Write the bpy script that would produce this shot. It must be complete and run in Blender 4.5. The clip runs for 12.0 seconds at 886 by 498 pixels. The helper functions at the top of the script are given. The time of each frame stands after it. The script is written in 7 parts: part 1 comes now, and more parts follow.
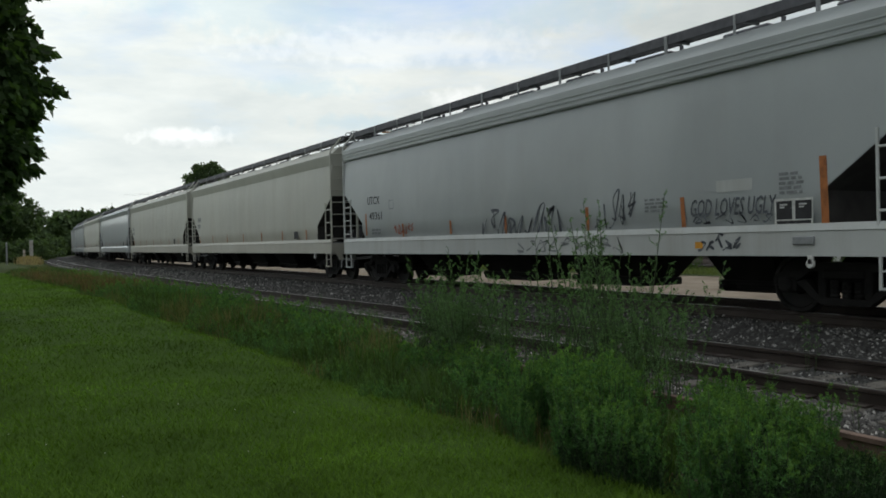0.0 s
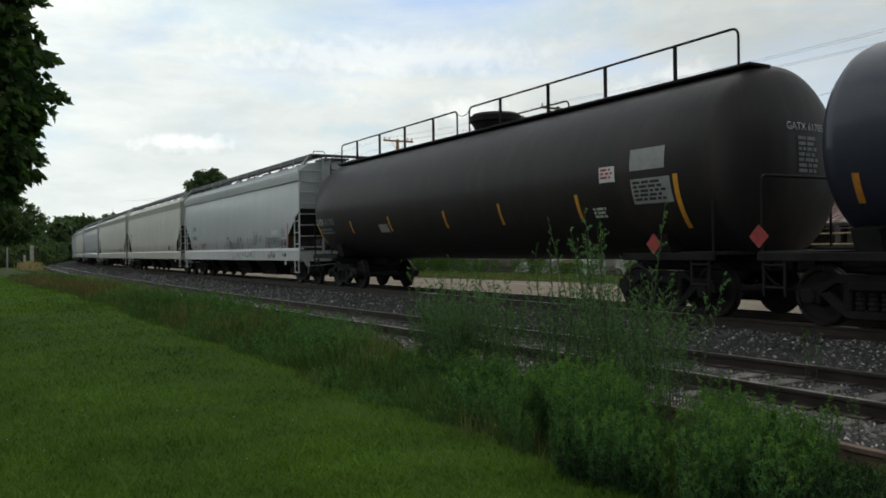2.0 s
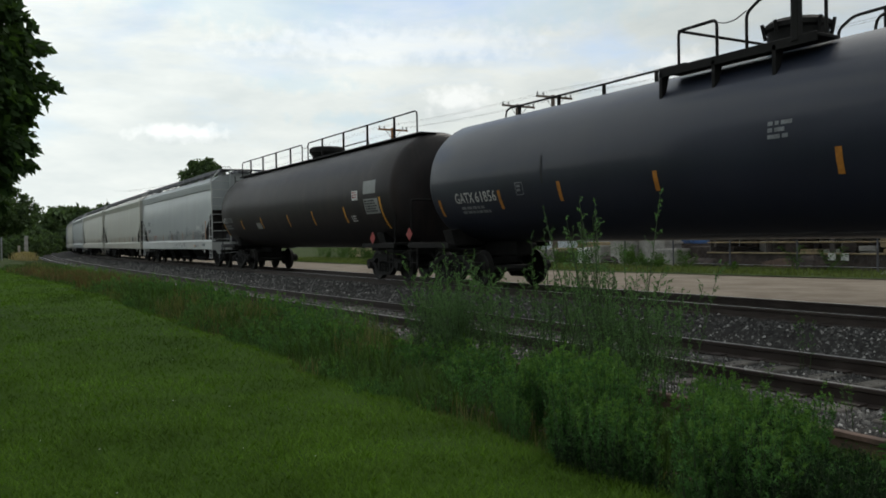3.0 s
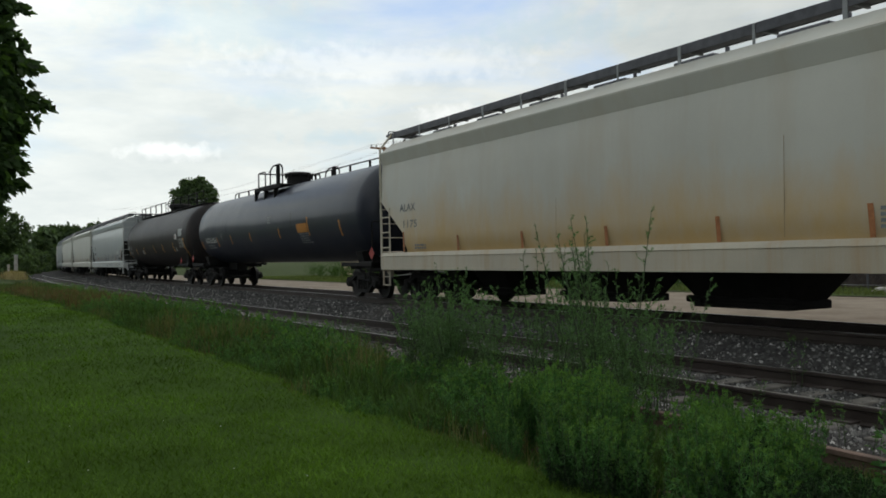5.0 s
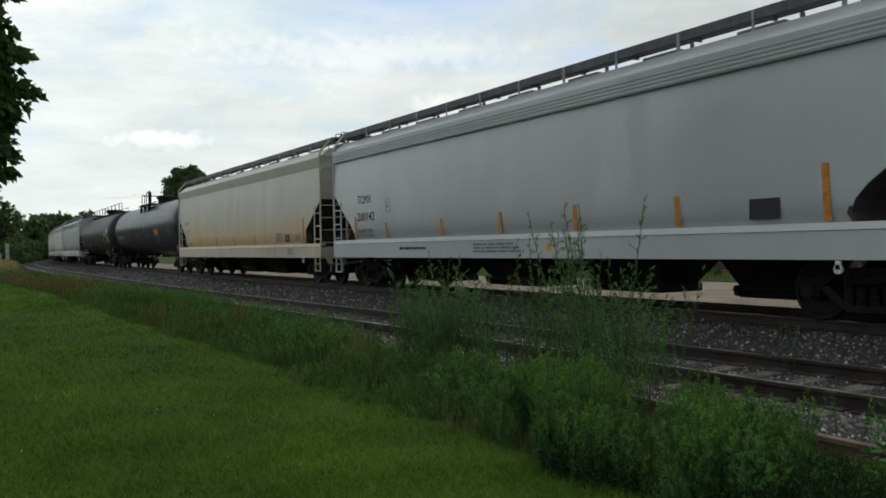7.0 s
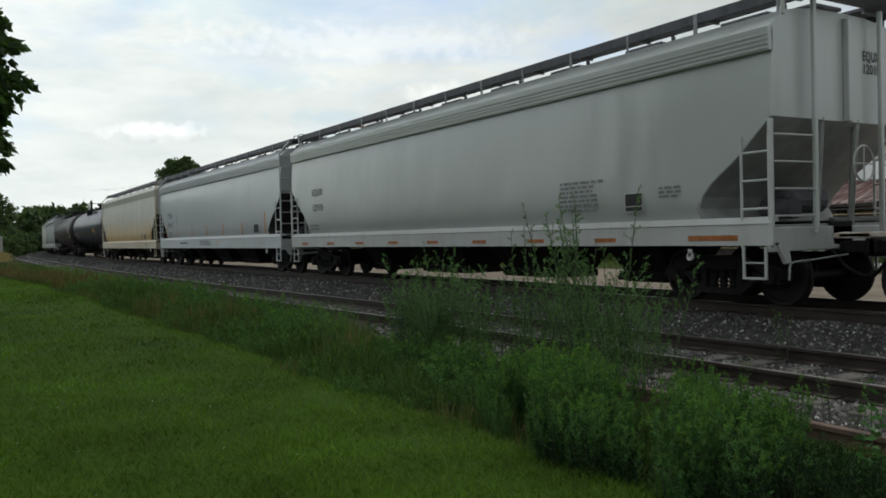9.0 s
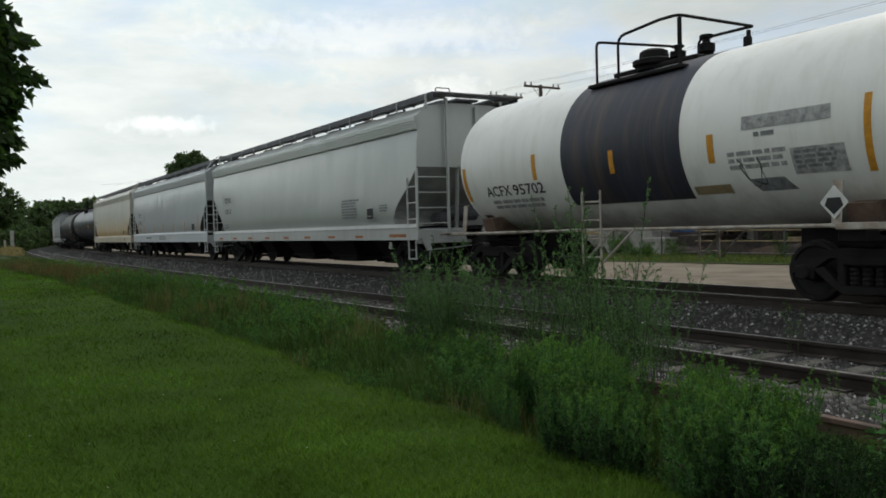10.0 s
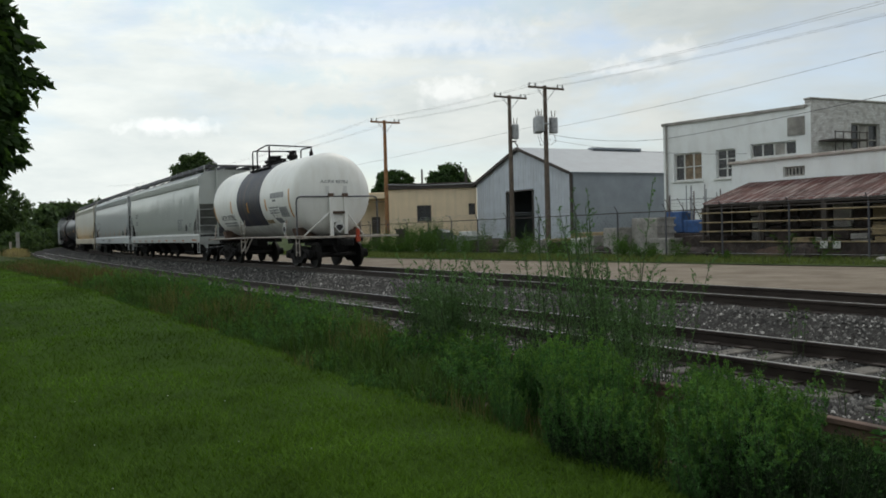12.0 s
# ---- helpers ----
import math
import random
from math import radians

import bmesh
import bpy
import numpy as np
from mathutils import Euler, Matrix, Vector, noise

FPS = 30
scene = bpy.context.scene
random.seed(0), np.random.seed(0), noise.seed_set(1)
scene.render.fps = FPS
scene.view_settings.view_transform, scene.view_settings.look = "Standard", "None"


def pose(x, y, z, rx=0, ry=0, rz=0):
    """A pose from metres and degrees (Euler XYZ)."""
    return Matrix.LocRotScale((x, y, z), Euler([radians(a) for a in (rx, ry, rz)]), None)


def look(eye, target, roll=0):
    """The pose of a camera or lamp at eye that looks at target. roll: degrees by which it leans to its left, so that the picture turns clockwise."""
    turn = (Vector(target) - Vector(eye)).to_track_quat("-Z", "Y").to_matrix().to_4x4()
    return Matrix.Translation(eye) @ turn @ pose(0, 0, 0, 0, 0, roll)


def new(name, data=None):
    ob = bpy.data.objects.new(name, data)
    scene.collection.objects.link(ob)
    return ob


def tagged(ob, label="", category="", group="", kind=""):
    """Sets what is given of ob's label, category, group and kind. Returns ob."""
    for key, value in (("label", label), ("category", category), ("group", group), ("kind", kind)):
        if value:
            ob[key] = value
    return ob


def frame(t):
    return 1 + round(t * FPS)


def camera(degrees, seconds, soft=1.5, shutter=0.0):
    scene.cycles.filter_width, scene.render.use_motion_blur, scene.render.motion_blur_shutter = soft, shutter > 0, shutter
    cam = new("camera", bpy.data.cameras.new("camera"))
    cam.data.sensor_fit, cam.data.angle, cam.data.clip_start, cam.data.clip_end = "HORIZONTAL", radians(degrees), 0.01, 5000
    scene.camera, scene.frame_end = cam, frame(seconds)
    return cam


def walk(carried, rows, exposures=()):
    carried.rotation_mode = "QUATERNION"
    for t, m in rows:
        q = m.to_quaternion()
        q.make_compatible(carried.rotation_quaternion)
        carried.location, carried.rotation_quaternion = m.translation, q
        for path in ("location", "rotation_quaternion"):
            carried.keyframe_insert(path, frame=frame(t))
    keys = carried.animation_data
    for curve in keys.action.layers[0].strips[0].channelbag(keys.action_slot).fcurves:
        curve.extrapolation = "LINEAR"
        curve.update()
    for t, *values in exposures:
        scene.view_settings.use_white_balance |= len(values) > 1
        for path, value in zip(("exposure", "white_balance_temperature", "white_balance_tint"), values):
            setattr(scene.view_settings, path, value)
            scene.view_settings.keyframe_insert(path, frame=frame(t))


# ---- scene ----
# World: y runs along the main line, x across it, z = 0 on top of the rails.
EYE = 1.14
cam = camera(56.48, 12.0, soft=1.75)
walk(cam, [
    (0.0, pose(0, 0, EYE, 89.47, 1.22, -29.88)),
    (0.5, pose(0, 0, EYE, 90.54, 1.38, -28.99)),
    (1.0, pose(0, 0, EYE, 90.73, 1.15, -29.29)),
    (1.5, pose(0, 0, EYE, 90.82, 0.87, -29.02)),
    (2.0, pose(0, 0, EYE, 90.06, 0.78, -29.84)),
    (2.5, pose(0, 0, EYE, 89.61, 0.94, -30.25)),
    (3.0, pose(0, 0, EYE, 89.29, 0.97, -30.16)),
    (5.0, pose(0, 0, EYE, 90.55, 1.07, -30.72)),
    (5.5, pose(0, 0, EYE, 90.40, 1.00, -30.80)),
    (6.0, pose(0, 0, EYE, 90.20, 1.01, -30.83)),
    (6.5, pose(0, 0, EYE, 90.00, 1.05, -30.94)),
    (8.5, pose(0, 0, EYE, 89.14, 1.26, -31.90)),
    (9.0, pose(0, 0, EYE, 89.08, 1.38, -31.55)),
    (9.5, pose(0, 0, EYE, 89.01, 1.37, -31.20)),
    (10.0, pose(0, 0, EYE, 88.64, 1.49, -30.93)),
    (10.5, pose(0, 0, EYE, 88.58, 1.67, -30.87)),
    (11.0, pose(0, 0, EYE, 88.73, 1.65, -30.84)),
    (11.5, pose(0, 0, EYE, 88.74, 1.62, -30.73)),
    (12.0, pose(0, 0, EYE, 88.72, 1.57, -30.63)),
])

# ---- light ----
world = bpy.data.worlds.new("overcast_sky")
scene.world = world
world.use_nodes = True
wn, wl = world.node_tree.nodes, world.node_tree.links
wn.clear()
SUN_EL, SUN_AZ = 52.0, 62.0      # degrees; azimuth to the right of the y axis
w_out = wn.new("ShaderNodeOutputWorld")
w_bg = wn.new("ShaderNodeBackground")
w_sky = wn.new("ShaderNodeTexSky")
w_sky.sky_type, w_sky.sun_disc = "NISHITA", False
w_sky.sun_elevation, w_sky.sun_rotation = radians(SUN_EL), radians(SUN_AZ)
w_gain = wn.new("ShaderNodeVectorMath")
w_gain.operation = "SCALE"
w_gain.inputs["Scale"].default_value = 0.19
w_co = wn.new("ShaderNodeTexCoord")
w_map = wn.new("ShaderNodeMapping")
w_map.inputs["Scale"].default_value = (1.6, 1.6, 5.5)
w_map.inputs["Rotation"].default_value = (0.0, 0.0, 0.5)
w_n1 = wn.new("ShaderNodeTexNoise")
w_n1.inputs["Scale"].default_value, w_n1.inputs["Detail"].default_value, w_n1.inputs["Roughness"].default_value = 1.7, 8, 0.55
w_n1.inputs["Distortion"].default_value = 0.35
w_r1 = wn.new("ShaderNodeValToRGB")
w_r1.color_ramp.elements[0].position, w_r1.color_ramp.elements[1].position = 0.28, 0.52
w_n2 = wn.new("ShaderNodeTexNoise")
w_n2.inputs["Scale"].default_value, w_n2.inputs["Detail"].default_value, w_n2.inputs["Roughness"].default_value = 3.1, 9, 0.6
w_r2 = wn.new("ShaderNodeValToRGB")
w_r2.color_ramp.elements[0].position, w_r2.color_ramp.elements[1].position = 0.34, 0.66
w_r2.color_ramp.elements[0].color = (1.00, 1.085, 1.075, 1)
w_r2.color_ramp.elements[1].color = (1.28, 1.335, 1.28, 1)
w_mix = wn.new("ShaderNodeMixRGB")
wl.new(w_co.outputs["Generated"], w_map.inputs["Vector"])
wl.new(w_map.outputs["Vector"], w_n1.inputs["Vector"])
wl.new(w_map.outputs["Vector"], w_n2.inputs["Vector"])
wl.new(w_n1.outputs["Fac"], w_r1.inputs["Fac"])
wl.new(w_n2.outputs["Fac"], w_r2.inputs["Fac"])
wl.new(w_sky.outputs["Color"], w_gain.inputs[0])
wl.new(w_r1.outputs["Color"], w_mix.inputs["Fac"])
wl.new(w_gain.outputs["Vector"], w_mix.inputs["Color1"])
wl.new(w_r2.outputs["Color"], w_mix.inputs["Color2"])


def puff(last, az, el, wide, high, seed, amount=0.42, tone=(1.60, 1.63, 1.60)):
    """A cloud, its grey underside or a gap of blue in the haze; azimuth, elevation and size in degrees."""
    a, e = radians(az), radians(el)
    mp = wn.new("ShaderNodeMapping")
    mp.vector_type = "TEXTURE"
    mp.inputs["Location"].default_value = (math.sin(a) * math.cos(e), math.cos(a) * math.cos(e), math.sin(e))
    mp.inputs["Rotation"].default_value = (0, 0, -a)
    mp.inputs["Scale"].default_value = (radians(wide), 1.0, radians(high))
    wl.new(w_co.outputs["Generated"], mp.inputs["Vector"])
    ln = wn.new("ShaderNodeVectorMath")
    ln.operation = "LENGTH"
    wl.new(mp.outputs["Vector"], ln.inputs[0])
    nz = wn.new("ShaderNodeTexNoise")
    nz.inputs["Scale"].default_value, nz.inputs["Detail"].default_value = 55.0 + seed, 9
    wl.new(w_co.outputs["Generated"], nz.inputs["Vector"])
    ad = wn.new("ShaderNodeMath")
    ad.operation, ad.inputs[1].default_value = "MULTIPLY_ADD", 3.4
    wl.new(nz.outputs["Fac"], ad.inputs[0])
    sb = wn.new("ShaderNodeMath")
    sb.operation = "SUBTRACT"
    wl.new(ad.outputs["Value"], sb.inputs[0])
    wl.new(ln.outputs["Value"], sb.inputs[1])
    rg = wn.new("ShaderNodeMapRange")
    rg.inputs["From Min"].default_value, rg.inputs["From Max"].default_value, rg.inputs["To Max"].default_value = 0.55, 1.6, amount
    wl.new(sb.outputs["Value"], rg.inputs["Value"])
    mx = wn.new("ShaderNodeMixRGB")
    mx.inputs["Color2"].default_value = (*tone, 1)
    wl.new(rg.outputs["Result"], mx.inputs["Fac"])
    wl.new(last, mx.inputs["Color1"])
    return mx.outputs["Color"]


w_last = w_mix.outputs["Color"]
for az, el, wide, high, seed in ((17.5, 15.6, 6.0, 1.3, 11.0), (38.5, 15.2, 4.5, 1.0, 15.0), (20.5, 10.6, 3.2, 0.45, 7.0), (24.0, 8.3, 2.6, 0.4, 9.0)):
    w_last = puff(w_last, az, el, wide, high, seed, 0.40, (0.86, 1.10, 1.20))
w_last = puff(w_last, 27.0, 13.2, 7.0, 0.8, 5.0, 0.30)
for az, el, wide, high, seed in ((12.6, 7.25, 2.0, 0.42, 0.0), (31.4, 9.45, 1.9, 0.75, 3.0), (43.8, 10.4, 1.7, 0.55, 6.0), (46.4, 11.4, 1.3, 0.5, 2.0)):
    w_last = puff(w_last, az, el, wide, high, seed, 0.6)
    w_last = puff(w_last, az - 0.3, el - high * 1.05, wide * 0.85, high * 0.55, seed + 1.0, 0.55, (0.98, 1.06, 1.06))
wl.new(w_last, w_bg.inputs["Color"])
w_dot = wn.new("ShaderNodeVectorMath")
w_dot.operation = "DOT_PRODUCT"
w_dot.inputs[1].default_value = (-0.56, 0.66, 0.50)
w_glow = wn.new("ShaderNodeMapRange")      # the cloud is thinner over the lawn's side
w_glow.inputs["From Min"].default_value, w_glow.inputs["From Max"].default_value = 0.0, 0.7
w_glow.inputs["To Min"].default_value, w_glow.inputs["To Max"].default_value = 0.525, 0.80
wl.new(w_co.outputs["Generated"], w_dot.inputs[0])
wl.new(w_dot.outputs["Value"], w_glow.inputs["Value"])
wl.new(w_glow.outputs["Result"], w_bg.inputs["Strength"])
wl.new(w_bg.outputs["Background"], w_out.inputs["Surface"])

sun_data = bpy.data.lights.new("sun", "SUN")
sun_data.energy, sun_data.angle, sun_data.color = 0.9, radians(14), (1.0, 0.95, 0.86)
sun = new("sun", sun_data)
sun.matrix_basis = look((math.sin(radians(SUN_AZ)) * 50, math.cos(radians(SUN_AZ)) * 50, 50 * math.tan(radians(SUN_EL))), (0, 0, 0))
scene.view_settings.exposure = 0.0


# ---- materials ----
def mat(name, color, rough=0.7, metal=0.0, var=0.25, scale=6.0, fine=60.0, bump=0.15, dark=None, streak=None, per_object=0.0, per_island=0.0, spec=0.4, low=None, run=(2.2, 2.2, 0.16), dent=0.0):
    """Procedural paint, rust, stone or leaf: colour varied at two scales, with fine relief. streak: (colour, amount) of vertical runs;
    low: (colour, height, amount) of stains that climb from the sill to about that height; dent: shallow waves in sheet steel."""
    m = bpy.data.materials.new(name)
    m.use_nodes = True
    n, l = m.node_tree.nodes, m.node_tree.links
    b = n["Principled BSDF"]
    b.inputs["Roughness"].default_value, b.inputs["Metallic"].default_value = rough, metal
    b.inputs["Specular IOR Level"].default_value = spec
    co = n.new("ShaderNodeTexCoord")
    big = n.new("ShaderNodeTexNoise")
    big.inputs["Scale"].default_value, big.inputs["Detail"].default_value, big.inputs["Roughness"].default_value = scale, 6, 0.6
    l.new(co.outputs["Object"], big.inputs["Vector"])
    small = n.new("ShaderNodeTexNoise")
    small.inputs["Scale"].default_value, small.inputs["Detail"].default_value = fine, 3
    l.new(co.outputs["Object"], small.inputs["Vector"])
    d = dark or tuple(c * (1 - 1.6 * var) for c in color)
    ramp = n.new("ShaderNodeValToRGB")
    ramp.color_ramp.elements[0].position, ramp.color_ramp.elements[1].position = 0.32, 0.66
    ramp.color_ramp.elements[0].color = (*[max(0, c) for c in d], 1)
    ramp.color_ramp.elements[1].color = (*color, 1)
    l.new(big.outputs["Fac"], ramp.inputs["Fac"])
    last = ramp.outputs["Color"]
    if streak:
        mp = n.new("ShaderNodeMapping")
        mp.inputs["Scale"].default_value = run
        l.new(co.outputs["Object"], mp.inputs["Vector"])
        st = n.new("ShaderNodeTexNoise")
        st.inputs["Scale"].default_value, st.inputs["Detail"].default_value, st.inputs["Roughness"].default_value = 1.6, 7, 0.62
        l.new(mp.outputs["Vector"], st.inputs["Vector"])
        sr = n.new("ShaderNodeValToRGB")
        sr.color_ramp.elements[0].position, sr.color_ramp.elements[1].position = 0.47, 0.72
        sr.color_ramp.elements[1].color = (streak[1], streak[1], streak[1], 1)
        l.new(st.outputs["Fac"], sr.inputs["Fac"])
        mx = n.new("ShaderNodeMixRGB")
        mx.inputs["Color2"].default_value = (*streak[0], 1)
        l.new(sr.outputs["Color"], mx.inputs["Fac"])
        l.new(last, mx.inputs["Color1"])
        last = mx.outputs["Color"]
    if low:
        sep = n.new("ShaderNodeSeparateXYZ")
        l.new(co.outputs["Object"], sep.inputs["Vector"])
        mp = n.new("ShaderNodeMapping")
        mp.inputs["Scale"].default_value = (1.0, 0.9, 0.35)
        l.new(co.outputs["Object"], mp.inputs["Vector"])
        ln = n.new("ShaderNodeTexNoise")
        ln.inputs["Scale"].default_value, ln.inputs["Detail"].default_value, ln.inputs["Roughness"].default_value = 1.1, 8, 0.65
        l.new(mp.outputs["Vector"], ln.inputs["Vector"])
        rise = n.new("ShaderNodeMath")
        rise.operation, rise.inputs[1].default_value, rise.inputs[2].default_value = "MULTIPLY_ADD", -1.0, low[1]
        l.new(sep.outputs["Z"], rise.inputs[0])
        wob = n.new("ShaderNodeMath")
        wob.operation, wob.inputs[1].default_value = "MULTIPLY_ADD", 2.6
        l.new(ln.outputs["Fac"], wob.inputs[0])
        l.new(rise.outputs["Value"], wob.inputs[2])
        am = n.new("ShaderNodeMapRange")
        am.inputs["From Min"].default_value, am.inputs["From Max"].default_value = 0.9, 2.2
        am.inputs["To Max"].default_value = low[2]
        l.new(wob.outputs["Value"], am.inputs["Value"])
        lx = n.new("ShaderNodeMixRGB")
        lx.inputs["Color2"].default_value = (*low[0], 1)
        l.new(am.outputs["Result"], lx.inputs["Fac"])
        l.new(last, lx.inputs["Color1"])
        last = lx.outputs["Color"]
    hs = n.new("ShaderNodeHueSaturation")
    l.new(last, hs.inputs["Color"])
    val = n.new("ShaderNodeMapRange")
    val.inputs["To Min"].default_value, val.inputs["To Max"].default_value = 1 - 0.5 * var, 1 + 0.5 * var
    l.new(small.outputs["Fac"], val.inputs["Value"])
    vout = val.outputs["Result"]
    for amount, node, socket in ((per_object, "ShaderNodeObjectInfo", "Random"), (per_island, "ShaderNodeNewGeometry", "Random Per Island")):
        if amount:
            src = n.new(node)
            r = n.new("ShaderNodeMapRange")
            r.inputs["To Min"].default_value, r.inputs["To Max"].default_value = 1 - amount, 1 + amount
            l.new(src.outputs[socket], r.inputs["Value"])
            mu = n.new("ShaderNodeMath")
            mu.operation = "MULTIPLY"
            l.new(vout, mu.inputs[0])
            l.new(r.outputs["Result"], mu.inputs[1])
            vout = mu.outputs["Value"]
    l.new(vout, hs.inputs["Value"])
    l.new(hs.outputs["Color"], b.inputs["Base Color"])
    if bump:
        bp = n.new("ShaderNodeBump")
        bp.inputs["Strength"].default_value, bp.inputs["Distance"].default_value = bump, 0.02
        l.new(small.outputs["Fac"], bp.inputs["Height"])
        if dent:
            dm = n.new("ShaderNodeMapping")
            dm.inputs["Scale"].default_value = (1.0, 0.75, 0.33)
            l.new(co.outputs["Object"], dm.inputs["Vector"])
            dn = n.new("ShaderNodeTexNoise")
            dn.inputs["Scale"].default_value, dn.inputs["Detail"].default_value = 1.3, 2
            l.new(dm.outputs["Vector"], dn.inputs["Vector"])
            db = n.new("ShaderNodeBump")
            db.inputs["Strength"].default_value, db.inputs["Distance"].default_value = 1.0, dent
            l.new(dn.outputs["Fac"], db.inputs["Height"])
            l.new(db.outputs["Normal"], bp.inputs["Normal"])
            l.new(db.outputs["Normal"], b.inputs["Coat Normal"])
        l.new(bp.outputs["Normal"], b.inputs["Normal"])
    rr = n.new("ShaderNodeMapRange")
    rr.inputs["To Min"].default_value, rr.inputs["To Max"].default_value = max(0.05, rough - 0.12), min(1, rough + 0.12)
    l.new(big.outputs["Fac"], rr.inputs["Value"])
    l.new(rr.outputs["Result"], b.inputs["Roughness"])
    return m


def leaf_mat(name, color, var=0.35, per_object=0.0, patch=0.2, size=0.6):
    """Leaves that let some light through."""
    m = mat(name, color, rough=0.75, var=patch, scale=size, fine=8, bump=0, per_island=var, per_object=per_object, spec=0.15)
    n, l = m.node_tree.nodes, m.node_tree.links
    b = n["Principled BSDF"]
    tr = n.new("ShaderNodeBsdfTranslucent")
    tint = n.new("ShaderNodeMixRGB")
    tint.blend_type, tint.inputs["Fac"].default_value = "MULTIPLY", 1
    tint.inputs["Color2"].default_value = (1.0, 1.15, 0.45, 1)
    l.new(b.inputs["Base Color"].links[0].from_socket, tint.inputs["Color1"])
    l.new(tint.outputs["Color"], tr.inputs["Color"])
    mx = n.new("ShaderNodeMixShader")
    mx.inputs["Fac"].default_value = 0.35
    l.new(b.outputs["BSDF"], mx.inputs[1])
    l.new(tr.outputs["BSDF"], mx.inputs[2])
    l.new(mx.outputs["Shader"], n["Material Output"].inputs["Surface"])
    return m


GREY_PAINT = mat("grey_car_paint", (0.425, 0.445, 0.462), 0.4, var=0.06, scale=0.35, bump=0.05, streak=((0.35, 0.36, 0.36), 0.25), low=((0.31, 0.31, 0.30), 1.2, 0.5), run=(0.75, 0.75, 0.09), dent=0.05)
PALE_PAINT = mat("pale_car_paint", (0.37, 0.395, 0.40), 0.45, var=0.08, scale=0.35, bump=0.05, streak=((0.29, 0.29, 0.285), 0.3), low=((0.25, 0.25, 0.24), 1.3, 0.5), run=(0.75, 0.75, 0.09), dent=0.05)
BEIGE_PAINT = mat("beige_car_paint", (0.46, 0.46, 0.41), 0.5, var=0.08, scale=0.35, streak=((0.34, 0.31, 0.25), 0.35), low=((0.31, 0.275, 0.225), 1.5, 0.5), run=(0.75, 0.75, 0.09), dent=0.05)
CREAM_PAINT = mat("rust_stained_cream_paint", (0.54, 0.53, 0.475), 0.5, var=0.08, scale=0.35, streak=((0.38, 0.28, 0.16), 0.3), low=((0.52, 0.345, 0.14), 2.15, 0.9), run=(0.75, 0.75, 0.09), dent=0.05)
GREEN_PAINT = mat("grey_green_car_paint", (0.41, 0.435, 0.42), 0.35, var=0.06, scale=0.35, bump=0.02, streak=((0.36, 0.38, 0.37), 0.22), low=((0.31, 0.33, 0.295), 1.1, 0.35), spec=0.5, run=(0.75, 0.75, 0.09), dent=0.05)
CREAM_SILL = mat("cream_sill_paint", (0.53, 0.48, 0.385), 0.55, var=0.15, scale=0.5, streak=((0.40, 0.26, 0.12), 0.55))
PALE_SILL = mat("pale_sill_paint", (0.47, 0.485, 0.475), 0.5, var=0.1, scale=0.5, streak=((0.30, 0.28, 0.25), 0.4))
GREY_SILL = mat("pale_grey_sill_paint", (0.475, 0.495, 0.51), 0.45, var=0.08, scale=0.5, streak=((0.40, 0.40, 0.39), 0.35))
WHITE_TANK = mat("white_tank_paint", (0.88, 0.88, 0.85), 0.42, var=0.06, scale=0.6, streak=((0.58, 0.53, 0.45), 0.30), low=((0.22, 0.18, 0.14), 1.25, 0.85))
BLACK_TANK = mat("weathered_black_tank_paint", (0.0265, 0.0220, 0.0228), 0.58, var=0.3, scale=0.6, streak=((0.040, 0.030, 0.026), 0.6), spec=0.22)
NAVY_TANK = mat("satin_blue_black_tank_paint", (0.0165, 0.0205, 0.0370), 0.50, var=0.18, scale=0.6, streak=((0.024, 0.027, 0.037), 0.35), spec=0.38)
BAND_BLACK = mat("dark_blue_band_paint", (0.034, 0.038, 0.060), 0.5, var=0.3, scale=1.6, dark=(0.026, 0.026, 0.036), streak=((0.120, 0.085, 0.065), 0.75), run=(0.25, 2.6, 0.25))
UNDER = mat("grimy_black_steel", (0.0175, 0.0165, 0.0160), 0.8, var=0.4, scale=3.0, spec=0.2)
WHEEL = mat("wheel_steel", (0.016, 0.0145, 0.0135), 0.65, metal=0.3, var=0.4, scale=3.0)
TREAD = mat("worn_wheel_rim", (0.035, 0.033, 0.032), 0.45, metal=0.6, var=0.4, scale=5.0)
RAIL_STEEL = mat("worn_rail_steel", (0.060, 0.047, 0.041), 0.6, metal=0.3, var=0.4, scale=2.0, dark=(0.028, 0.020, 0.017))
RAIL_TOP = mat("rail_head_steel", (0.40, 0.39, 0.38), 0.32, metal=0.8, var=0.3, scale=4.0)
RUST_RAIL = mat("rusted_rail", (0.150, 0.098, 0.076), 0.85, var=0.4, scale=5.0, dark=(0.055, 0.036, 0.028))
# grime, with the shade under the car ends put into the colour
GRIME_SHADE = mat("grimy_shaded_slope_sheet", (0.050, 0.047, 0.045), 0.85, var=0.4, scale=2.0)
TIE_WOOD = mat("weathered_tie_wood", (0.150, 0.136, 0.120), 0.9, var=0.4, scale=4.0, per_object=0.35)
GRATING = mat("grey_steel_grating", (0.30, 0.31, 0.32), 0.6, metal=0.3, var=0.25, scale=4.0)
RUNBOARD = mat("dark_running_board_steel", (0.115, 0.115, 0.130), 0.6, metal=0.3, var=0.3, scale=4.0)
RUST_BOARD = mat("rusty_running_board_steel", (0.20, 0.13, 0.10), 0.75, metal=0.2, var=0.4, scale=3.0)
ORANGE = mat("orange_reflector_strip", (0.54, 0.22, 0.036), 0.5, var=0.25, scale=9.0)
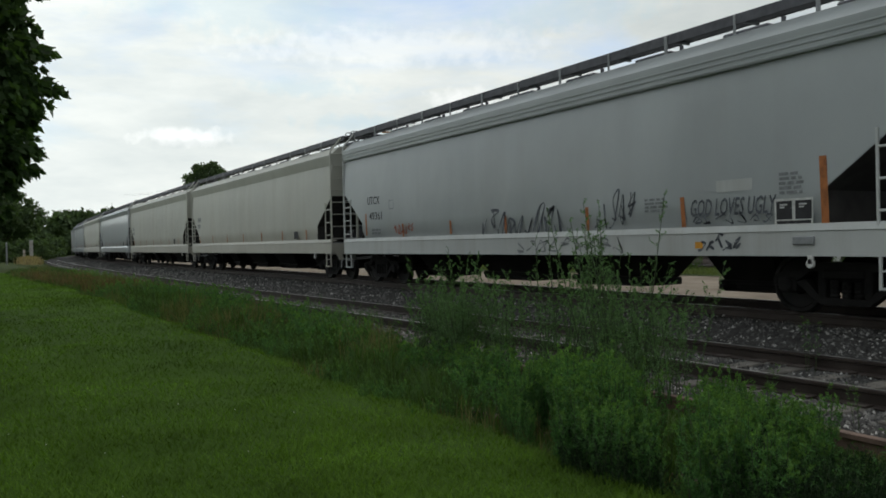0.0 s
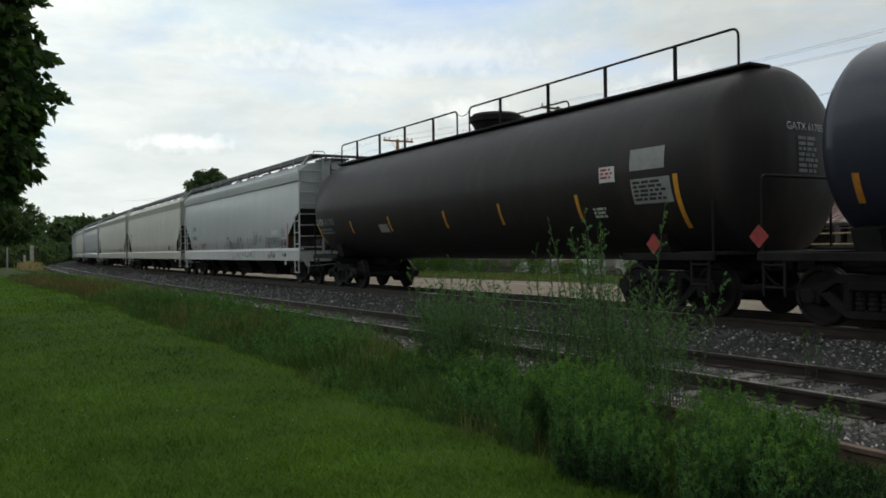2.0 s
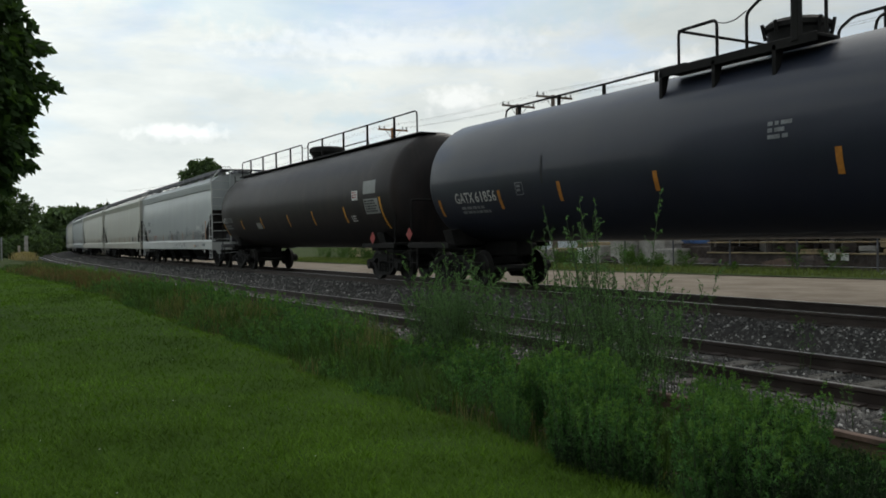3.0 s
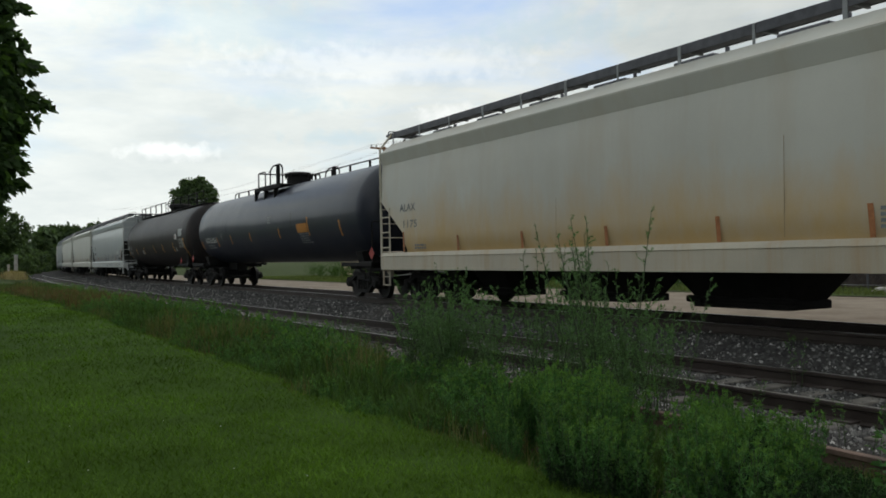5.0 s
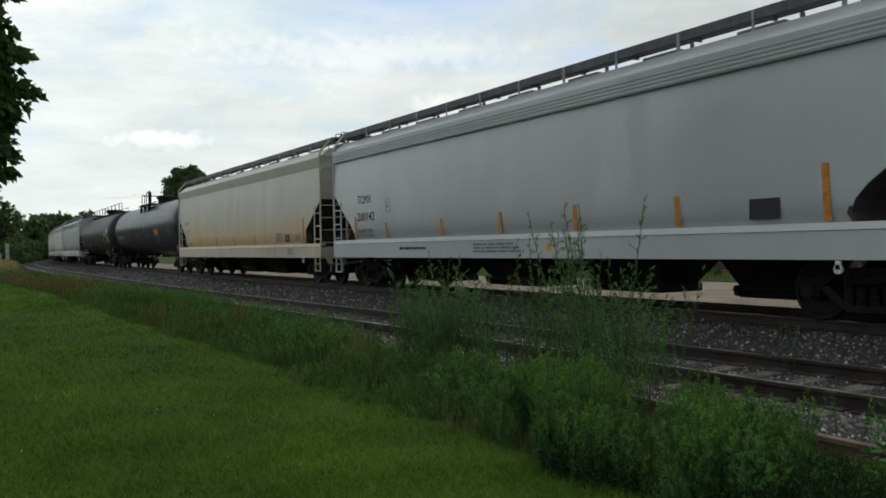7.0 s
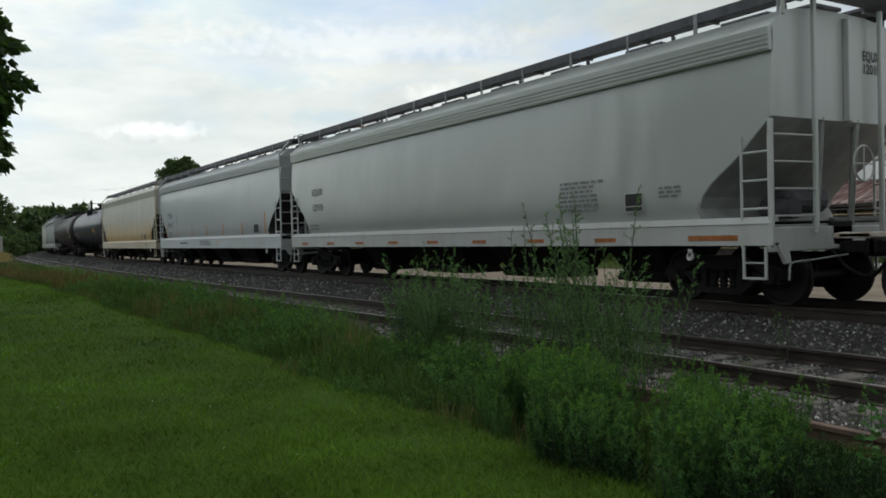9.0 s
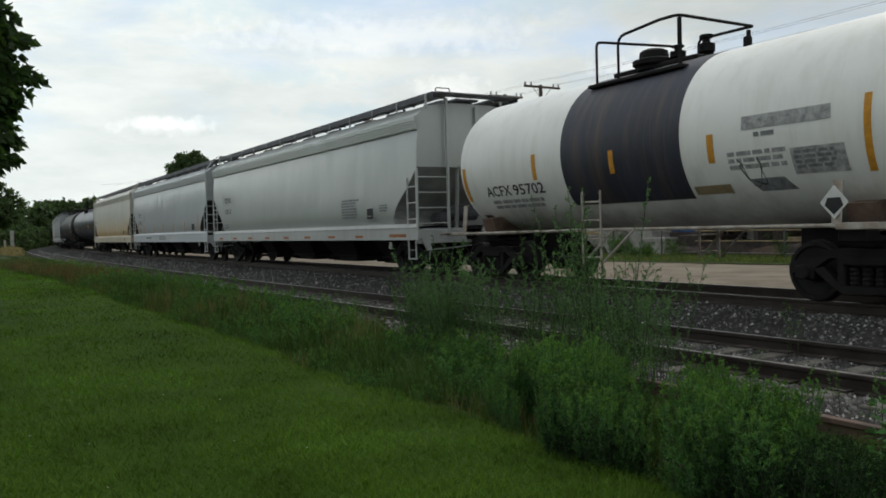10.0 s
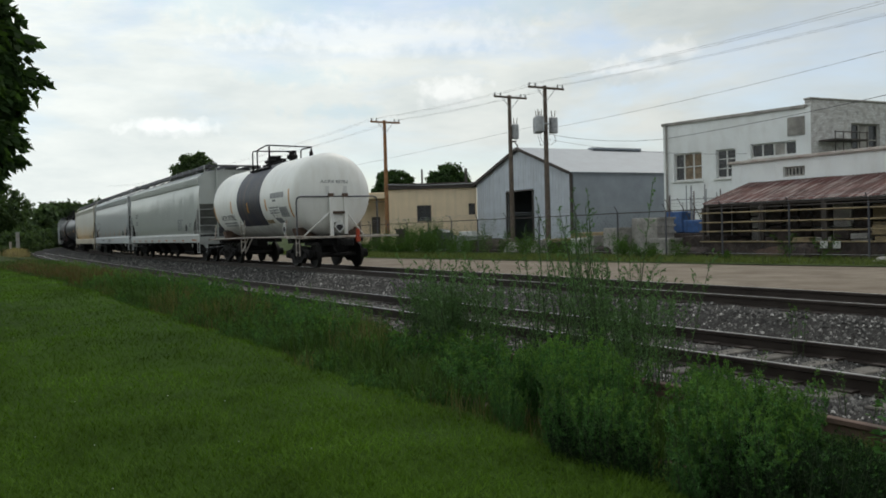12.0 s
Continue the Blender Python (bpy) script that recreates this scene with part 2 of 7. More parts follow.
RUST_ORANGE = mat("faded_rust_orange_strip", (0.42, 0.145, 0.042), 0.55, var=0.3, scale=9.0)
YELLOW = mat("yellow_reflector_strip", (0.70, 0.32, 0.035), 0.5, var=0.2, scale=9.0)
RED_STRIP = mat("faded_rust_reflector_strip", (0.40, 0.16, 0.06), 0.6, var=0.3, scale=9.0)
INK = mat("black_stencil_paint", (0.03, 0.03, 0.033), 0.7, var=0.3, scale=12.0, bump=0)
INK_SOFT = mat("faded_grey_stencil_paint", (0.24, 0.25, 0.26), 0.7, var=0.3, scale=12.0, bump=0)
CHALK = mat("white_stencil_paint", (0.60, 0.60, 0.58), 0.7, var=0.25, scale=12.0, bump=0)
SPRAY = mat("spray_paint_grey", (0.11, 0.12, 0.14), 0.6, var=0.4, scale=8.0, bump=0)
SPRAY_RED = mat("spray_paint_red", (0.42, 0.10, 0.05), 0.6, var=0.4, scale=8.0, bump=0)
INK_FAINT = mat("worn_pale_stencil_paint", (0.47, 0.475, 0.475), 0.7, var=0.35, scale=12.0, bump=0)
WORN_WHITE = mat("chipped_grimy_white_paint", (0.50, 0.47, 0.43), 0.6, var=0.3, scale=4.0, dark=(0.21, 0.16, 0.12), streak=((0.22, 0.14, 0.10), 0.5))
PATCH = mat("paint_patch_light", (0.70, 0.70, 0.68), 0.5, var=0.1, scale=3.0, bump=0)
PATCH_DARK = mat("grey_primer_patch", (0.30, 0.31, 0.30), 0.6, var=0.2, scale=3.0, bump=0)
SIGN_RED = mat("red_placard", (0.36, 0.05, 0.045), 0.6, var=0.3, scale=12.0, bump=0)
GRASS_GROUND = mat("lawn_soil_and_turf", (0.040, 0.080, 0.010), 0.95, var=0.35, scale=0.30, fine=25, bump=0.5, dark=(0.027, 0.055, 0.008), spec=0.05)
FIELD = mat("rough_grass_ground", (0.060, 0.082, 0.028), 0.95, var=0.4, scale=0.8, fine=20, bump=0.5, dark=(0.030, 0.040, 0.016), spec=0.05)
BALLAST = mat("ballast_bed", (0.062, 0.060, 0.058), 0.95, var=0.5, scale=7.0, fine=70, bump=1.0, dark=(0.030, 0.027, 0.025), spec=0.1)
STONE = mat("crushed_limestone", (0.265, 0.25, 0.238), 0.9, var=0.3, scale=6.0, fine=50, bump=0.2, per_island=0.85, spec=0.15)
s_n, s_l = STONE.node_tree.nodes, STONE.node_tree.links
s_geo, s_ramp = s_n.new("ShaderNodeNewGeometry"), s_n.new("ShaderNodeValToRGB")
s_ramp.color_ramp.elements[0].color, s_ramp.color_ramp.elements[1].color = (0.026, 0.025, 0.025, 1), (0.40, 0.39, 0.37, 1)
for pos, tone in ((0.60, (0.068, 0.066, 0.064)), (0.90, (0.160, 0.155, 0.148))):
    s_ramp.color_ramp.elements.new(pos).color = (*tone, 1)
s_l.new(s_geo.outputs["Random Per Island"], s_ramp.inputs["Fac"])
s_l.new(s_ramp.outputs["Color"], s_n["Principled BSDF"].inputs["Base Color"])
ROAD = mat("dusty_gravel_road", (0.250, 0.212, 0.168), 0.95, var=0.4, scale=0.8, fine=14, bump=0.5, dark=(0.15, 0.118, 0.09), spec=0.1)
BLADE = leaf_mat("lawn_blade", (0.108, 0.200, 0.022), 0.34, 0.0, 0.40, 0.7)
DRY = leaf_mat("seeding_dry_grass", (0.165, 0.148, 0.070), 0.4)
RED_GRASS = leaf_mat("reddish_seeding_grass", (0.140, 0.100, 0.052), 0.4)
STRAW = leaf_mat("pale_straw_grass", (0.33, 0.26, 0.155), 0.3)
TALL = leaf_mat("tall_grass_blade", (0.068, 0.124, 0.034), 0.45)
WEED = leaf_mat("weed_leaf", (0.083, 0.190, 0.062), 0.45, 0.2)
WEED_PALE = leaf_mat("pale_weed_leaf", (0.122, 0.218, 0.098), 0.5, 0.2)
# tip leaves: the light on the bushes' tops is in this colour
WEED_TIP = leaf_mat("top_lit_weed_leaf", (0.118, 0.230, 0.056), 0.35, 0.2)
FAR_GRASS = leaf_mat("pale_roadside_grass", (0.130, 0.160, 0.055), 0.4)
# near-black leaf: the shade low in the weeds is in this colour
WEED_SHADE = leaf_mat("shade_weed_leaf", (0.016, 0.036, 0.014), 0.5, 0.25)
STEM = mat("weed_stem", (0.050, 0.078, 0.030), 0.8, var=0.2)
TREE_LEAF = leaf_mat("maple_leaf_dark", (0.062, 0.108, 0.042), 0.5)
# paler than near leaves: distance haze is put into the colour
FAR_LEAF = leaf_mat("hazy_far_tree_leaf", (0.088, 0.132, 0.062), 0.4)
BARK = mat("tree_bark", (0.085, 0.068, 0.052), 0.95, var=0.4, scale=5.0, bump=0.6)
POLE_WOOD = mat("weathered_pole_wood", (0.16, 0.125, 0.10), 0.9, var=0.35, scale=3.0)
POLE_NEW = mat("orange_brown_pole_wood", (0.34, 0.17, 0.075), 0.85, var=0.3, scale=3.0)
COPING = mat("rust_stained_pale_coping", (0.52, 0.47, 0.43), 0.85, var=0.2, scale=1.4, streak=((0.30, 0.17, 0.12), 0.5), run=(2.0, 2.0, 2.0))
WIRE = mat("wire_dark", (0.12, 0.12, 0.125), 0.6, var=0.1, bump=0)
GALV = mat("galvanised_steel", (0.40, 0.41, 0.42), 0.45, metal=0.6, var=0.2, scale=5.0)
SHED_METAL = mat("grey_ribbed_sheet_metal", (0.58, 0.62, 0.68), 0.45, metal=0.1, var=0.10, scale=1.0, streak=((0.36, 0.36, 0.36), 0.4))
SHED_SIDE = mat("dark_grey_sheet_metal", (0.34, 0.37, 0.41), 0.55, metal=0.2, var=0.12, scale=1.0)
SHED_ROOF = mat("pale_metal_roof", (0.285, 0.310, 0.340), 0.5, metal=0.2, var=0.12, scale=1.0)
TRIM_BROWN = mat("dark_brown_trim", (0.075, 0.062, 0.055), 0.7, var=0.25)
WHITEWASH = mat("peeling_white_masonry_paint", (0.84, 0.86, 0.86), 0.85, var=0.06, scale=0.9, streak=((0.52, 0.49, 0.45), 0.30), run=(0.8, 0.8, 0.35))
BRICK_WHITE = mat("flaking_whitewashed_brick", (0.84, 0.85, 0.85), 0.9, var=0.06, scale=3.2, fine=14, bump=0.4, dark=(0.60, 0.58, 0.56), streak=((0.20, 0.17, 0.16), 0.6), run=(1.6, 1.6, 1.8))
b_n, b_l = BRICK_WHITE.node_tree.nodes, BRICK_WHITE.node_tree.links
b_co, b_map, b_tex, b_mul = b_n.new("ShaderNodeTexCoord"), b_n.new("ShaderNodeMapping"), b_n.new("ShaderNodeTexBrick"), b_n.new("ShaderNodeMixRGB")
b_map.inputs["Rotation"].default_value = (radians(-90), 0, 0)
b_tex.inputs["Scale"].default_value, b_tex.inputs["Brick Width"].default_value, b_tex.inputs["Row Height"].default_value, b_tex.inputs["Mortar Size"].default_value = 1.0, 0.23, 0.078, 0.010
b_tex.inputs["Color1"].default_value, b_tex.inputs["Color2"].default_value, b_tex.inputs["Mortar"].default_value = (1, 1, 1, 1), (0.72, 0.69, 0.66, 1), (0.5, 0.48, 0.46, 1)
b_mul.blend_type, b_mul.inputs["Fac"].default_value = "MULTIPLY", 0.75
b_shader = b_n["Principled BSDF"]
b_l.new(b_co.outputs["Object"], b_map.inputs["Vector"])
b_l.new(b_map.outputs["Vector"], b_tex.inputs["Vector"])
b_l.new(b_shader.inputs["Base Color"].links[0].from_socket, b_mul.inputs["Color1"])
b_l.new(b_tex.outputs["Color"], b_mul.inputs["Color2"])
b_l.new(b_mul.outputs["Color"], b_shader.inputs["Base Color"])
CREAM_WALL = mat("cream_stucco", (0.80, 0.645, 0.455), 0.9, var=0.08, scale=0.8, streak=((0.52, 0.45, 0.31), 0.4))
RUST_ROOF = mat("rusted_corrugated_roof", (0.120, 0.046, 0.040), 0.8, var=0.4, scale=1.2, streak=((0.50, 0.43, 0.41), 0.8), run=(4.6, 0.30, 0.30))
CONCRETE = mat("stained_concrete", (0.42, 0.40, 0.37), 0.9, var=0.3, scale=2.0)
BRICKS_DARK = mat("dark_stacked_material", (0.075, 0.056, 0.048), 0.9, var=0.5, scale=2.5, fine=12)
LUMBER = mat("weathered_lumber", (0.34, 0.26, 0.15), 0.85, var=0.3, scale=2.5)
BLUE_TARP = mat("blue_tarpaulin", (0.05, 0.13, 0.34), 0.6, var=0.3, scale=3.0, bump=0.4)
CAR_DARK = mat("dark_vehicle_paint", (0.05, 0.055, 0.06), 0.3, var=0.2)
GLASS_DARK = mat("dirty_window_glass", (0.025, 0.028, 0.032), 0.25, var=0.4, scale=2.5, bump=0, spec=0.6)
BOARDING = mat("window_boarding", (0.30, 0.23, 0.16), 0.9, var=0.4, scale=3.0)
DARK_INSIDE = mat("dark_interior", (0.02, 0.02, 0.02), 0.95, var=0.3)
RED_FLAG = mat("red_marker_light", (0.50, 0.07, 0.03), 0.5, var=0.2)


for m, c in ((GREEN_PAINT, 0.55), (GREY_PAINT, 0.45), (PALE_PAINT, 0.3)):      # clear gloss on the cleaner cars
    m.node_tree.nodes["Principled BSDF"].inputs["Coat Weight"].default_value = c
    m.node_tree.nodes["Principled BSDF"].inputs["Coat Roughness"].default_value = 0.16
    m.node_tree.nodes["Principled BSDF"].inputs["Coat IOR"].default_value = 1.6
for m, c, r in ((NAVY_TANK, 0.24, 0.09), (BLACK_TANK, 0.09, 0.14)):      # tank paint that mirrors sky above and ground below
    m.node_tree.nodes["Principled BSDF"].inputs["Coat Weight"].default_value = c
    m.node_tree.nodes["Principled BSDF"].inputs["Coat Roughness"].default_value = r


# ---- mesh building ----
class Shape:
    """Collects vertices and faces of one mesh."""

    def __init__(self):
        self.v, self.f = [], []

    def add(self, verts, faces):
        k = len(self.v)
        self.v.extend(tuple(p) for p in verts)
        self.f.extend(tuple(i + k for i in q) for q in faces)
        return self

    def box(self, c, s, b=0.0, m=None):
        """Box of centre c and size s, its edges chamfered by b."""
        hx, hy, hz = s[0] / 2, s[1] / 2, s[2] / 2
        b = min(b, hx * 0.45, hy * 0.45, hz * 0.45)
        if b <= 0:
            vs = [(x, y, z) for x in (-hx, hx) for y in (-hy, hy) for z in (-hz, hz)]
            fs = [(0, 1, 3, 2), (4, 6, 7, 5), (0, 4, 5, 1), (2, 3, 7, 6), (0, 2, 6, 4), (1, 5, 7, 3)]
        else:
            vs, at = [], {}
            for i, x in enumerate((-1, 1)):
                for j, y in enumerate((-1, 1)):
                    for k, z in enumerate((-1, 1)):
                        for a in range(3):
                            p = [x * (hx - b), y * (hy - b), z * (hz - b)]
                            p[a] = (x * hx, y * hy, z * hz)[a]
                            at[i, j, k, a] = len(vs)
                            vs.append(p)
            fs = []
            for a in range(3):
                o = [q for q in range(3) if q != a]
                for side in (0, 1):
                    loop = []
                    for p, q in ((0, 0), (1, 0), (1, 1), (0, 1)):
                        ix = [0, 0, 0]
                        ix[a], ix[o[0]], ix[o[1]] = side, p, q
                        loop.append(at[(*ix, a)])
                    fs.append(tuple(loop))
                for p in (0, 1):
                    for q in (0, 1):
                        e = []
                        for s_ in (0, 1):
                            ix = [0, 0, 0]
                            ix[a], ix[o[0]], ix[o[1]] = s_, p, q
                            e.append((at[(*ix, o[0])], at[(*ix, o[1])]))
                        fs.append((e[0][0], e[0][1], e[1][1], e[1][0]))
            for i in (0, 1):
                for j in (0, 1):
                    for k in (0, 1):
                        fs.append(tuple(at[i, j, k, a] for a in range(3)))
        if m is None:
            return self.add([(p[0] + c[0], p[1] + c[1], p[2] + c[2]) for p in vs], fs)
        return self.add([m @ Vector(p) + Vector(c) for p in vs], fs)

    def tube(self, p, q, r, n=8, r2=None):
        p, q = Vector(p), Vector(q)
        d = (q - p).normalized()
        a = d.orthogonal().normalized()
        b = d.cross(a)
        r2 = r if r2 is None else r2
        vs = []
        for c, rr in ((p, r), (q, r2)):
            vs += [c + (a * math.cos(6.28319 * i / n) + b * math.sin(6.28319 * i / n)) * rr for i in range(n)]
        fs = [(i, (i + 1) % n, n + (i + 1) % n, n + i) for i in range(n)]
        return self.add(vs, fs + [tuple(range(n))[::-1], tuple(range(n, 2 * n))])

    def pipe(self, pts, r, n=6, bend=0.09):
        """A bent round bar through the points, as one skin, its sharp corners rounded."""
        Q = [Vector(p) for p in pts]
        P = [Q[0]]
        for a, b, c in zip(Q, Q[1:], Q[2:]):
            if (b - a).angle(c - b) < 0.3:
                P.append(b)
                continue
            p, q = b + (a - b).normalized() * min(bend, (a - b).length * 0.45), b + (c - b).normalized() * min(bend, (c - b).length * 0.45)
            P += [p, p * 0.5625 + b * 0.375 + q * 0.0625, p * 0.25 + b * 0.5 + q * 0.25, p * 0.0625 + b * 0.375 + q * 0.5625, q]
        P.append(Q[-1])
        side = None
        vs = []
        for i, p in enumerate(P):
            d = ((P[i] - P[i - 1]).normalized() if i else Vector()) + ((P[i + 1] - P[i]).normalized() if i + 1 < len(P) else Vector())
            d = d.normalized() if d.length > 1e-6 else (P[1] - P[0]).normalized()
            side = d.orthogonal().normalized() if side is None else (side - d * side.dot(d)).normalized()
            up = d.cross(side)
            vs += [p + (side * math.cos(6.28319 * k / n) + up * math.sin(6.28319 * k / n)) * r for k in range(n)]
        m = len(P)
        fs = [(j * n + k, j * n + (k + 1) % n, (j + 1) * n + (k + 1) % n, (j + 1) * n + k) for j in range(m - 1) for k in range(n)]
        return self.add(vs, fs + [tuple(range(n))[::-1], tuple(range((m - 1) * n, m * n))])

    def lathe(self, prof, n=32, axis="y", c=(0, 0, 0), caps=True):
        """Turn (along, radius) pairs about an axis through c."""
        vs = []
        for a, r in prof:
            for i in range(n):
                w = 2 * math.pi * i / n
                x, z = r * math.cos(w), r * math.sin(w)
                vs.append({"y": (c[0] + x, c[1] + a, c[2] + z), "x": (c[0] + a, c[1] + x, c[2] + z), "z": (c[0] + x, c[1] + z, c[2] + a)}[axis])
        m = len(prof)
        fs = [(k * n + i, k * n + (i + 1) % n, (k + 1) * n + (i + 1) % n, (k + 1) * n + i) for k in range(m - 1) for i in range(n)]
        return self.add(vs, fs + ([tuple(range(n))[::-1], tuple(range((m - 1) * n, m * n))] if caps else []))

    def prism(self, outline, lo, hi, axis="x"):
        """Extrude an outline: (y, z) along x, (x, z) along y, or (x, y) along z."""
        put = {"x": lambda a, b, t: (t, a, b), "y": lambda a, b, t: (a, t, b), "z": lambda a, b, t: (a, b, t)}[axis]
        n = len(outline)
        vs = [put(a, b, lo) for a, b in outline] + [put(a, b, hi) for a, b in outline]
        fs = [(i, (i + 1) % n, n + (i + 1) % n, n + i) for i in range(n)]
        return self.add(vs, fs + [tuple(range(n))[::-1], tuple(range(n, 2 * n))])

    def mesh(self, name, material, smooth=False):
        me = bpy.data.meshes.new(name)
        me.from_pydata(self.v, [], self.f)
        bm = bmesh.new()
        bm.from_mesh(me)
        bmesh.ops.recalc_face_normals(bm, faces=bm.faces)
        bm.to_mesh(me)
        bm.free()
        me.materials.append(material)
        if smooth:
            me.shade_smooth()
            me.set_sharp_from_angle(angle=radians(35))
        return me


def part(name, shape, material, parent=None, label="", smooth=False):
    me = shape.mesh(name, material, smooth) if isinstance(shape, Shape) else shape
    ob = new(name, me)
    if parent is not None:
        ob.parent = parent
    if label:
        ob["label"] = label
    return ob


def bulk(name, verts, faces, material):
    """One big mesh out of arrays; faces all of one size."""
    me = bpy.data.meshes.new(name)
    verts, faces = np.asarray(verts, np.float32), np.asarray(faces, np.int32)
    k = faces.shape[1]
    me.vertices.add(len(verts))
    me.vertices.foreach_set("co", verts.ravel())
    me.loops.add(faces.size)
    me.loops.foreach_set("vertex_index", faces.ravel())
    me.polygons.add(len(faces))
    me.polygons.foreach_set("loop_start", np.arange(0, faces.size, k, dtype=np.int32))
    me.update(calc_edges=True)
    me.materials.append(material)
    return new(name, me)


def thing(name, label, category, group="", kind="", at=None):
    ob = new(name)
    if at is not None:
        ob.matrix_basis = at
    return tagged(ob, label, category, group, kind)


def letters(text, size, width=None, bold=0.012):
    """Flat outline mesh of a text in the built-in font: vertices (right, up), and faces; the lower left corner at 0, 0."""
    cu = bpy.data.curves.new("writing", "FONT")
    cu.body, cu.size, cu.resolution_u, cu.offset = text, size, 2, size * bold
    ob = bpy.data.objects.new("writing", cu)
    scene.collection.objects.link(ob)
    me = bpy.data.meshes.new_from_object(ob.evaluated_get(bpy.context.evaluated_depsgraph_get()))
    bpy.data.objects.remove(ob)
    vs = [(v.co.x, v.co.y) for v in me.vertices]
    fs = [tuple(p.vertices) for p in me.polygons]
    bpy.data.meshes.remove(me)
    bpy.data.curves.remove(cu)
    if width:
        k = width / max(v[0] for v in vs)
        vs = [(x * k, y) for x, y in vs]
    return vs, fs


def flat(verts, faces, put):
    """A Shape out of flat (right, up) vertices laid on a surface by put(right, up)."""
    s = Shape()
    s.add([put(a, b) for a, b in verts], faces)
    return s


def rect(a0, b0, a1, b1, n=1, lean=0.0):
    """A flat rectangle cut into n strips upward; lean shifts its top."""
    vs, fs = [], []
    for i in range(n + 1):
        t = i / n
        vs += [(a0 + lean * t, b0 + (b1 - b0) * t), (a1 + lean * t, b0 + (b1 - b0) * t)]
    fs = [(2 * i, 2 * i + 1, 2 * i + 3, 2 * i + 2) for i in range(n)]
    return vs, fs


# ---- the line ----
LINE_X = 11.25       # main line: straight past the camera, then a wide curve to the right that tightens


def heading(s):
    return 0.000675 * max(0.0, s - 35.15) + 3e-6 * max(0.0, s - 60.0) ** 2


LINE = [(LINE_X, 0.0)]
for i in range(480):
    LINE.append((LINE[-1][0] + math.sin(heading(i + 0.5)), LINE[-1][1] + math.cos(heading(i + 0.5))))


def on_line(s, dx=0.0):
    """Place and heading (radians, to the right) at s metres along the main line."""
    a = heading(s)
    if s <= 0:
        return LINE_X + dx, s, 0.0
    i = min(int(s), 479)
    f = s - i
    x = LINE[i][0] + (LINE[i + 1][0] - LINE[i][0]) * f
    y = LINE[i][1] + (LINE[i + 1][1] - LINE[i][1]) * f
    return x + dx * math.cos(a), y - dx * math.sin(a), a


def travel(t):
    """How far the train has come, from its place at 9.5 s."""
    surge = np.interp(t, [0, 0.5, 1, 3, 5, 6.5, 8.5, 9, 9.5, 10, 11, 12], [0.38, 0.17, 0.02, 0, 0.08, -0.06, 0.15, 0.16, -0.11, -0.10, -0.03, 0.06])
    return 10.334 * (t - 9.5) - 0.01773 * (t - 9.5) ** 2 + float(surge)


# ---- ground ----
def sheet(name, xs, ys, z_of, material, label="", category="", kind="structure"):
    vs = [(x, y, z_of(x, y)) for y in ys for x in xs]
    n = len(xs)
    fs = [(j * n + i, j * n + i + 1, (j + 1) * n + i + 1, (j + 1) * n + i) for j in range(len(ys) - 1) for i in range(n - 1)]
    ob = part(name, Shape().add(vs, fs), material, smooth=True)
    return tagged(ob, label, category, "", kind)


def steps(a, b, n, bend=1.0):
    return [a + (b - a) * (i / n) ** bend for i in range(n + 1)]


def soft(x, y, f, amp, seed=0.0):
    return noise.noise(Vector((x * f, y * f, seed))) * amp


def edge(y):
    """Where the mown lawn ends."""
    return 2.85 + soft(0, y, 0.9, 0.18, 3.0) + soft(0, y, 0.25, 0.2, 5.0) - 0.055 * min(40.0, max(0.0, y - 26))


def lawn_z(x, y):
    return -0.15 + soft(x, y, 0.25, 0.06) + soft(x, y, 1.3, 0.02) - max(0.0, x - edge(y)) * 0.25 + 0.006 * min(20, max(0, -x - 2)) * min(1, max(0, y - 8) / 20)


def verge_z(x, y):
    return -0.30 + soft(x, y, 0.6, 0.05, 7.0) + soft(x, y, 2.0, 0.02, 2.0) - 0.22 * min(1, max(0, (x - 5.0) / 0.6))


LAWN_Y = steps(-6, 40, 110, 1.25) + steps(43, 112, 24, 1.3)
LAWN_X = steps(3.6, -12, 44, 1.1) + steps(-14, -90, 14, 1.3)
sheet("ground", [-2500, -400, -90, -20, 0, 14, 20, 40, 120, 500, 2500], [-600, -60, -10, 0, 20, 60, 150, 300, 800, 3000], lambda x, y: -0.62, FIELD, "rough grassy ground reaching to the horizon", "ground")
sheet("lawn", LAWN_X[::-1], LAWN_Y, lambda x, y: lawn_z(x, y), GRASS_GROUND, "mown green lawn beside the railway", "lawn")
sheet("verge", steps(2.5, 6.5, 22), steps(-6, 45, 120, 1.2) + steps(48, 230, 30, 1.4), verge_z, FIELD, "rough grassy verge between lawn and tracks", "verge")
for v in bpy.data.objects["verge"].data.vertices:       # it widens beyond the bushes
    v.co.x -= (6.5 - v.co.x) / 4 * 0.055 * min(40.0, max(0.0, v.co.y - 26))


def siding_x(y):
    """Middle of the siding: it swings away from the main line, then follows its curve."""
    u = min(1.0, max(0.0, (y - 3) / 28))
    return 7.68 - 0.78 * u * u * (3 - 2 * u) + (on_line(y)[0] - LINE_X) * 0.9


def bed_z(x, y):
    prof = ((4.6, -0.50), (5.8, -0.45), (6.2, -0.425), (9.1, -0.425), (9.5, -0.33), (9.9, -0.17), (13.0, -0.17), (13.5, -0.25), (14.6, -0.42))
    for (a, p), (b, q) in zip(prof, prof[1:]):
        if a <= x <= b:
            return p + (q - p) * (x - a) / (b - a) + soft(x, y, 2.2, 0.025, 1.0)
    return -0.42


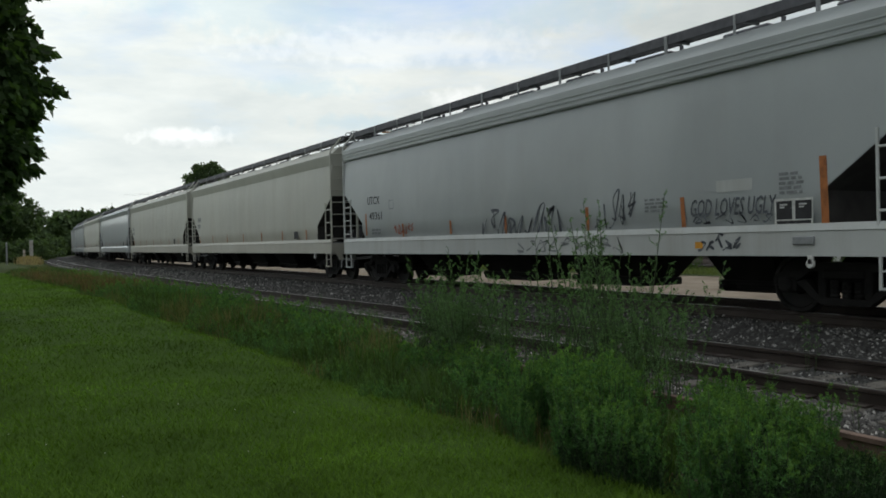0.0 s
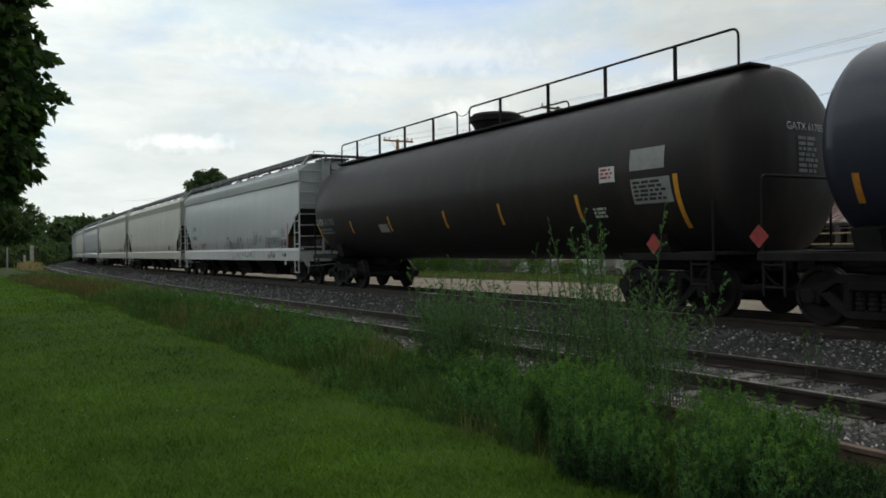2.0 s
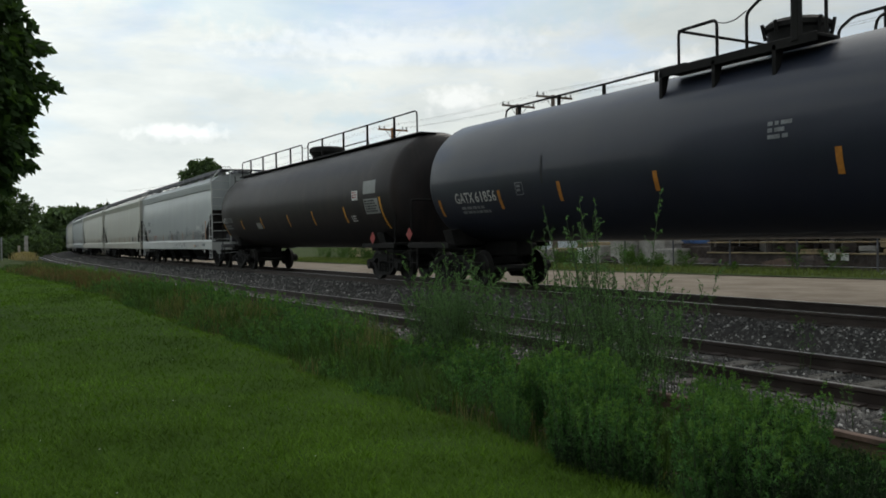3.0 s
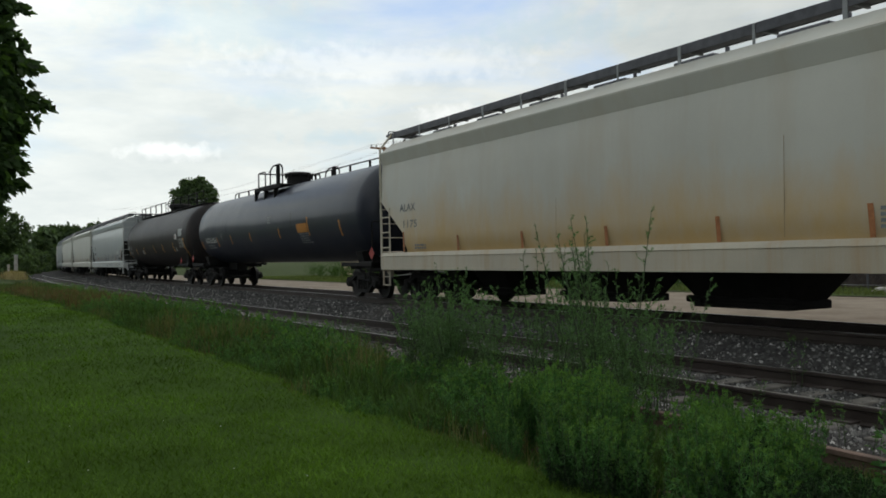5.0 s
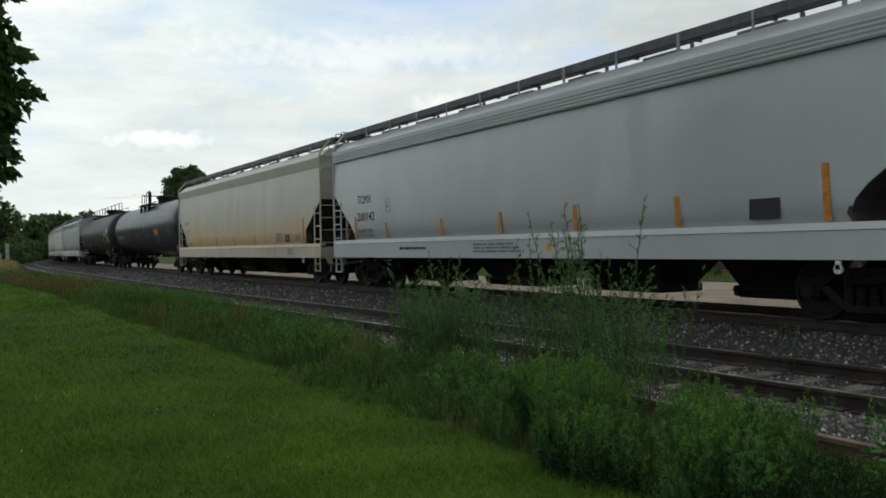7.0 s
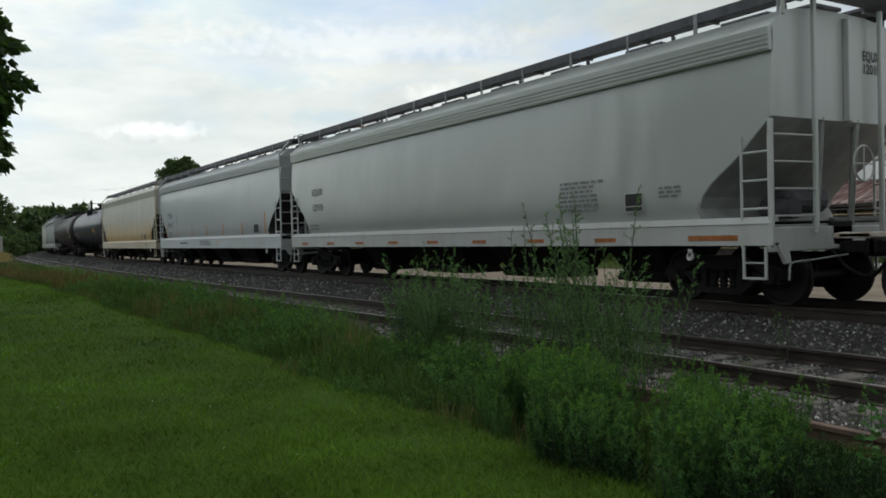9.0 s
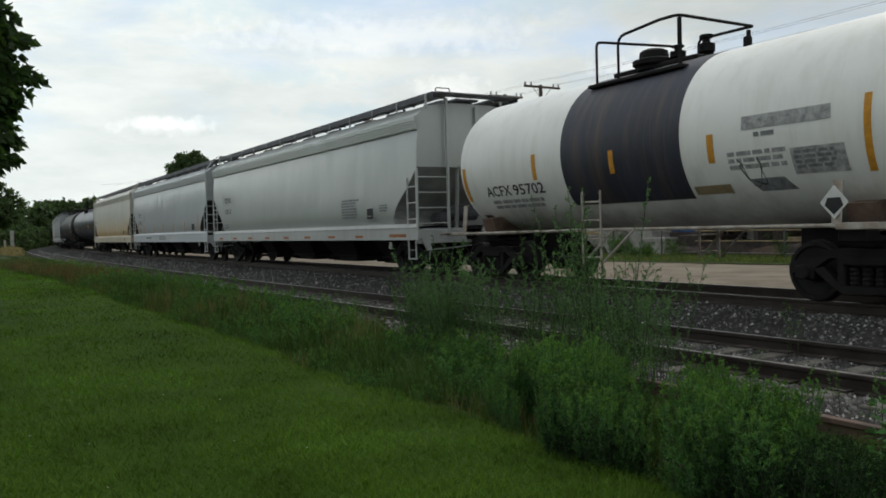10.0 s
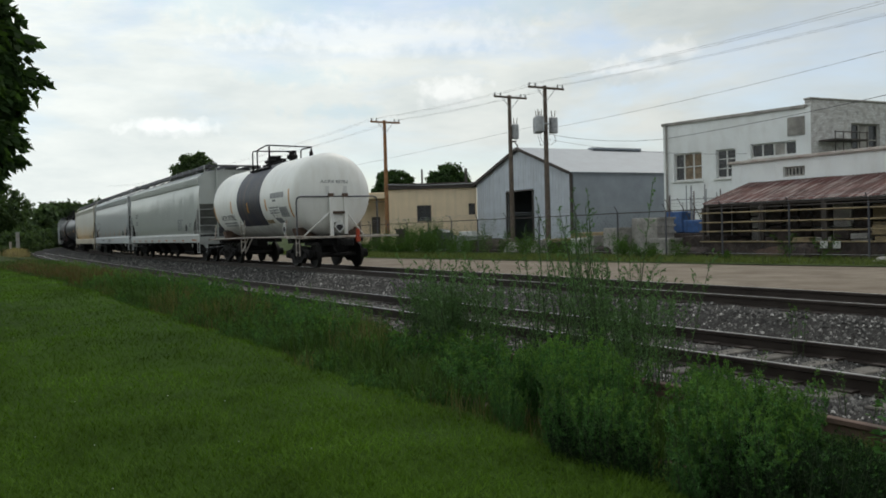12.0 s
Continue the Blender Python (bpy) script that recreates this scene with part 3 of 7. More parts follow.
sheet("ballast_bed", steps(4.6, 14.6, 50), steps(-8, 40, 120, 1.2) + steps(42, 300, 60, 1.4), bed_z, BALLAST, "bed of crushed grey stone under the tracks", "ballast")
for ob in (bpy.data.objects["ballast_bed"],):
    for v in ob.data.vertices:       # the bed follows the curve of the main line
        if v.co.x < 6.2:             # turf reaches closer to the siding farther on
            v.co.x += (6.2 - v.co.x) * min(1.0, max(0.0, (v.co.y - 14) / 22))
        v.co.x += on_line(v.co.y)[0] - LINE_X


def road_edge(y):
    return 23.9 - 0.135 * y if y < 38 else 18.8


sheet("road", [0, 1, 2, 3, 4, 5, 6], steps(-30, 160, 60), lambda u, y: -0.20 + 0.03 * math.sin(u * 0.52) + soft(u, y, 0.8, 0.012), ROAD, "dusty pale gravel road behind the tracks", "road")
for v in bpy.data.objects["road"].data.vertices:
    u = v.co.x / 6
    a, b = 13.9 + on_line(v.co.y)[0] - LINE_X, road_edge(v.co.y) + on_line(v.co.y)[0] - LINE_X
    v.co.x = a + (b - a) * u
sheet("far_verge", [0, 1, 2, 3, 4, 5, 6, 7, 8], steps(-30, 160, 60), lambda u, y: -0.17 + 0.02 * u + soft(u, y, 0.7, 0.04), FIELD, "weedy ground in front of the buildings", "ground")
for v in bpy.data.objects["far_verge"].data.vertices:
    v.co.x = road_edge(v.co.y) + on_line(v.co.y)[0] - LINE_X - 0.4 + v.co.x * 6.0


# ---- tracks ----
RAIL_PROF = [(-0.07, -0.17), (0.07, -0.17), (0.07, -0.155), (0.012, -0.135), (0.012, -0.045), (0.036, -0.035), (0.036, -0.004), (0.028, 0.0), (-0.028, 0.0), (-0.036, -0.004), (-0.036, -0.035), (-0.012, -0.045), (-0.012, -0.135), (-0.07, -0.155)]


def rail(track, place, ss, dx, material, shine=True):
    """place(s, dx) gives x, y, z and heading on the rail's line."""
    vs, hv = [], []
    for s in ss:
        x, y, z, a = place(s, dx)
        vs += [(x + px * math.cos(a), y - px * math.sin(a), z + pz) for px, pz in RAIL_PROF]
        hv += [(x + px * math.cos(a), y - px * math.sin(a), z + 0.0025) for px in (-0.026, 0.026)]
    n = len(RAIL_PROF)
    fs = [(k * n + i, k * n + (i + 1) % n, (k + 1) * n + (i + 1) % n, (k + 1) * n + i) for k in range(len(ss) - 1) for i in range(n)]
    r = part("rail", Shape().add(vs, fs + [tuple(range(n)), tuple(range((len(ss) - 1) * n, len(ss) * n))]), material, track)
    if shine:
        part("rail_head", Shape().add(hv, [(2 * k, 2 * k + 1, 2 * k + 3, 2 * k + 2) for k in range(len(ss) - 1)]), RAIL_TOP, r, "polished running surface")


def main_place(s, dx):
    x, y, a = on_line(s, dx)
    return x, y, 0.0, a


def siding_place(s, dx):
    a = math.atan(siding_x(s + 0.5) - siding_x(s - 0.5))
    return siding_x(s) + dx * math.cos(a), s - dx * math.sin(a), -0.25, a


def old_place(s, dx):
    return 4.325 + dx + soft(0, s, 0.2, 0.03), s, (-0.20 if dx > -0.1 else -0.25) + soft(dx, s, 0.3, 0.02), 0.0


TIE_ME = Shape().box((0, 0, -0.09), (2.6, 0.22, 0.17), 0.012).mesh("tie", TIE_WOOD)
PLATE_ME = Shape().box((-0.755, 0, 0.004), (0.34, 0.19, 0.02), 0.004).box((0.755, 0, 0.004), (0.34, 0.19, 0.02), 0.004).mesh("tie_plates", RAIL_STEEL)


def track(name, label, place, ss, tie_ss, material, shine, drop=0.165):
    tr = thing(name, label, "railway track", kind="structure")
    for dx in (-0.755, 0.755):
        rail(tr, place, ss, dx, material, shine)
    rnd = random.Random(name)
    for s in tie_ss:
        x, y, z, a = place(s, 0)
        t = part("tie", TIE_ME, None, tr)
        t.matrix_basis = pose(x + rnd.uniform(-0.03, 0.03), y, z - drop + rnd.uniform(-0.012, 0.006), 0, rnd.uniform(-0.4, 0.4), -math.degrees(a) + rnd.uniform(-1, 1))
        p = part("tie_plates", PLATE_ME, None, tr)
        p.matrix_basis = pose(x, y, z - drop, 0, 0, -math.degrees(a))
    return tr


track("main_track", "main line track with worn steel rails on ballast", main_place, steps(-10, 400, 110, 1.2), [-6 + 0.53 * i for i in range(200)], RAIL_STEEL, True)
track("siding_track", "siding track with dull brown rails", siding_place, steps(-8, 120, 60, 1.1), [-5 + 0.56 * i for i in range(110)], RAIL_STEEL, True, 0.145)
track("old_track", "overgrown disused track with rusty rails", old_place, steps(-6, 30, 40), [-4 + 0.6 * i for i in range(50)], RUST_RAIL, False)

# loose ballast stones
rs = np.random.RandomState(4)
N = 112000
sy = 2.4 + 60 * rs.rand(N) ** 2.0
sx = 5.1 + 5.4 * rs.rand(N)
sy[:12000] = rs.uniform(28, 105, 12000)
sx[:12000] = rs.uniform(6.3, 10.6, 12000)
peak = np.array([(1, 0, 0), (0, 1, 0), (-1, 0, 0), (0, -1, 0), (0, 0, 1)], float)
peak_f = np.array([(0, 1, 4), (1, 2, 4), (2, 3, 4), (3, 0, 4)])
size = rs.uniform(0.013, 0.028, N) * (1 + np.minimum(sy, 60) / 40)
sz = np.array([bed_z(min(max(a, 4.6), 14.6), b) for a, b in zip(sx, sy)]) - size * 0.1
jit = peak[None] * rs.uniform(0.7, 1.3, (N, 5, 1)) + rs.uniform(-0.3, 0.3, (N, 5, 3))
ang = rs.uniform(0, 6.3, N)
ca, sa = np.cos(ang)[:, None], np.sin(ang)[:, None]
jit = np.stack([jit[..., 0] * ca - jit[..., 1] * sa, jit[..., 0] * sa + jit[..., 1] * ca, jit[..., 2] * 1.0], -1)
sx += np.array([on_line(b)[0] - LINE_X for b in sy])
sv = jit * size[:, None, None] + np.stack([sx, sy, sz], -1)[:, None]
tagged(bulk("ballast_stones", sv.reshape(-1, 3), (peak_f[None] + 5 * np.arange(N)[:, None, None]).reshape(-1, 3), STONE), "loose pale and grey crushed stones along the tracks", "gravel", kind="stuff")


# ---- grass and weeds ----
def blades(name, x, y, z, h, w, lean, material, label, seed, curved=True):
    """Single narrow blades, bent over where curved."""
    r = np.random.RandomState(seed)
    n = len(x)
    a = r.uniform(0, 6.2832, n)
    dx, dy = np.cos(a) * w, np.sin(a) * w
    b = a + 1.57 + r.uniform(-0.9, 0.9, n)
    lx, ly = np.cos(b) * lean * h, np.sin(b) * lean * h
    rows = [np.stack([x - dx, y - dy, z], -1), np.stack([x + dx, y + dy, z], -1)]
    if curved:
        mz = z + h * 0.62
        rows += [np.stack([x + dx * 0.75 + lx * 0.35, y + dy * 0.75 + ly * 0.35, mz], -1), np.stack([x - dx * 0.75 + lx * 0.35, y - dy * 0.75 + ly * 0.35, mz], -1)]
    rows.append(np.stack([x + lx, y + ly, z + h * (1 - 0.3 * lean)], -1))
    k = len(rows) * np.arange(n)[:, None]
    f = np.concatenate([k + [[0, 1, 2]], k + [[0, 2, 3]], k + [[3, 2, 4]]]) if curved else k + [[0, 1, 2]]
    ob = bulk(name, np.stack(rows, 1).reshape(-1, 3), f, material)
    return tagged(ob, label, "grass", kind="stuff")


def zs(fun, x, y):
    return np.array([fun(a, b) for a, b in zip(x, y)])


rs = np.random.RandomState(8)
N = 430000
d = 3.0 + 95 * rs.rand(N) ** 2.6
az = np.radians(rs.uniform(-4, 62, N) * np.where(d > 20, 0.5, 1))
x, y = d * np.sin(az), d * np.cos(az)
e = np.array([edge(b) for b in y])
k = x < e + 0.15 + 0.25 * rs.rand(N)
x, y, d = x[k], y[k], d[k]
x2, y2 = rs.uniform(-9, 3.1, 70000), rs.uniform(-6, 9, 70000)          # the lawn beside and behind
k = (x2 < np.array([edge(b) for b in y2])) & ((np.hypot(x2, y2) < 3.0) | (np.degrees(np.arctan2(x2, y2)) < -4) | (y2 < 0))
x, y, d = np.concatenate([x, x2[k]]), np.concatenate([y, y2[k]]), np.concatenate([d, np.hypot(x2[k], y2[k])])
patch = np.array([noise.noise(Vector((a * 1.5, b * 1.5, 9))) for a, b in zip(x, y)])
h = (0.034 + 0.034 * rs.rand(len(x)) + 0.024 * patch) * (1 + d / 90)
blades("lawn_grass", x, y, zs(lawn_z, x, y) - 0.005, h, 0.0019 * (1 + d / 5.5), rs.uniform(0.4, 1.3, len(x)), BLADE, "short mown lawn grass", 1, False)

# clover heads in the lawn
rc = np.random.RandomState(31)
cx, cy = rc.uniform(-4.5, 2.3, 70), 3.5 + 11 * rc.rand(70) ** 1.4
cz = zs(lawn_z, cx, cy) + rc.uniform(0.035, 0.06, 70)
knob = np.array([(1, 0, 0), (0, 1, 0), (-1, 0, 0), (0, -1, 0), (0, 0, 1), (0, 0, -1)], float)
knob_f = np.array([(0, 1, 4), (1, 2, 4), (2, 3, 4), (3, 0, 4), (1, 0, 5), (2, 1, 5), (3, 2, 5), (0, 3, 5)])
cv = knob[None] * rc.uniform(0.004, 0.006, (70, 1, 1)) + np.stack([cx, cy, cz], -1)[:, None]
tagged(bulk("clover_heads", cv.reshape(-1, 3), (knob_f[None] + 6 * np.arange(70)[:, None, None]).reshape(-1, 3), CHALK), "tiny white clover heads in the lawn", "flowers", kind="stuff")

N = 118000
y = np.where(rs.rand(N) < 0.08, rs.uniform(-6, 1.5, N), 1.5 + 50 * rs.rand(N) ** 1.8)
widen = 0.055 * np.clip(y - 26, 0, 40)
x = 2.7 - widen + (2.6 + widen + 1.0 * np.clip((y - 14) / 20, 0, 1)) * rs.rand(N) ** 0.9
tuft = np.array([noise.noise(Vector((a * 2.2, b * 1.6, 4))) + 0.6 * noise.noise(Vector((a * 0.7, b * 0.4, 14))) for a, b in zip(x, y)])
dry = np.array([noise.noise(Vector((a * 0.9, b * 0.35, 21))) for a, b in zip(x, y)]) + 0.35 * np.exp(-((x - 4.7) ** 2) / 0.8 - ((y - 10.8) ** 2) / 8)
hh = 0.20 + 0.25 * rs.rand(N) + 0.22 * tuft
edge_fall = np.clip((x + widen - 2.6) / 0.9, 0.15, 1) * np.clip((5.2 + np.clip((y - 14) / 20, 0, 1) - x) / 0.9, 0.22, 1)
hh = np.clip(hh * edge_fall * (1 + 0.25 * np.clip((y - 11) / 14, 0, 1)) * (1 - 0.5 * np.clip((x - 4.0) / 1.2, 0, 1) * np.clip((y - 12) / 4, 0, 1)), 0.04, 0.75)
hh = np.where((x > 0.62 * y) & (y > 1.5), hh * np.where(x > 4.3, 0.3, 0.5), hh)
bare = (x > 0.50 * y) & (x < 0.72 * y) & (x > 3.6)      # thinner growth before the old rail
hh = np.where(bare, hh * 0.45, hh)
w = 0.0026 * (1 + np.maximum(y, 0) / 7)
k = (dry > 0.12) & (rs.rand(N) < 0.22)
blades("verge_grass", x[~k], y[~k], zs(verge_z, x[~k], y[~k]), hh[~k], w[~k], rs.uniform(0.15, 0.8, (~k).sum()), TALL, "tufted unmown green grass on the verge", 2)
blades("dry_grass", x[k], y[k], zs(verge_z, x[k], y[k]), hh[k] * 1.15 + 0.05, w[k] * 0.7, rs.uniform(0.05, 0.4, k.sum()), DRY, "straw-coloured seeding grass on the verge", 3)
N = 11000
px, py, sx_, sy_ = np.array([(2.9, 40.0, 0.9, 6.0), (4.2, 27.0, 0.6, 3.5), (3.6, 30.0, 0.5, 3.0), (3.4, 33.0, 0.5, 3.0)])[rs.randint(0, 4, N)].T
x, y = px + rs.normal(size=N) * sx_ * 0.6, py + rs.normal(size=N) * sy_ * 0.7
k = (x > np.array([edge(b) for b in y]) + 0.2) & (y < 60)
x, y = x[k], y[k]
blades("red_seeding_grass", x, y, zs(verge_z, x, y), rs.uniform(0.25, 0.62, len(x)), 0.0024 * (1 + y / 9), rs.uniform(0.1, 0.6, len(x)), RED_GRASS, "reddish brown seeding grass on the verge", 6)
x, y = 5.05 + rs.normal(size=2500) * 0.33, 90 + rs.normal(size=2500) * 3.0
blades("straw_grass", x, y, np.full(2500, -0.2), rs.uniform(0.3, 0.95, 2500), np.full(2500, 0.03), rs.uniform(0.2, 0.7, 2500), STRAW, "pale straw-coloured dry grass at the post", 7)


def leaf_arrays(base, tip_dir, length, width, rnd):
    """Lance-shaped leaves: four points, two triangles each."""
    n = len(base)
    t = tip_dir / np.linalg.norm(tip_dir, axis=1, keepdims=True)
    s = np.cross(t, rnd.normal(size=(n, 3)))
    s /= np.linalg.norm(s, axis=1, keepdims=True)
    m = base + t * (length * 0.45)[:, None]
    v = np.stack([base, m + s * width[:, None], base + t * length[:, None] - [0, 0, 1] * (length * 0.18)[:, None], m - s * width[:, None]], 1)
    k = 4 * np.arange(n)[:, None]
    return v.reshape(-1, 3), np.concatenate([k + [[0, 1, 2]], k + [[0, 2, 3]]])


def sliver_arrays(base, tip_dir, length, width, rnd):
    """Narrow leaflets: one pointed triangle each, widest a third of the way up."""
    n = len(base)
    t = tip_dir / np.linalg.norm(tip_dir, axis=1, keepdims=True)
    s = np.cross(t, rnd.normal(size=(n, 3)))
    s /= np.linalg.norm(s, axis=1, keepdims=True)
    v = np.stack([base + t * (length * 0.35)[:, None] + s * width[:, None] * 2, base, base + t * length[:, None]], 1)
    return v.reshape(-1, 3), 3 * np.arange(n)[:, None] + [[0, 1, 2]]


def weed_arrays(height, stems, leaves, spread, leaf, seed, first=0.15, bare=0.0):
    """A bushy weed: leaning stems with side shoots and many narrow leaves. Returns leaf and stem arrays."""
    r = np.random.RandomState(seed)
    bases, dirs, tubes = [], [], []
    for i in range(stems):
        a, lean = r.uniform(0, 6.28), r.uniform(0.05, 1) * spread
        h = height * r.uniform(0.7, 1.0)
        foot = np.array([math.cos(a), math.sin(a), 0]) * r.uniform(0, 0.10 + spread * 0.2)
        tip = foot + np.array([math.cos(a) * lean * h, math.sin(a) * lean * h, h])
        mid = (foot + tip) / 2 - np.array([math.cos(a), math.sin(a), 0]) * lean * h * 0.12
        tubes.append((foot, mid, tip))
        for j in range(leaves):
            t = first + (1 - first) * r.rand()
            p = (1 - t) ** 2 * foot + 2 * t * (1 - t) * mid + t * t * tip
            b = r.uniform(0, 6.28)
            shoot = r.rand() * 0.24 * height * (1.05 - t) * (1 if r.rand() < 0.7 else 0.1)
            o = np.array([math.cos(b), math.sin(b), 0.75 + 0.5 * r.rand()])
            bases.append(p + o * shoot)
            dirs.append(np.array([math.cos(b), math.sin(b), r.uniform(0.2, 1.9)]) + r.normal(size=3) * 0.35)
    bases, dirs = np.array(bases), np.array(dirs)
    n = len(bases)
    lv = leaf_arrays(bases, dirs, leaf * r.uniform(0.6, 1.2, n), leaf * r.uniform(0.07, 0.12, n), r)
    s = Shape()
    for f, m, t in tubes:
        s.tube(f, m, 0.006, 4, 0.005)
        s.tube(m, t, 0.005, 4, 0.002)
    return lv, s


def feathery(height, stems, shoots, leaves, spread, leaf, seed, first, reach, material, up=(0.5, 1.5), slim=(0.12, 0.20), fresh=1.02, tip_mat=None):
    """A finely divided weed: leaning stems, thin side shoots, and small narrow leaves along the shoots. Leaves past
    fresh take a tip colour, paler to paint in top light.
    """
    r = np.random.RandomState(seed)
    s = Shape()
    bases, dirs, at_tip = [], [], []
    for i in range(stems):
        a, lean, h = r.uniform(0, 6.28), r.uniform(0.05, 1) * spread, height * r.uniform(0.62, 1.0)
        out = np.array([math.cos(a), math.sin(a), 0])
        foot = out * r.uniform(0, 0.06 + spread * 0.3)
        tip = foot + out * lean * h + [0, 0, h]
        s.tube(foot, tip, 0.0045, 3, 0.0015)
        for j in range(shoots):
            t = first + (1 - first) * (j + r.rand()) / shoots
            p = foot + (tip - foot) * t
            b = a + r.uniform(0, 6.28)
            d = np.array([math.cos(b), math.sin(b), r.uniform(*up)])
            d /= np.linalg.norm(d)
            ln = reach * height * (1.1 - 0.75 * t) * r.uniform(0.5, 1.1)
            q = p + d * ln
            s.add([p - 0.0012 * np.cross(d, [0, 0, 1]), p + 0.0012 * np.cross(d, [0, 0, 1]), q], [(0, 1, 2)])
            u = r.rand(leaves)[:, None] ** 0.8
            bases.append(p + (q - p) * u)
            dirs.append(d * 0.6 + r.normal(size=(leaves, 3)) * 0.75 + [0, 0, 0.25])
            at_tip.append(np.full(leaves, t) + 0.25 * u[:, 0] + 0.1 * r.rand(leaves) > fresh)
    bases, dirs = np.concatenate(bases), np.concatenate(dirs)
    at_tip = np.concatenate(at_tip)
    made = []
    for pick, m in ((~at_tip, material), (at_tip, tip_mat or WEED_TIP)):
        n = int(pick.sum())
        v, f = sliver_arrays(bases[pick], dirs[pick], leaf * r.uniform(0.6, 1.25, n), leaf * r.uniform(*slim, n), r)
        ob = bulk("foliage", v, f, m)
        made.append(ob.data)
        bpy.data.objects.remove(ob)
    return made[0], s.mesh("stem", STEM), made[1]


def plant(name, label, meshes, m):
    t = thing(name, label, "weed", "weeds by the tracks", at=m)
    tagged(part("stem", meshes[1], None, t), kind="stuff")
    tagged(part("foliage", meshes[0], None, t), kind="stuff")
    tagged(part("young_leaves", meshes[2], None, t, "tip leaves, paler where top light is put in their colour"), kind="stuff")
    return t


TALL_WEEDS = [feathery(1.0, 6, 18, 24, 0.44, 0.021, s, 0.10, 0.22, WEED_PALE, (0.5, 1.5), (0.12, 0.20), 1.02, WEED_PALE) for s in (1, 2, 3)]
STALKS = [feathery(1.0, 5, 24, 16, 0.36, 0.014, s, 0.20, 0.11, WEED_PALE, (0.5, 1.6), (0.12, 0.20), 1.02, WEED_PALE) for s in (6, 7, 8)]
BUSH_WEEDS = [feathery(0.72, 17, 14, 22, 0.28, 0.026, s, 0.0, 0.20, WEED, (1.2, 3.0), (0.10, 0.16), 1.06) for s in (11, 12, 13, 14)]
SHADE_WEEDS = [feathery(0.72, 13, 12, 19, 0.38, 0.030, s, 0.0, 0.24, WEED_SHADE, (0.8, 2.2), (0.10, 0.16), 1.20, WEED) for s in (17, 18)]
LOW_WEEDS = [feathery(0.5, 9, 8, 13, 0.6, 0.040, s, 0.0, 0.35, WEED) for s in (21, 22, 23)]
rnd = random.Random(5)


def weed_at(name, label, meshes, x, y, h, z=-0.30, tilt=5):
    return plant(name, label, meshes[rnd.randrange(len(meshes))], pose(x, y, z, rnd.uniform(-tilt, tilt), rnd.uniform(-tilt, tilt), rnd.uniform(0, 360)) @ Matrix.Scale(h, 4))


# two clusters behind the old rail, leafy below, with thin stalks above
for i in range(13):
    weed_at("tall_weed", "tall feathery green weed beside the tracks", TALL_WEEDS, rnd.uniform(4.75, 5.3), rnd.uniform(7.7, 8.9), rnd.uniform(0.7, 1.25), -0.26)
for i in range(15):
    weed_at("tall_weed", "tall feathery green weed beside the tracks", TALL_WEEDS, rnd.uniform(4.9, 5.7), rnd.uniform(5.0, 6.9), rnd.uniform(0.6, 1.25), -0.26)
for x, y, h in ((4.95, 8.3, 1.40), (4.85, 8.0, 1.25), (5.05, 8.6, 1.15), (5.0, 6.45, 1.55), (5.05, 6.1, 1.45), (4.95, 5.55, 1.85), (5.0, 5.85, 1.72), (5.05, 5.7, 1.60), (5.1, 5.35, 1.35), (5.15, 5.15, 1.15), (5.2, 6.3, 1.3), (5.0, 6.7, 1.2)):
    weed_at("tall_weed", "tall thin weed stalk with sparse leaves", STALKS, x, y, h, -0.26, 4)
for i in range(58):            # leafy clumps along the siding
    y = 10.5 + 22 * rnd.random() ** 1.2
    weed_at("tall_weed", "leafy green weed clump on the verge", TALL_WEEDS, rnd.uniform(4.0, 5.3) + 0.9 * min(1.0, (y - 10.5) / 8), y, rnd.uniform(0.42, 0.72) * (1 - 0.42 * min(1.0, max(0.0, y - 13) / 5)), -0.36)
for i in range(9):
    weed_at("tall_weed", "tall feathery green weed beside the tracks", TALL_WEEDS, rnd.uniform(4.55, 5.1), rnd.uniform(7.5, 8.9), rnd.uniform(0.75, 1.1), -0.26)
# two dense mounds between lawn and old rail, with a gap between them
for i in range(168):
    dg = rnd.uniform(34.0, 57.5)
    x = rnd.uniform(2.95, 4.75)
    y = x / math.tan(radians(dg))
    gap = 43.3 < dg < 47.6
    if (gap and x > 3.05) or (dg > 54.3 and x > 3.4) or dg > 55.6 and x > 3.1:
        continue
    first = dg < 45.6
    h = (0.74 - 0.21 * (x - 3.1) if first else 0.75 - 0.20 * (x - 3.0)) * (1 + soft(x, y, 1.6, 0.35, 30.0)) * rnd.uniform(0.78, 1.06)
    h *= (1 - 0.5 * max(0.0, (37.0 - dg) / 3.0)) * (0.55 if gap else 1.0) * (1 - 0.09 * max(0.0, dg - 51.8))
    # front plants past 51 degrees take the leaves coloured as shade
    weed_at("bushy_weed", "dense feathery green weed on the verge", BUSH_WEEDS if x > 3.15 or dg < 51 else SHADE_WEEDS, x, y, h / 0.72 * (1.0 if x > 3.2 else 0.85))
for i in range(60):            # low growth at the mounds' foot, shade painted into its leaf colour
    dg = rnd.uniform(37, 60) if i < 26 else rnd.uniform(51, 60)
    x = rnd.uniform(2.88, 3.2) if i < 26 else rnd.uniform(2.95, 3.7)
    weed_at("bushy_weed", "low bushy green weed on the verge, shade in its leaf colour", SHADE_WEEDS, x, x / math.tan(radians(dg)), rnd.uniform(0.35, 0.6))
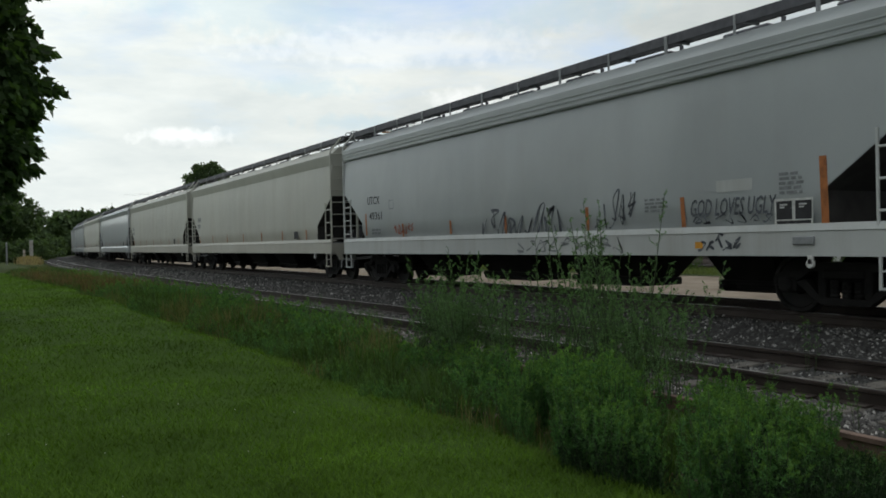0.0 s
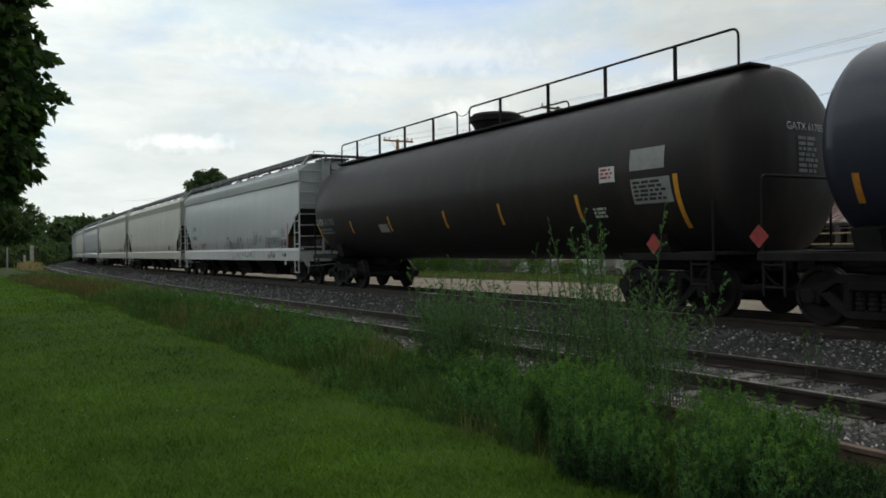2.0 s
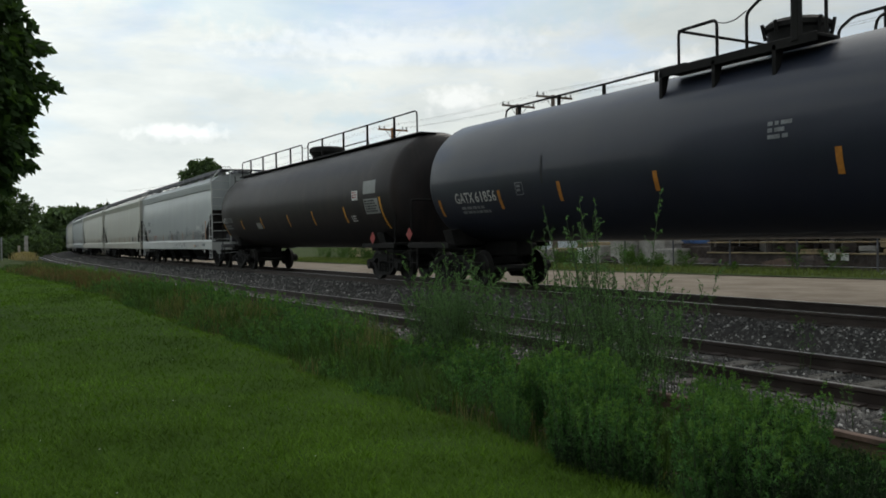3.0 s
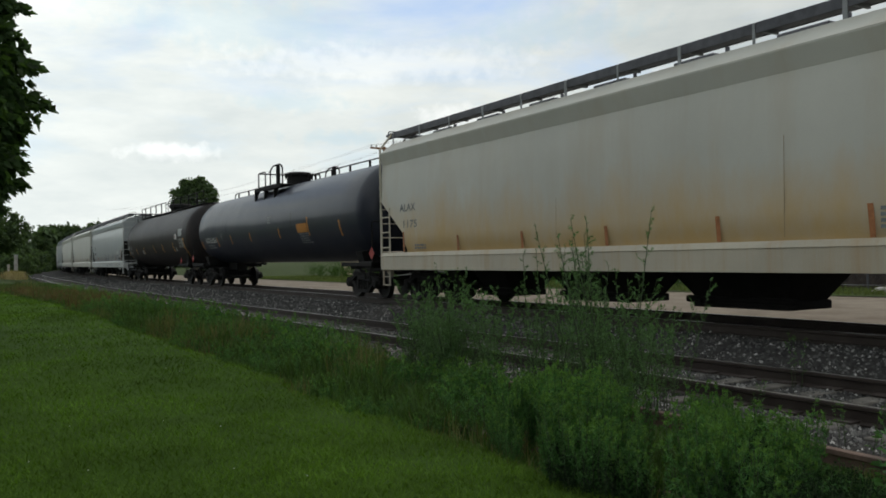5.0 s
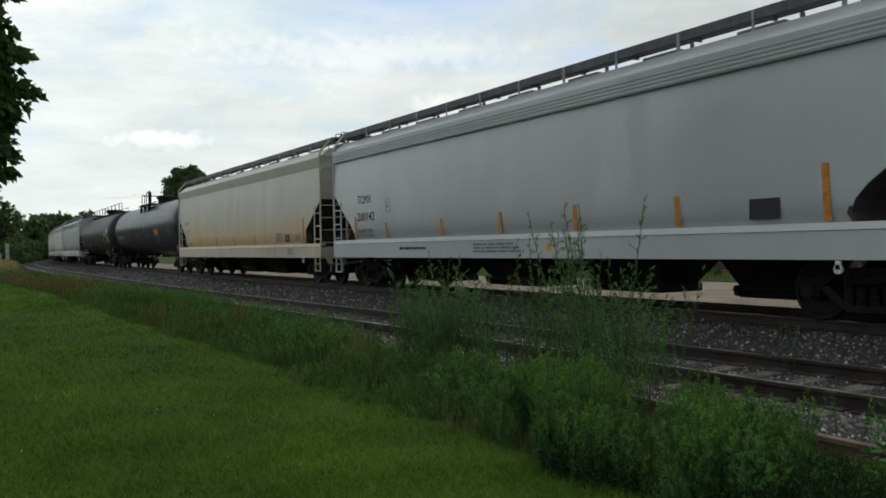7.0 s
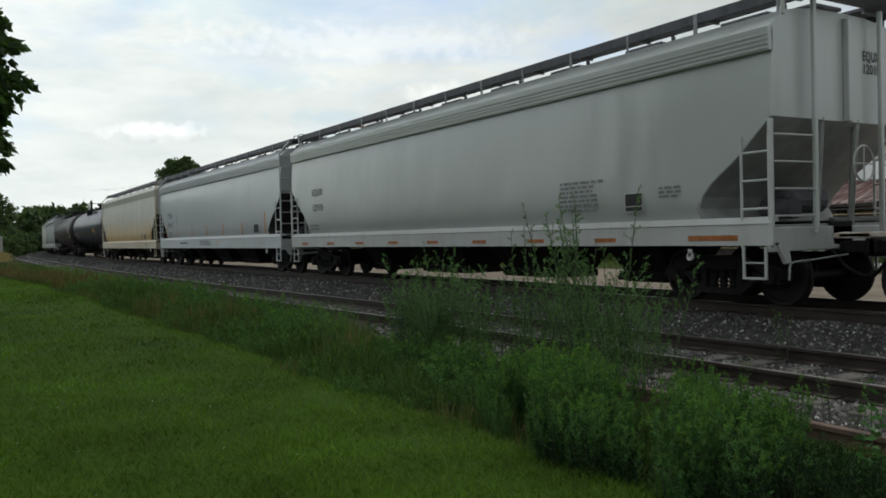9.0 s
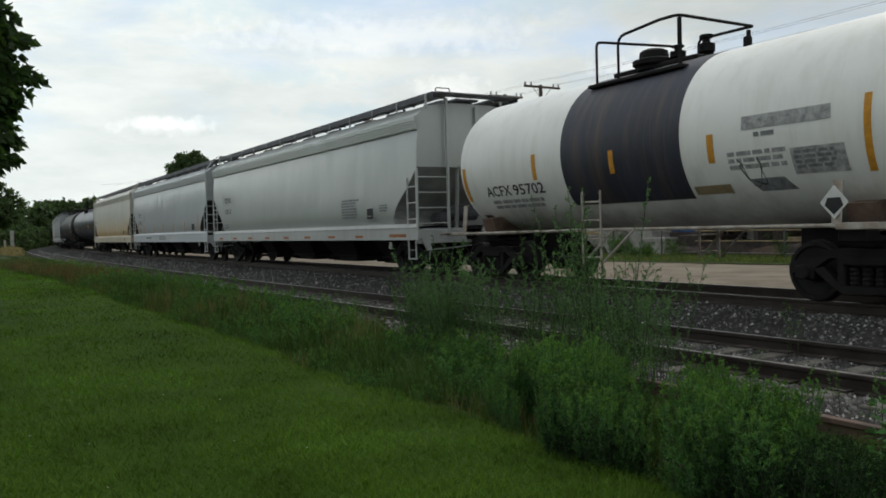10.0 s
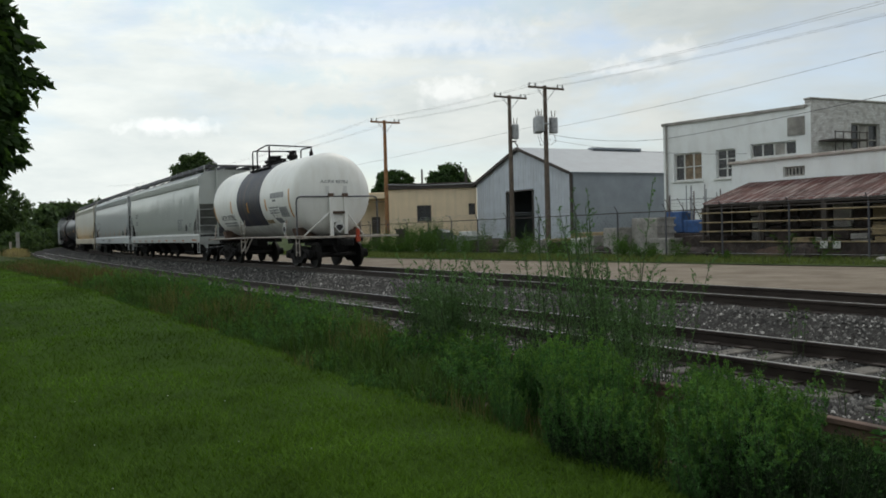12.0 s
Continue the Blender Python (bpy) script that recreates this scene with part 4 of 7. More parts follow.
for i in range(44):            # low growth before the old rail's bare end, its leaves coloured as shade
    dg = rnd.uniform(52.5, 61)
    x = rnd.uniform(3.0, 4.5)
    weed_at("bushy_weed", "low bushy green weed on the verge, shade in its leaf colour", SHADE_WEEDS, x, x / math.tan(radians(dg)), (0.50 - 0.20 * (x - 3.0)) * rnd.uniform(0.75, 1.05) / 0.72)
# a coarse plant with broad leaves
for x, y, h in ((3.80, 2.22, 0.75), (4.05, 2.45, 0.6)):
    rb = np.random.RandomState(int(x * 100))
    n = 44
    a = rb.uniform(0, 6.28, n)
    t = rb.uniform(0.25, 1.0, n)
    base = np.stack([0.05 * np.cos(a), 0.05 * np.sin(a), t * 0.85], -1)
    dirs = np.stack([np.cos(a), np.sin(a), rb.uniform(0.0, 0.9, n)], -1)
    v, f = leaf_arrays(base, dirs, rb.uniform(0.08, 0.15, n) * (1.25 - 0.6 * t), rb.uniform(0.018, 0.032, n) * (1.25 - 0.6 * t), rb)
    w = thing("broad_leaved_weed", "coarse weed with broad pale green leaves", "weed", "weeds by the tracks", at=pose(x, y, -0.30) @ Matrix.Scale(h, 4))
    part("stem", Shape().tube((0, 0, 0), (0.02, 0.01, 0.9), 0.012, 5, 0.004), STEM, w)
    lf = bulk("foliage", v, f, WEED)
    lf.parent = w
for i in range(270):
    y = 5.5 + 34 * rnd.random() ** 1.7 if i < 255 else rnd.uniform(-5, 1)
    x = rnd.uniform(2.9, 5.25)
    fall = min(1, 0.45 + 0.6 * (x - 2.9)) * min(1, 0.5 + 0.6 * (5.3 - x))
    plant("low_weed", "low spreading green weed in the verge grass", LOW_WEEDS[rnd.randrange(3)], pose(x, y, -0.30, 0, 0, rnd.uniform(0, 360)) @ Matrix.Scale(fall * rnd.uniform(0.5, 1.05) * min(1.3, 0.6 + y / 20), 4))
THIN = feathery(0.55, 3, 8, 6, 0.22, 0.03, 31, 0.3, 0.16, WEED_PALE)
for x, y, h in ((8.3, 6.1, 1.2), (6.6, 7.0, 0.8), (5.4, 3.4, 1.0), (9.3, 11.0, 0.6), (6.4, 5.2, 0.7), (5.6, 4.6, 0.8), (6.2, 4.1, 0.7)):
    plant("thin_weed", "thin pale weed growing in the ballast", THIN, pose(x, y, -0.44, 0, 0, rnd.uniform(0, 360)) @ Matrix.Scale(h, 4))


# ---- trees ----
def crown_arrays(c, radii, clumps, per, leaf, seed, fill=0.35, low=-0.8):
    r = np.random.RandomState(seed)
    v = r.normal(size=(clumps * 3, 3))
    v /= np.linalg.norm(v, axis=1, keepdims=True)
    v = v[v[:, 2] > low][:clumps]
    rad = (fill + (1 - fill) * r.rand(len(v)) ** 0.33) * (1 + 0.16 * np.array([noise.noise(Vector(p * 2.3) + Vector((seed, 0, 0))) for p in v]))
    cen = np.array(c) + v * rad[:, None] * np.array(radii)
    size = min(radii) * r.uniform(0.06, 0.13, len(v))
    p = np.repeat(cen, per, 0) + np.clip(r.normal(size=(len(v) * per, 3)), -1.5, 1.5) * np.repeat(size, per)[:, None] * [1, 1, 0.6]
    n = len(p)
    dirs = r.normal(size=(n, 3)) - [0, 0, 0.4]
    return leaf_arrays(p, dirs, leaf * r.uniform(0.6, 1.2, n), leaf * r.uniform(0.25, 0.42, n), r), cen


def tree(label, base, trunk_h, trunk_r, c, radii, clumps, per, leaf, seed, material, fill=0.35, boughs=(), make=crown_arrays):
    t = thing("tree", label, "tree")
    (v, f), cen = make(c, radii, clumps, per, leaf, seed, fill)
    for bc, br, bn in boughs:
        (bv, bf), bcen = make(bc, br, bn, per, leaf, seed + 7, 0.3, -1.0)
        v, f, cen = np.concatenate([v, bv]), np.concatenate([f, bf + len(v)]), np.concatenate([cen, bcen])
    s = Shape()
    b, top = Vector(base), Vector((c[0], c[1], base[2] + trunk_h))
    s.tube(b, b.lerp(top, 0.5), trunk_r * 1.25, 12, trunk_r)
    s.tube(b.lerp(top, 0.5), top, trunk_r, 12, trunk_r * 0.7)
    s.tube(top, Vector(c) + Vector((0, 0, radii[2] * 0.5)), trunk_r * 0.7, 8, trunk_r * 0.15)
    rr = random.Random(seed)
    for i in range(min(26, len(cen))):
        q = Vector(cen[rr.randrange(len(cen))])
        a = top.lerp(Vector(c), rr.random())
        m = a.lerp(q, 0.5) + Vector((0, 0, -0.1 * (q - a).length))
        s.tube(a, m, trunk_r * 0.28, 6, trunk_r * 0.18)
        s.tube(m, q, trunk_r * 0.18, 5, trunk_r * 0.05)
    part("trunk", s, BARK, t)
    ob = bulk("crown", v, f, material)
    ob.parent = t
    return t


def spray_arrays(c, radii, sprays, per, leaf, seed, fill=0.5, low=-1.0):
    """Maple boughs: flat leafy sprays that point outwards and droop at their tips."""
    r = np.random.RandomState(seed)
    v = r.normal(size=(sprays * 3, 3))
    v /= np.linalg.norm(v, axis=1, keepdims=True)
    v = v[v[:, 2] > low][:sprays]
    rad = fill + (1 - fill) * r.rand(len(v)) ** 0.4
    rad *= 1 + 0.20 * np.array([noise.noise(Vector(p * 2.6) + Vector((seed, 0, 0))) for p in v])
    cen = np.array(c) + v * rad[:, None] * np.array(radii)
    ax = v * [1, 1, 0.35] + r.normal(size=v.shape) * 0.25
    ax /= np.linalg.norm(ax, axis=1, keepdims=True)
    ln = r.uniform(0.35, 0.75, len(v))
    u = r.rand(len(v), per)
    side = np.cross(ax, [0, 0, 1])
    p = cen[:, None] + ax[:, None] * (u * ln[:, None])[..., None] + side[:, None] * (r.uniform(-1, 1, u.shape) * 0.20 * (1.1 - u))[..., None]
    p[..., 2] += r.normal(size=u.shape) * 0.035 - 0.22 * u * u * ln[:, None]
    p = p.reshape(-1, 3)
    n = len(p)
    dirs = np.repeat(ax, per, 0) + r.normal(size=(n, 3)) * 0.55 - [0, 0, 0.35]
    return leaf_arrays(p, dirs, leaf * r.uniform(0.6, 1.2, n), leaf * r.uniform(0.25, 0.40, n), r), cen


# main crown is stretched, unseen, toward the camera to shade the lawn
tree("large dark green leafy tree overhanging the lawn", (-4.8, 17.6, -0.2), 3.2, 0.34, (-5.5, 14.0, 5.8), (5.2, 9.2, 4.7), 1300, 36, 0.20, 41, TREE_LEAF, 0.6, (((-0.80, 17.0, 4.35), (1.75, 1.7, 1.85), 900), ((-1.25, 17.2, 6.4), (1.8, 1.7, 1.5), 420), ((-0.78, 17.0, 3.0), (1.35, 1.4, 0.95), 420)), spray_arrays)
tree("dark green tree beyond the lawn", (1.0, 70, -0.3), 2.0, 0.2, (1.0, 70, 3.7), (3.7, 3.2, 2.2), 330, 60, 0.26, 42, FAR_LEAF)
tree("round-topped tree rising behind the train", (27.5, 110, -0.3), 5.0, 0.3, (27.5, 110, 8.9), (2.9, 2.8, 3.3), 230, 60, 0.36, 43, FAR_LEAF)
tree("low tree behind the train", (35.5, 112, -0.3), 4.0, 0.3, (35.5, 112, 5.4), (3.6, 4.0, 2.8), 200, 60, 0.40, 44, FAR_LEAF)
tree("round tree behind the cream building", (54.7, 105.7, -0.3), 4.5, 0.3, (54.7, 105.7, 6.9), (3.0, 3.0, 3.1), 240, 60, 0.36, 45, TREE_LEAF)
tree("round tree behind the cream building", (61.4, 101.9, -0.3), 5.0, 0.3, (61.4, 101.9, 7.6), (2.9, 3.0, 3.1), 240, 60, 0.36, 46, TREE_LEAF)
tree("far tree behind the white building", (99, 99, -0.3), 6.0, 0.3, (99, 99, 9.9), (2.6, 2.5, 2.0), 120, 50, 0.36, 47, TREE_LEAF)
# wood at the far end of the line
vv, ff, k0 = [], [], 0
rnd = random.Random(9)
for i in range(46):
    x = -110 + 175 * (i + rnd.uniform(-0.4, 0.4)) / 46
    y = 262 + rnd.uniform(-18, 22)
    h = rnd.uniform(9, 13.5)
    (v, f), _ = crown_arrays((x, y, h * 0.48), (rnd.uniform(4.5, 7.5), 5, h * 0.52), 60, 20, 1.75, 100 + i, 0.4, -1.0)
    vv.append(v)
    ff.append(f + k0)
    k0 += len(v)
for i in range(44):            # the belt goes on along the lawn's other side
    y = 4 + 255 * (i + rnd.uniform(-0.3, 0.3)) / 44
    h = rnd.uniform(6.0, 10.5)
    (v, f), _ = crown_arrays((-76 + rnd.uniform(-6, 4), y, h * 0.46), (5, rnd.uniform(4.0, 6.5), h * 0.54), 32, 16, 1.3, 500 + i, 0.4, -1.0)
    vv.append(v)
    ff.append(f + k0)
    k0 += len(v)
tagged(bulk("far_wood", np.concatenate(vv), np.concatenate(ff), FAR_LEAF), "belt of dark green trees at the end of the line", "woodland", kind="stuff")
vv, ff, k0 = [], [], 0
for i in range(26):
    x, y = -2.0 + rnd.uniform(-3, 3) - 0.25 * i, 92 + rnd.uniform(-6, 30)
    (v, f), _ = crown_arrays((x, y, 1.0), (rnd.uniform(1.8, 3.2), 2, rnd.uniform(1.3, 2.3)), 24, 36, 0.5, 200 + i, 0.4, -1.0)
    vv.append(v)
    ff.append(f + k0)
    k0 += len(v)
for i in range(34):            # along the line's outer side
    y = 112 + 120 * (i / 34) ** 1.3
    x = on_line(y)[0] - 6.5 - rnd.uniform(0, 3) - (3 if i % 2 else 0)
    (v, f), _ = crown_arrays((x, y, 1.0), (rnd.uniform(1.8, 3.0), 2.5, rnd.uniform(1.6, 2.8) + 0.012 * (y - 112)), 30, 34, 0.5 + 0.002 * (y - 112), 240 + i, 0.4, -1.0)
    vv.append(v)
    ff.append(f + k0)
    k0 += len(v)
tagged(bulk("far_shrubs", np.concatenate(vv), np.concatenate(ff), FAR_LEAF), "dark green shrubs at the lawn's far end", "shrubs", kind="stuff")
# weeds along the fence beyond the road
vv, ff, k0 = [], [], 0
for i in range(230):
    y = rnd.uniform(8, 58) if i < 180 else rnd.uniform(39.5, 47)
    x = 24.4 + rnd.uniform(-1.4, 0.6) - (0.10 * max(0, y - 26)) * 0.3
    h = rnd.uniform(0.3, 0.95) if y < 26 else rnd.uniform(0.5, 1.35) + (0.35 if i >= 180 else 0)
    if (12 < y < 24 and i % 5 < 3) or abs(y - 17.4) < 0.9:
        continue
    if i % 9 == 0 and y > 26:
        h *= 1.5
    (v, f), _ = weed_arrays(h, 6, 42, 0.55, 0.13, 300 + i, 0.0)
    vv.append(v + [x, y, -0.15])
    ff.append(f + k0)
    k0 += len(v)
for i in range(16):            # a tall clump before the cream building
    y = rnd.uniform(41.6, 45.6)
    (v, f), _ = weed_arrays(rnd.uniform(1.2, 2.3), 7, 70, 0.6, 0.12, 700 + i, 0.0)
    vv.append(v + [24.2 + rnd.uniform(-0.4, 0.4), y, -0.15])
    ff.append(f + k0)
    k0 += len(v)
tagged(bulk("fence_weeds", np.concatenate(vv), np.concatenate(ff), TALL), "green weeds growing along the far fence", "weeds", kind="stuff")
N = 30000
y = 4 + 56 * rs.rand(N)
x = np.array([road_edge(b) for b in y]) + rs.rand(N) ** 1.3 * 5.0
blades("far_verge_grass", x, y, np.full(N, -0.16), rs.uniform(0.05, 0.22, N), np.full(N, 0.014), rs.uniform(0.2, 0.8, N), FAR_GRASS, "uneven green grass by the far fence", 5, False)


# ---- buildings beyond the road ----
def along(p, q):
    """Matrix at p whose x axis runs to q, y axis inwards (away from the line), z up."""
    dx, dy = q[0] - p[0], q[1] - p[1]
    return pose(p[0], p[1], 0, 0, 0, math.degrees(math.atan2(dy, dx))), math.hypot(dx, dy)


def wall_with(width, height, t, holes, z0=-0.4):
    """A wall in x-z, t thick along +y, one closed skin with rectangular holes (x0, z0, x1, z1) through it."""
    xs = sorted({0.0, width, *[h[0] for h in holes], *[h[2] for h in holes]})
    zz = sorted({z0, height, *[h[1] for h in holes], *[h[3] for h in holes]})
    nx, nz = len(xs), len(zz)
    solid = {(i, j) for i in range(nx - 1) for j in range(nz - 1) if not any(h[0] < (xs[i] + xs[i + 1]) / 2 < h[2] and h[1] < (zz[j] + zz[j + 1]) / 2 < h[3] for h in holes)}
    at = lambda i, j, k: (i * nz + j) * 2 + k
    fs = []
    for i, j in solid:
        fs += [(at(i, j, 0), at(i + 1, j, 0), at(i + 1, j + 1, 0), at(i, j + 1, 0)), (at(i, j, 1), at(i, j + 1, 1), at(i + 1, j + 1, 1), at(i + 1, j, 1))]
        for di, dj, a, b in ((-1, 0, (i, j), (i, j + 1)), (1, 0, (i + 1, j), (i + 1, j + 1)), (0, -1, (i, j), (i + 1, j)), (0, 1, (i, j + 1), (i + 1, j + 1))):
            if (i + di, j + dj) not in solid:
                fs.append((at(*a, 0), at(*b, 0), at(*b, 1), at(*a, 1)))
    return Shape().add([(x, k * t, z) for x in xs for z in zz for k in (0, 1)], fs)


def window(owner, x0, z0, x1, z1, cols, rows, frame_mat, glass_mat, depth=0.18, sill=True):
    w = Shape()
    for a, b, c, d_ in ((x0, x1, z0, z0 + 0.07), (x0, x1, z1 - 0.07, z1), (x0, x0 + 0.07, z0, z1), (x1 - 0.07, x1, z0, z1)):
        w.box(((a + b) / 2, depth, (c + d_) / 2), (b - a, 0.08, d_ - c), 0.008)
    for i in range(1, cols):
        w.box((x0 + (x1 - x0) * i / cols, depth, (z0 + z1) / 2), (0.07, 0.06, z1 - z0))
    for i in range(1, rows):
        w.box(((x0 + x1) / 2, depth, z0 + (z1 - z0) * i / rows), (x1 - x0, 0.06, 0.05))
    win = part("window", w, frame_mat, owner)
    for i in range(cols):
        for j in range(rows):
            g = glass_mat[(i * 7 + j * 3) % len(glass_mat)]
            part("pane", Shape().box((x0 + (x1 - x0) * (i + 0.5) / cols, depth + 0.02, z0 + (z1 - z0) * (j + 0.5) / rows), ((x1 - x0) / cols - 0.05, 0.012, (z1 - z0) / rows - 0.04)), g, win)
    if sill:
        part("sill", Shape().box(((x0 + x1) / 2, 0.0, z0 - 0.05), (x1 - x0 + 0.2, 0.22, 0.10), 0.015), frame_mat, win)
    return win


# white two-storey building with a whitewashed brick end
m, W = along((34.08, 33.27), (35.45, 25.03))
b = thing("white_building", "peeling white two-storey building with boarded windows", "building", at=m)
H = 6.57
wins = ((0.67, 3.49, 2.39, 4.98), (3.24, 3.49, 4.37, 4.98), (5.20, 4.38, 7.59, 5.08))
part("wall", wall_with(W - 0.02, H, 0.35, wins), WHITEWASH, b)
window(b, *wins[0], 3, 2, PATCH, (GLASS_DARK, BOARDING, BOARDING))
window(b, *wins[1], 2, 3, PATCH, (GLASS_DARK,))
window(b, *wins[2], 4, 1, PATCH, (GLASS_DARK, GLASS_DARK, CONCRETE))
part("louvre", Shape().box((7.62, -0.03, 5.74), (0.86, 0.06, 0.90), 0.01), CONCRETE, b, "pale wooden louvre")
for i in range(7):
    part("slat", Shape().box((7.62, -0.07, 5.38 + 0.12 * i), (0.78, 0.05, 0.06)), CONCRETE, b)
part("wall", Shape().box((0.18, 7.4, H / 2 - 0.2), (0.35, 14.0, H + 0.4)), WHITEWASH, b)
part("parapet", Shape().box((W / 2 - 0.15, 0.15, H + 0.07), (W - 0.2, 0.5, 0.16), 0.02), CONCRETE, b, "weathered coping")
part("roof", Shape().box((W / 2, 7.5, H - 0.35), (W - 0.8, 13.5, 0.2)), TRIM_BROWN, b)
part("roof_box", Shape().box((1.1, 5.5, H + 0.15), (2.2, 4.0, 0.5), 0.02), TRIM_BROWN, b)
part("pipe", Shape().tube((0.25, -0.08, -0.3), (0.25, -0.08, H), 0.06), CONCRETE, b)
m2, W2 = along((35.45, 25.03), (44.4, 24.2))
b = thing("brick_building", "whitewashed brick block with flaking paint", "building", at=m2)
bw = ((2.76, 4.3, 4.87, 5.89),)
part("wall", wall_with(W2, 6.94, 0.35, bw), BRICK_WHITE, b)
window(b, *bw[0], 3, 2, CONCRETE, (GLASS_DARK, CONCRETE, GLASS_DARK))
part("side_wall", Shape().prism([(0.02, 0.36), (0.40, 0.36), (5.6, 4.6), (5.2, 4.6)], -0.4, 6.94, "z"), BRICK_WHITE, b)
part("roof", Shape().prism([(0.4, 0.36), (W2 - 0.1, 0.36), (W2 - 0.1, 4.6), (5.5, 4.6)], 6.6, 6.75, "z"), TRIM_BROWN, b)
part("coping", Shape().box((W2 / 2, 0.17, 6.99), (W2 + 0.1, 0.45, 0.10), 0.02), CONCRETE, b)
part("landing", Shape().box((1.6, -0.5, 4.95), (2.3, 0.9, 0.07)), TRIM_BROWN, b, "dark iron landing")
for x_ in (0.5, 1.05, 1.6, 2.15, 2.7):
    part("landing_post", Shape().tube((x_, -0.93, 4.0), (x_, -0.93, 5.35), 0.025), TRIM_BROWN, b)
part("landing_rail", Shape().tube((0.45, -0.93, 5.3), (2.8, -0.93, 5.3), 0.025), TRIM_BROWN, b)

# low white building and its rusty lean-to
m, W = along((29.3, 24.6), (29.2, 0.0))
b = thing("low_building", "low white masonry building with rust-stained coping", "building", at=m)
part("wall", wall_with(W, 3.68, 0.3, ((2.6, 2.95, 3.6, 3.35),)), WHITEWASH, b)
window(b, 2.6, 2.95, 3.6, 3.35, 6, 1, CONCRETE, (GLASS_DARK,), 0.15, False)
part("wall", Shape().box((0.15, 3.2, 1.65), (0.3, 5.8, 4.05)), WHITEWASH, b)
part("roof", Shape().box((W / 2, 3.2, 3.6), (W - 0.4, 5.6, 0.16)), TRIM_BROWN, b)
part("coping", Shape().box((W / 2, 0.1, 3.72), (W + 0.3, 0.45, 0.12), 0.02), COPING, b, "rust-stained coping strip")
part("coping", Shape().box((0.1, 3.0, 3.72), (0.45, 5.6, 0.12), 0.02), TRIM_BROWN, b)
lt = thing("lean_to", "open lean-to shed with a rusted corrugated roof", "shed", at=m)
vs, fs = [], []
n = 220
for i in range(n + 1):
    x_ = 1.0 + 18.5 * i / n
    dz = 0.022 * math.cos(i * math.pi) + 0.02 * noise.noise(Vector((x_ * 0.8, 0, 0)))
    vs += [(x_, -0.05, 2.82 + dz), (x_, -1.6, 2.36 + dz), (x_, -3.0, 1.92 + dz + 0.03 * noise.noise(Vector((x_, 1, 0))))]
for i in range(n):
    fs += [(3 * i, 3 * i + 1, 3 * i + 4, 3 * i + 3), (3 * i + 1, 3 * i + 2, 3 * i + 5, 3 * i + 4)]
part("roof", Shape().add(vs, fs), RUST_ROOF, lt, "rusty corrugated roof sheet with pale streaks")
for i in range(8):
    part("post", Shape().box((1.2 + 2.6 * i, -2.85, 0.8), (0.14, 0.14, 2.3), 0.01), TRIM_BROWN, lt)
# added dark sheet, stands for the shade at the left end
part("end_sheet", Shape().prism([(-0.06, -0.3), (-2.9, -0.3), (-2.9, 1.86), (-0.06, 2.76)], 0.98, 1.03), TRIM_BROWN, lt, "dark sheet added to put shade at the lean-to's end")
part("eave_beam", Shape().box((10.2, -2.85, 1.86), (18.4, 0.12, 0.14), 0.01), TRIM_BROWN, lt)
rnd = random.Random(12)
# stock in front; the back row is raised, its dark colour stands for shade
for row in range(2):
    for i in range(25):
        x_ = 1.5 + 0.74 * i
        h_ = rnd.uniform(0.5, 1.2) if row == 0 else rnd.uniform(1.9, 2.5)
        k_ = rnd.randrange(2, 5)
        s = Shape()
        for j in range(k_):
            s.box((rnd.uniform(-0.05, 0.05), rnd.uniform(-0.05, 0.05), h_ * (j + 0.5) / k_), (rnd.uniform(0.5, 0.72), 0.85, h_ / k_ * 0.9), 0.02)
        c = CONCRETE if rnd.random() < 0.16 else (LUMBER if rnd.random() < 0.08 else BRICKS_DARK)
        tagged(part("stacked_pallet", s, c), "stack of weathered material filling in the shade under the lean-to", "stack", "stacks under the lean-to").matrix_basis = m @ pose(x_, (-2.0 if row == 0 else -0.75) + rnd.uniform(-0.2, 0.2), -0.2, 0, 0, rnd.uniform(-8, 8))

# metal shed
m, W = along((34.1, 52.4), (33.6, 40.7))
b = thing("metal_shed", "grey ribbed metal shed with an open dark doorway", "shed", at=m)
E_, P_ = 4.6, 6.6
d0, d1, dh = 4.2, 7.5, 3.75
for outline in ([(0, -0.4), (d0, -0.4), (d0, E_), (0, E_)], [(d1, -0.4), (W, -0.4), (W, E_), (d1, E_)], [(d0, dh), (d1, dh), (d1, E_), (d0, E_)], [(0, E_), (W, E_), (W / 2, P_)]):
    part("wall", Shape().prism(outline, 0, 0.1, "y"), SHED_METAL, b)
for i in range(38):
    x_ = W * (i + 0.5) / 38
    z1 = E_ + (P_ - E_) * (1 - abs(x_ - W / 2) / (W / 2)) - 0.05
    z0 = dh if d0 < x_ < d1 else -0.3
    part("rib", Shape().box((x_, -0.015, (z0 + z1) / 2), (0.05, 0.03, z1 - z0), 0.008), SHED_METAL, b)
for x_ in (0.1, W - 0.1):
    part("wall", Shape().box((x_, 12.1, E_ / 2 - 0.2), (0.1, 23.8, E_ + 0.4)), SHED_SIDE, b)
part("corner_trim", Shape().box((W + 0.0, -0.02, E_ / 2 - 0.2), (0.16, 0.16, E_ + 0.4), 0.01), TRIM_BROWN, b)
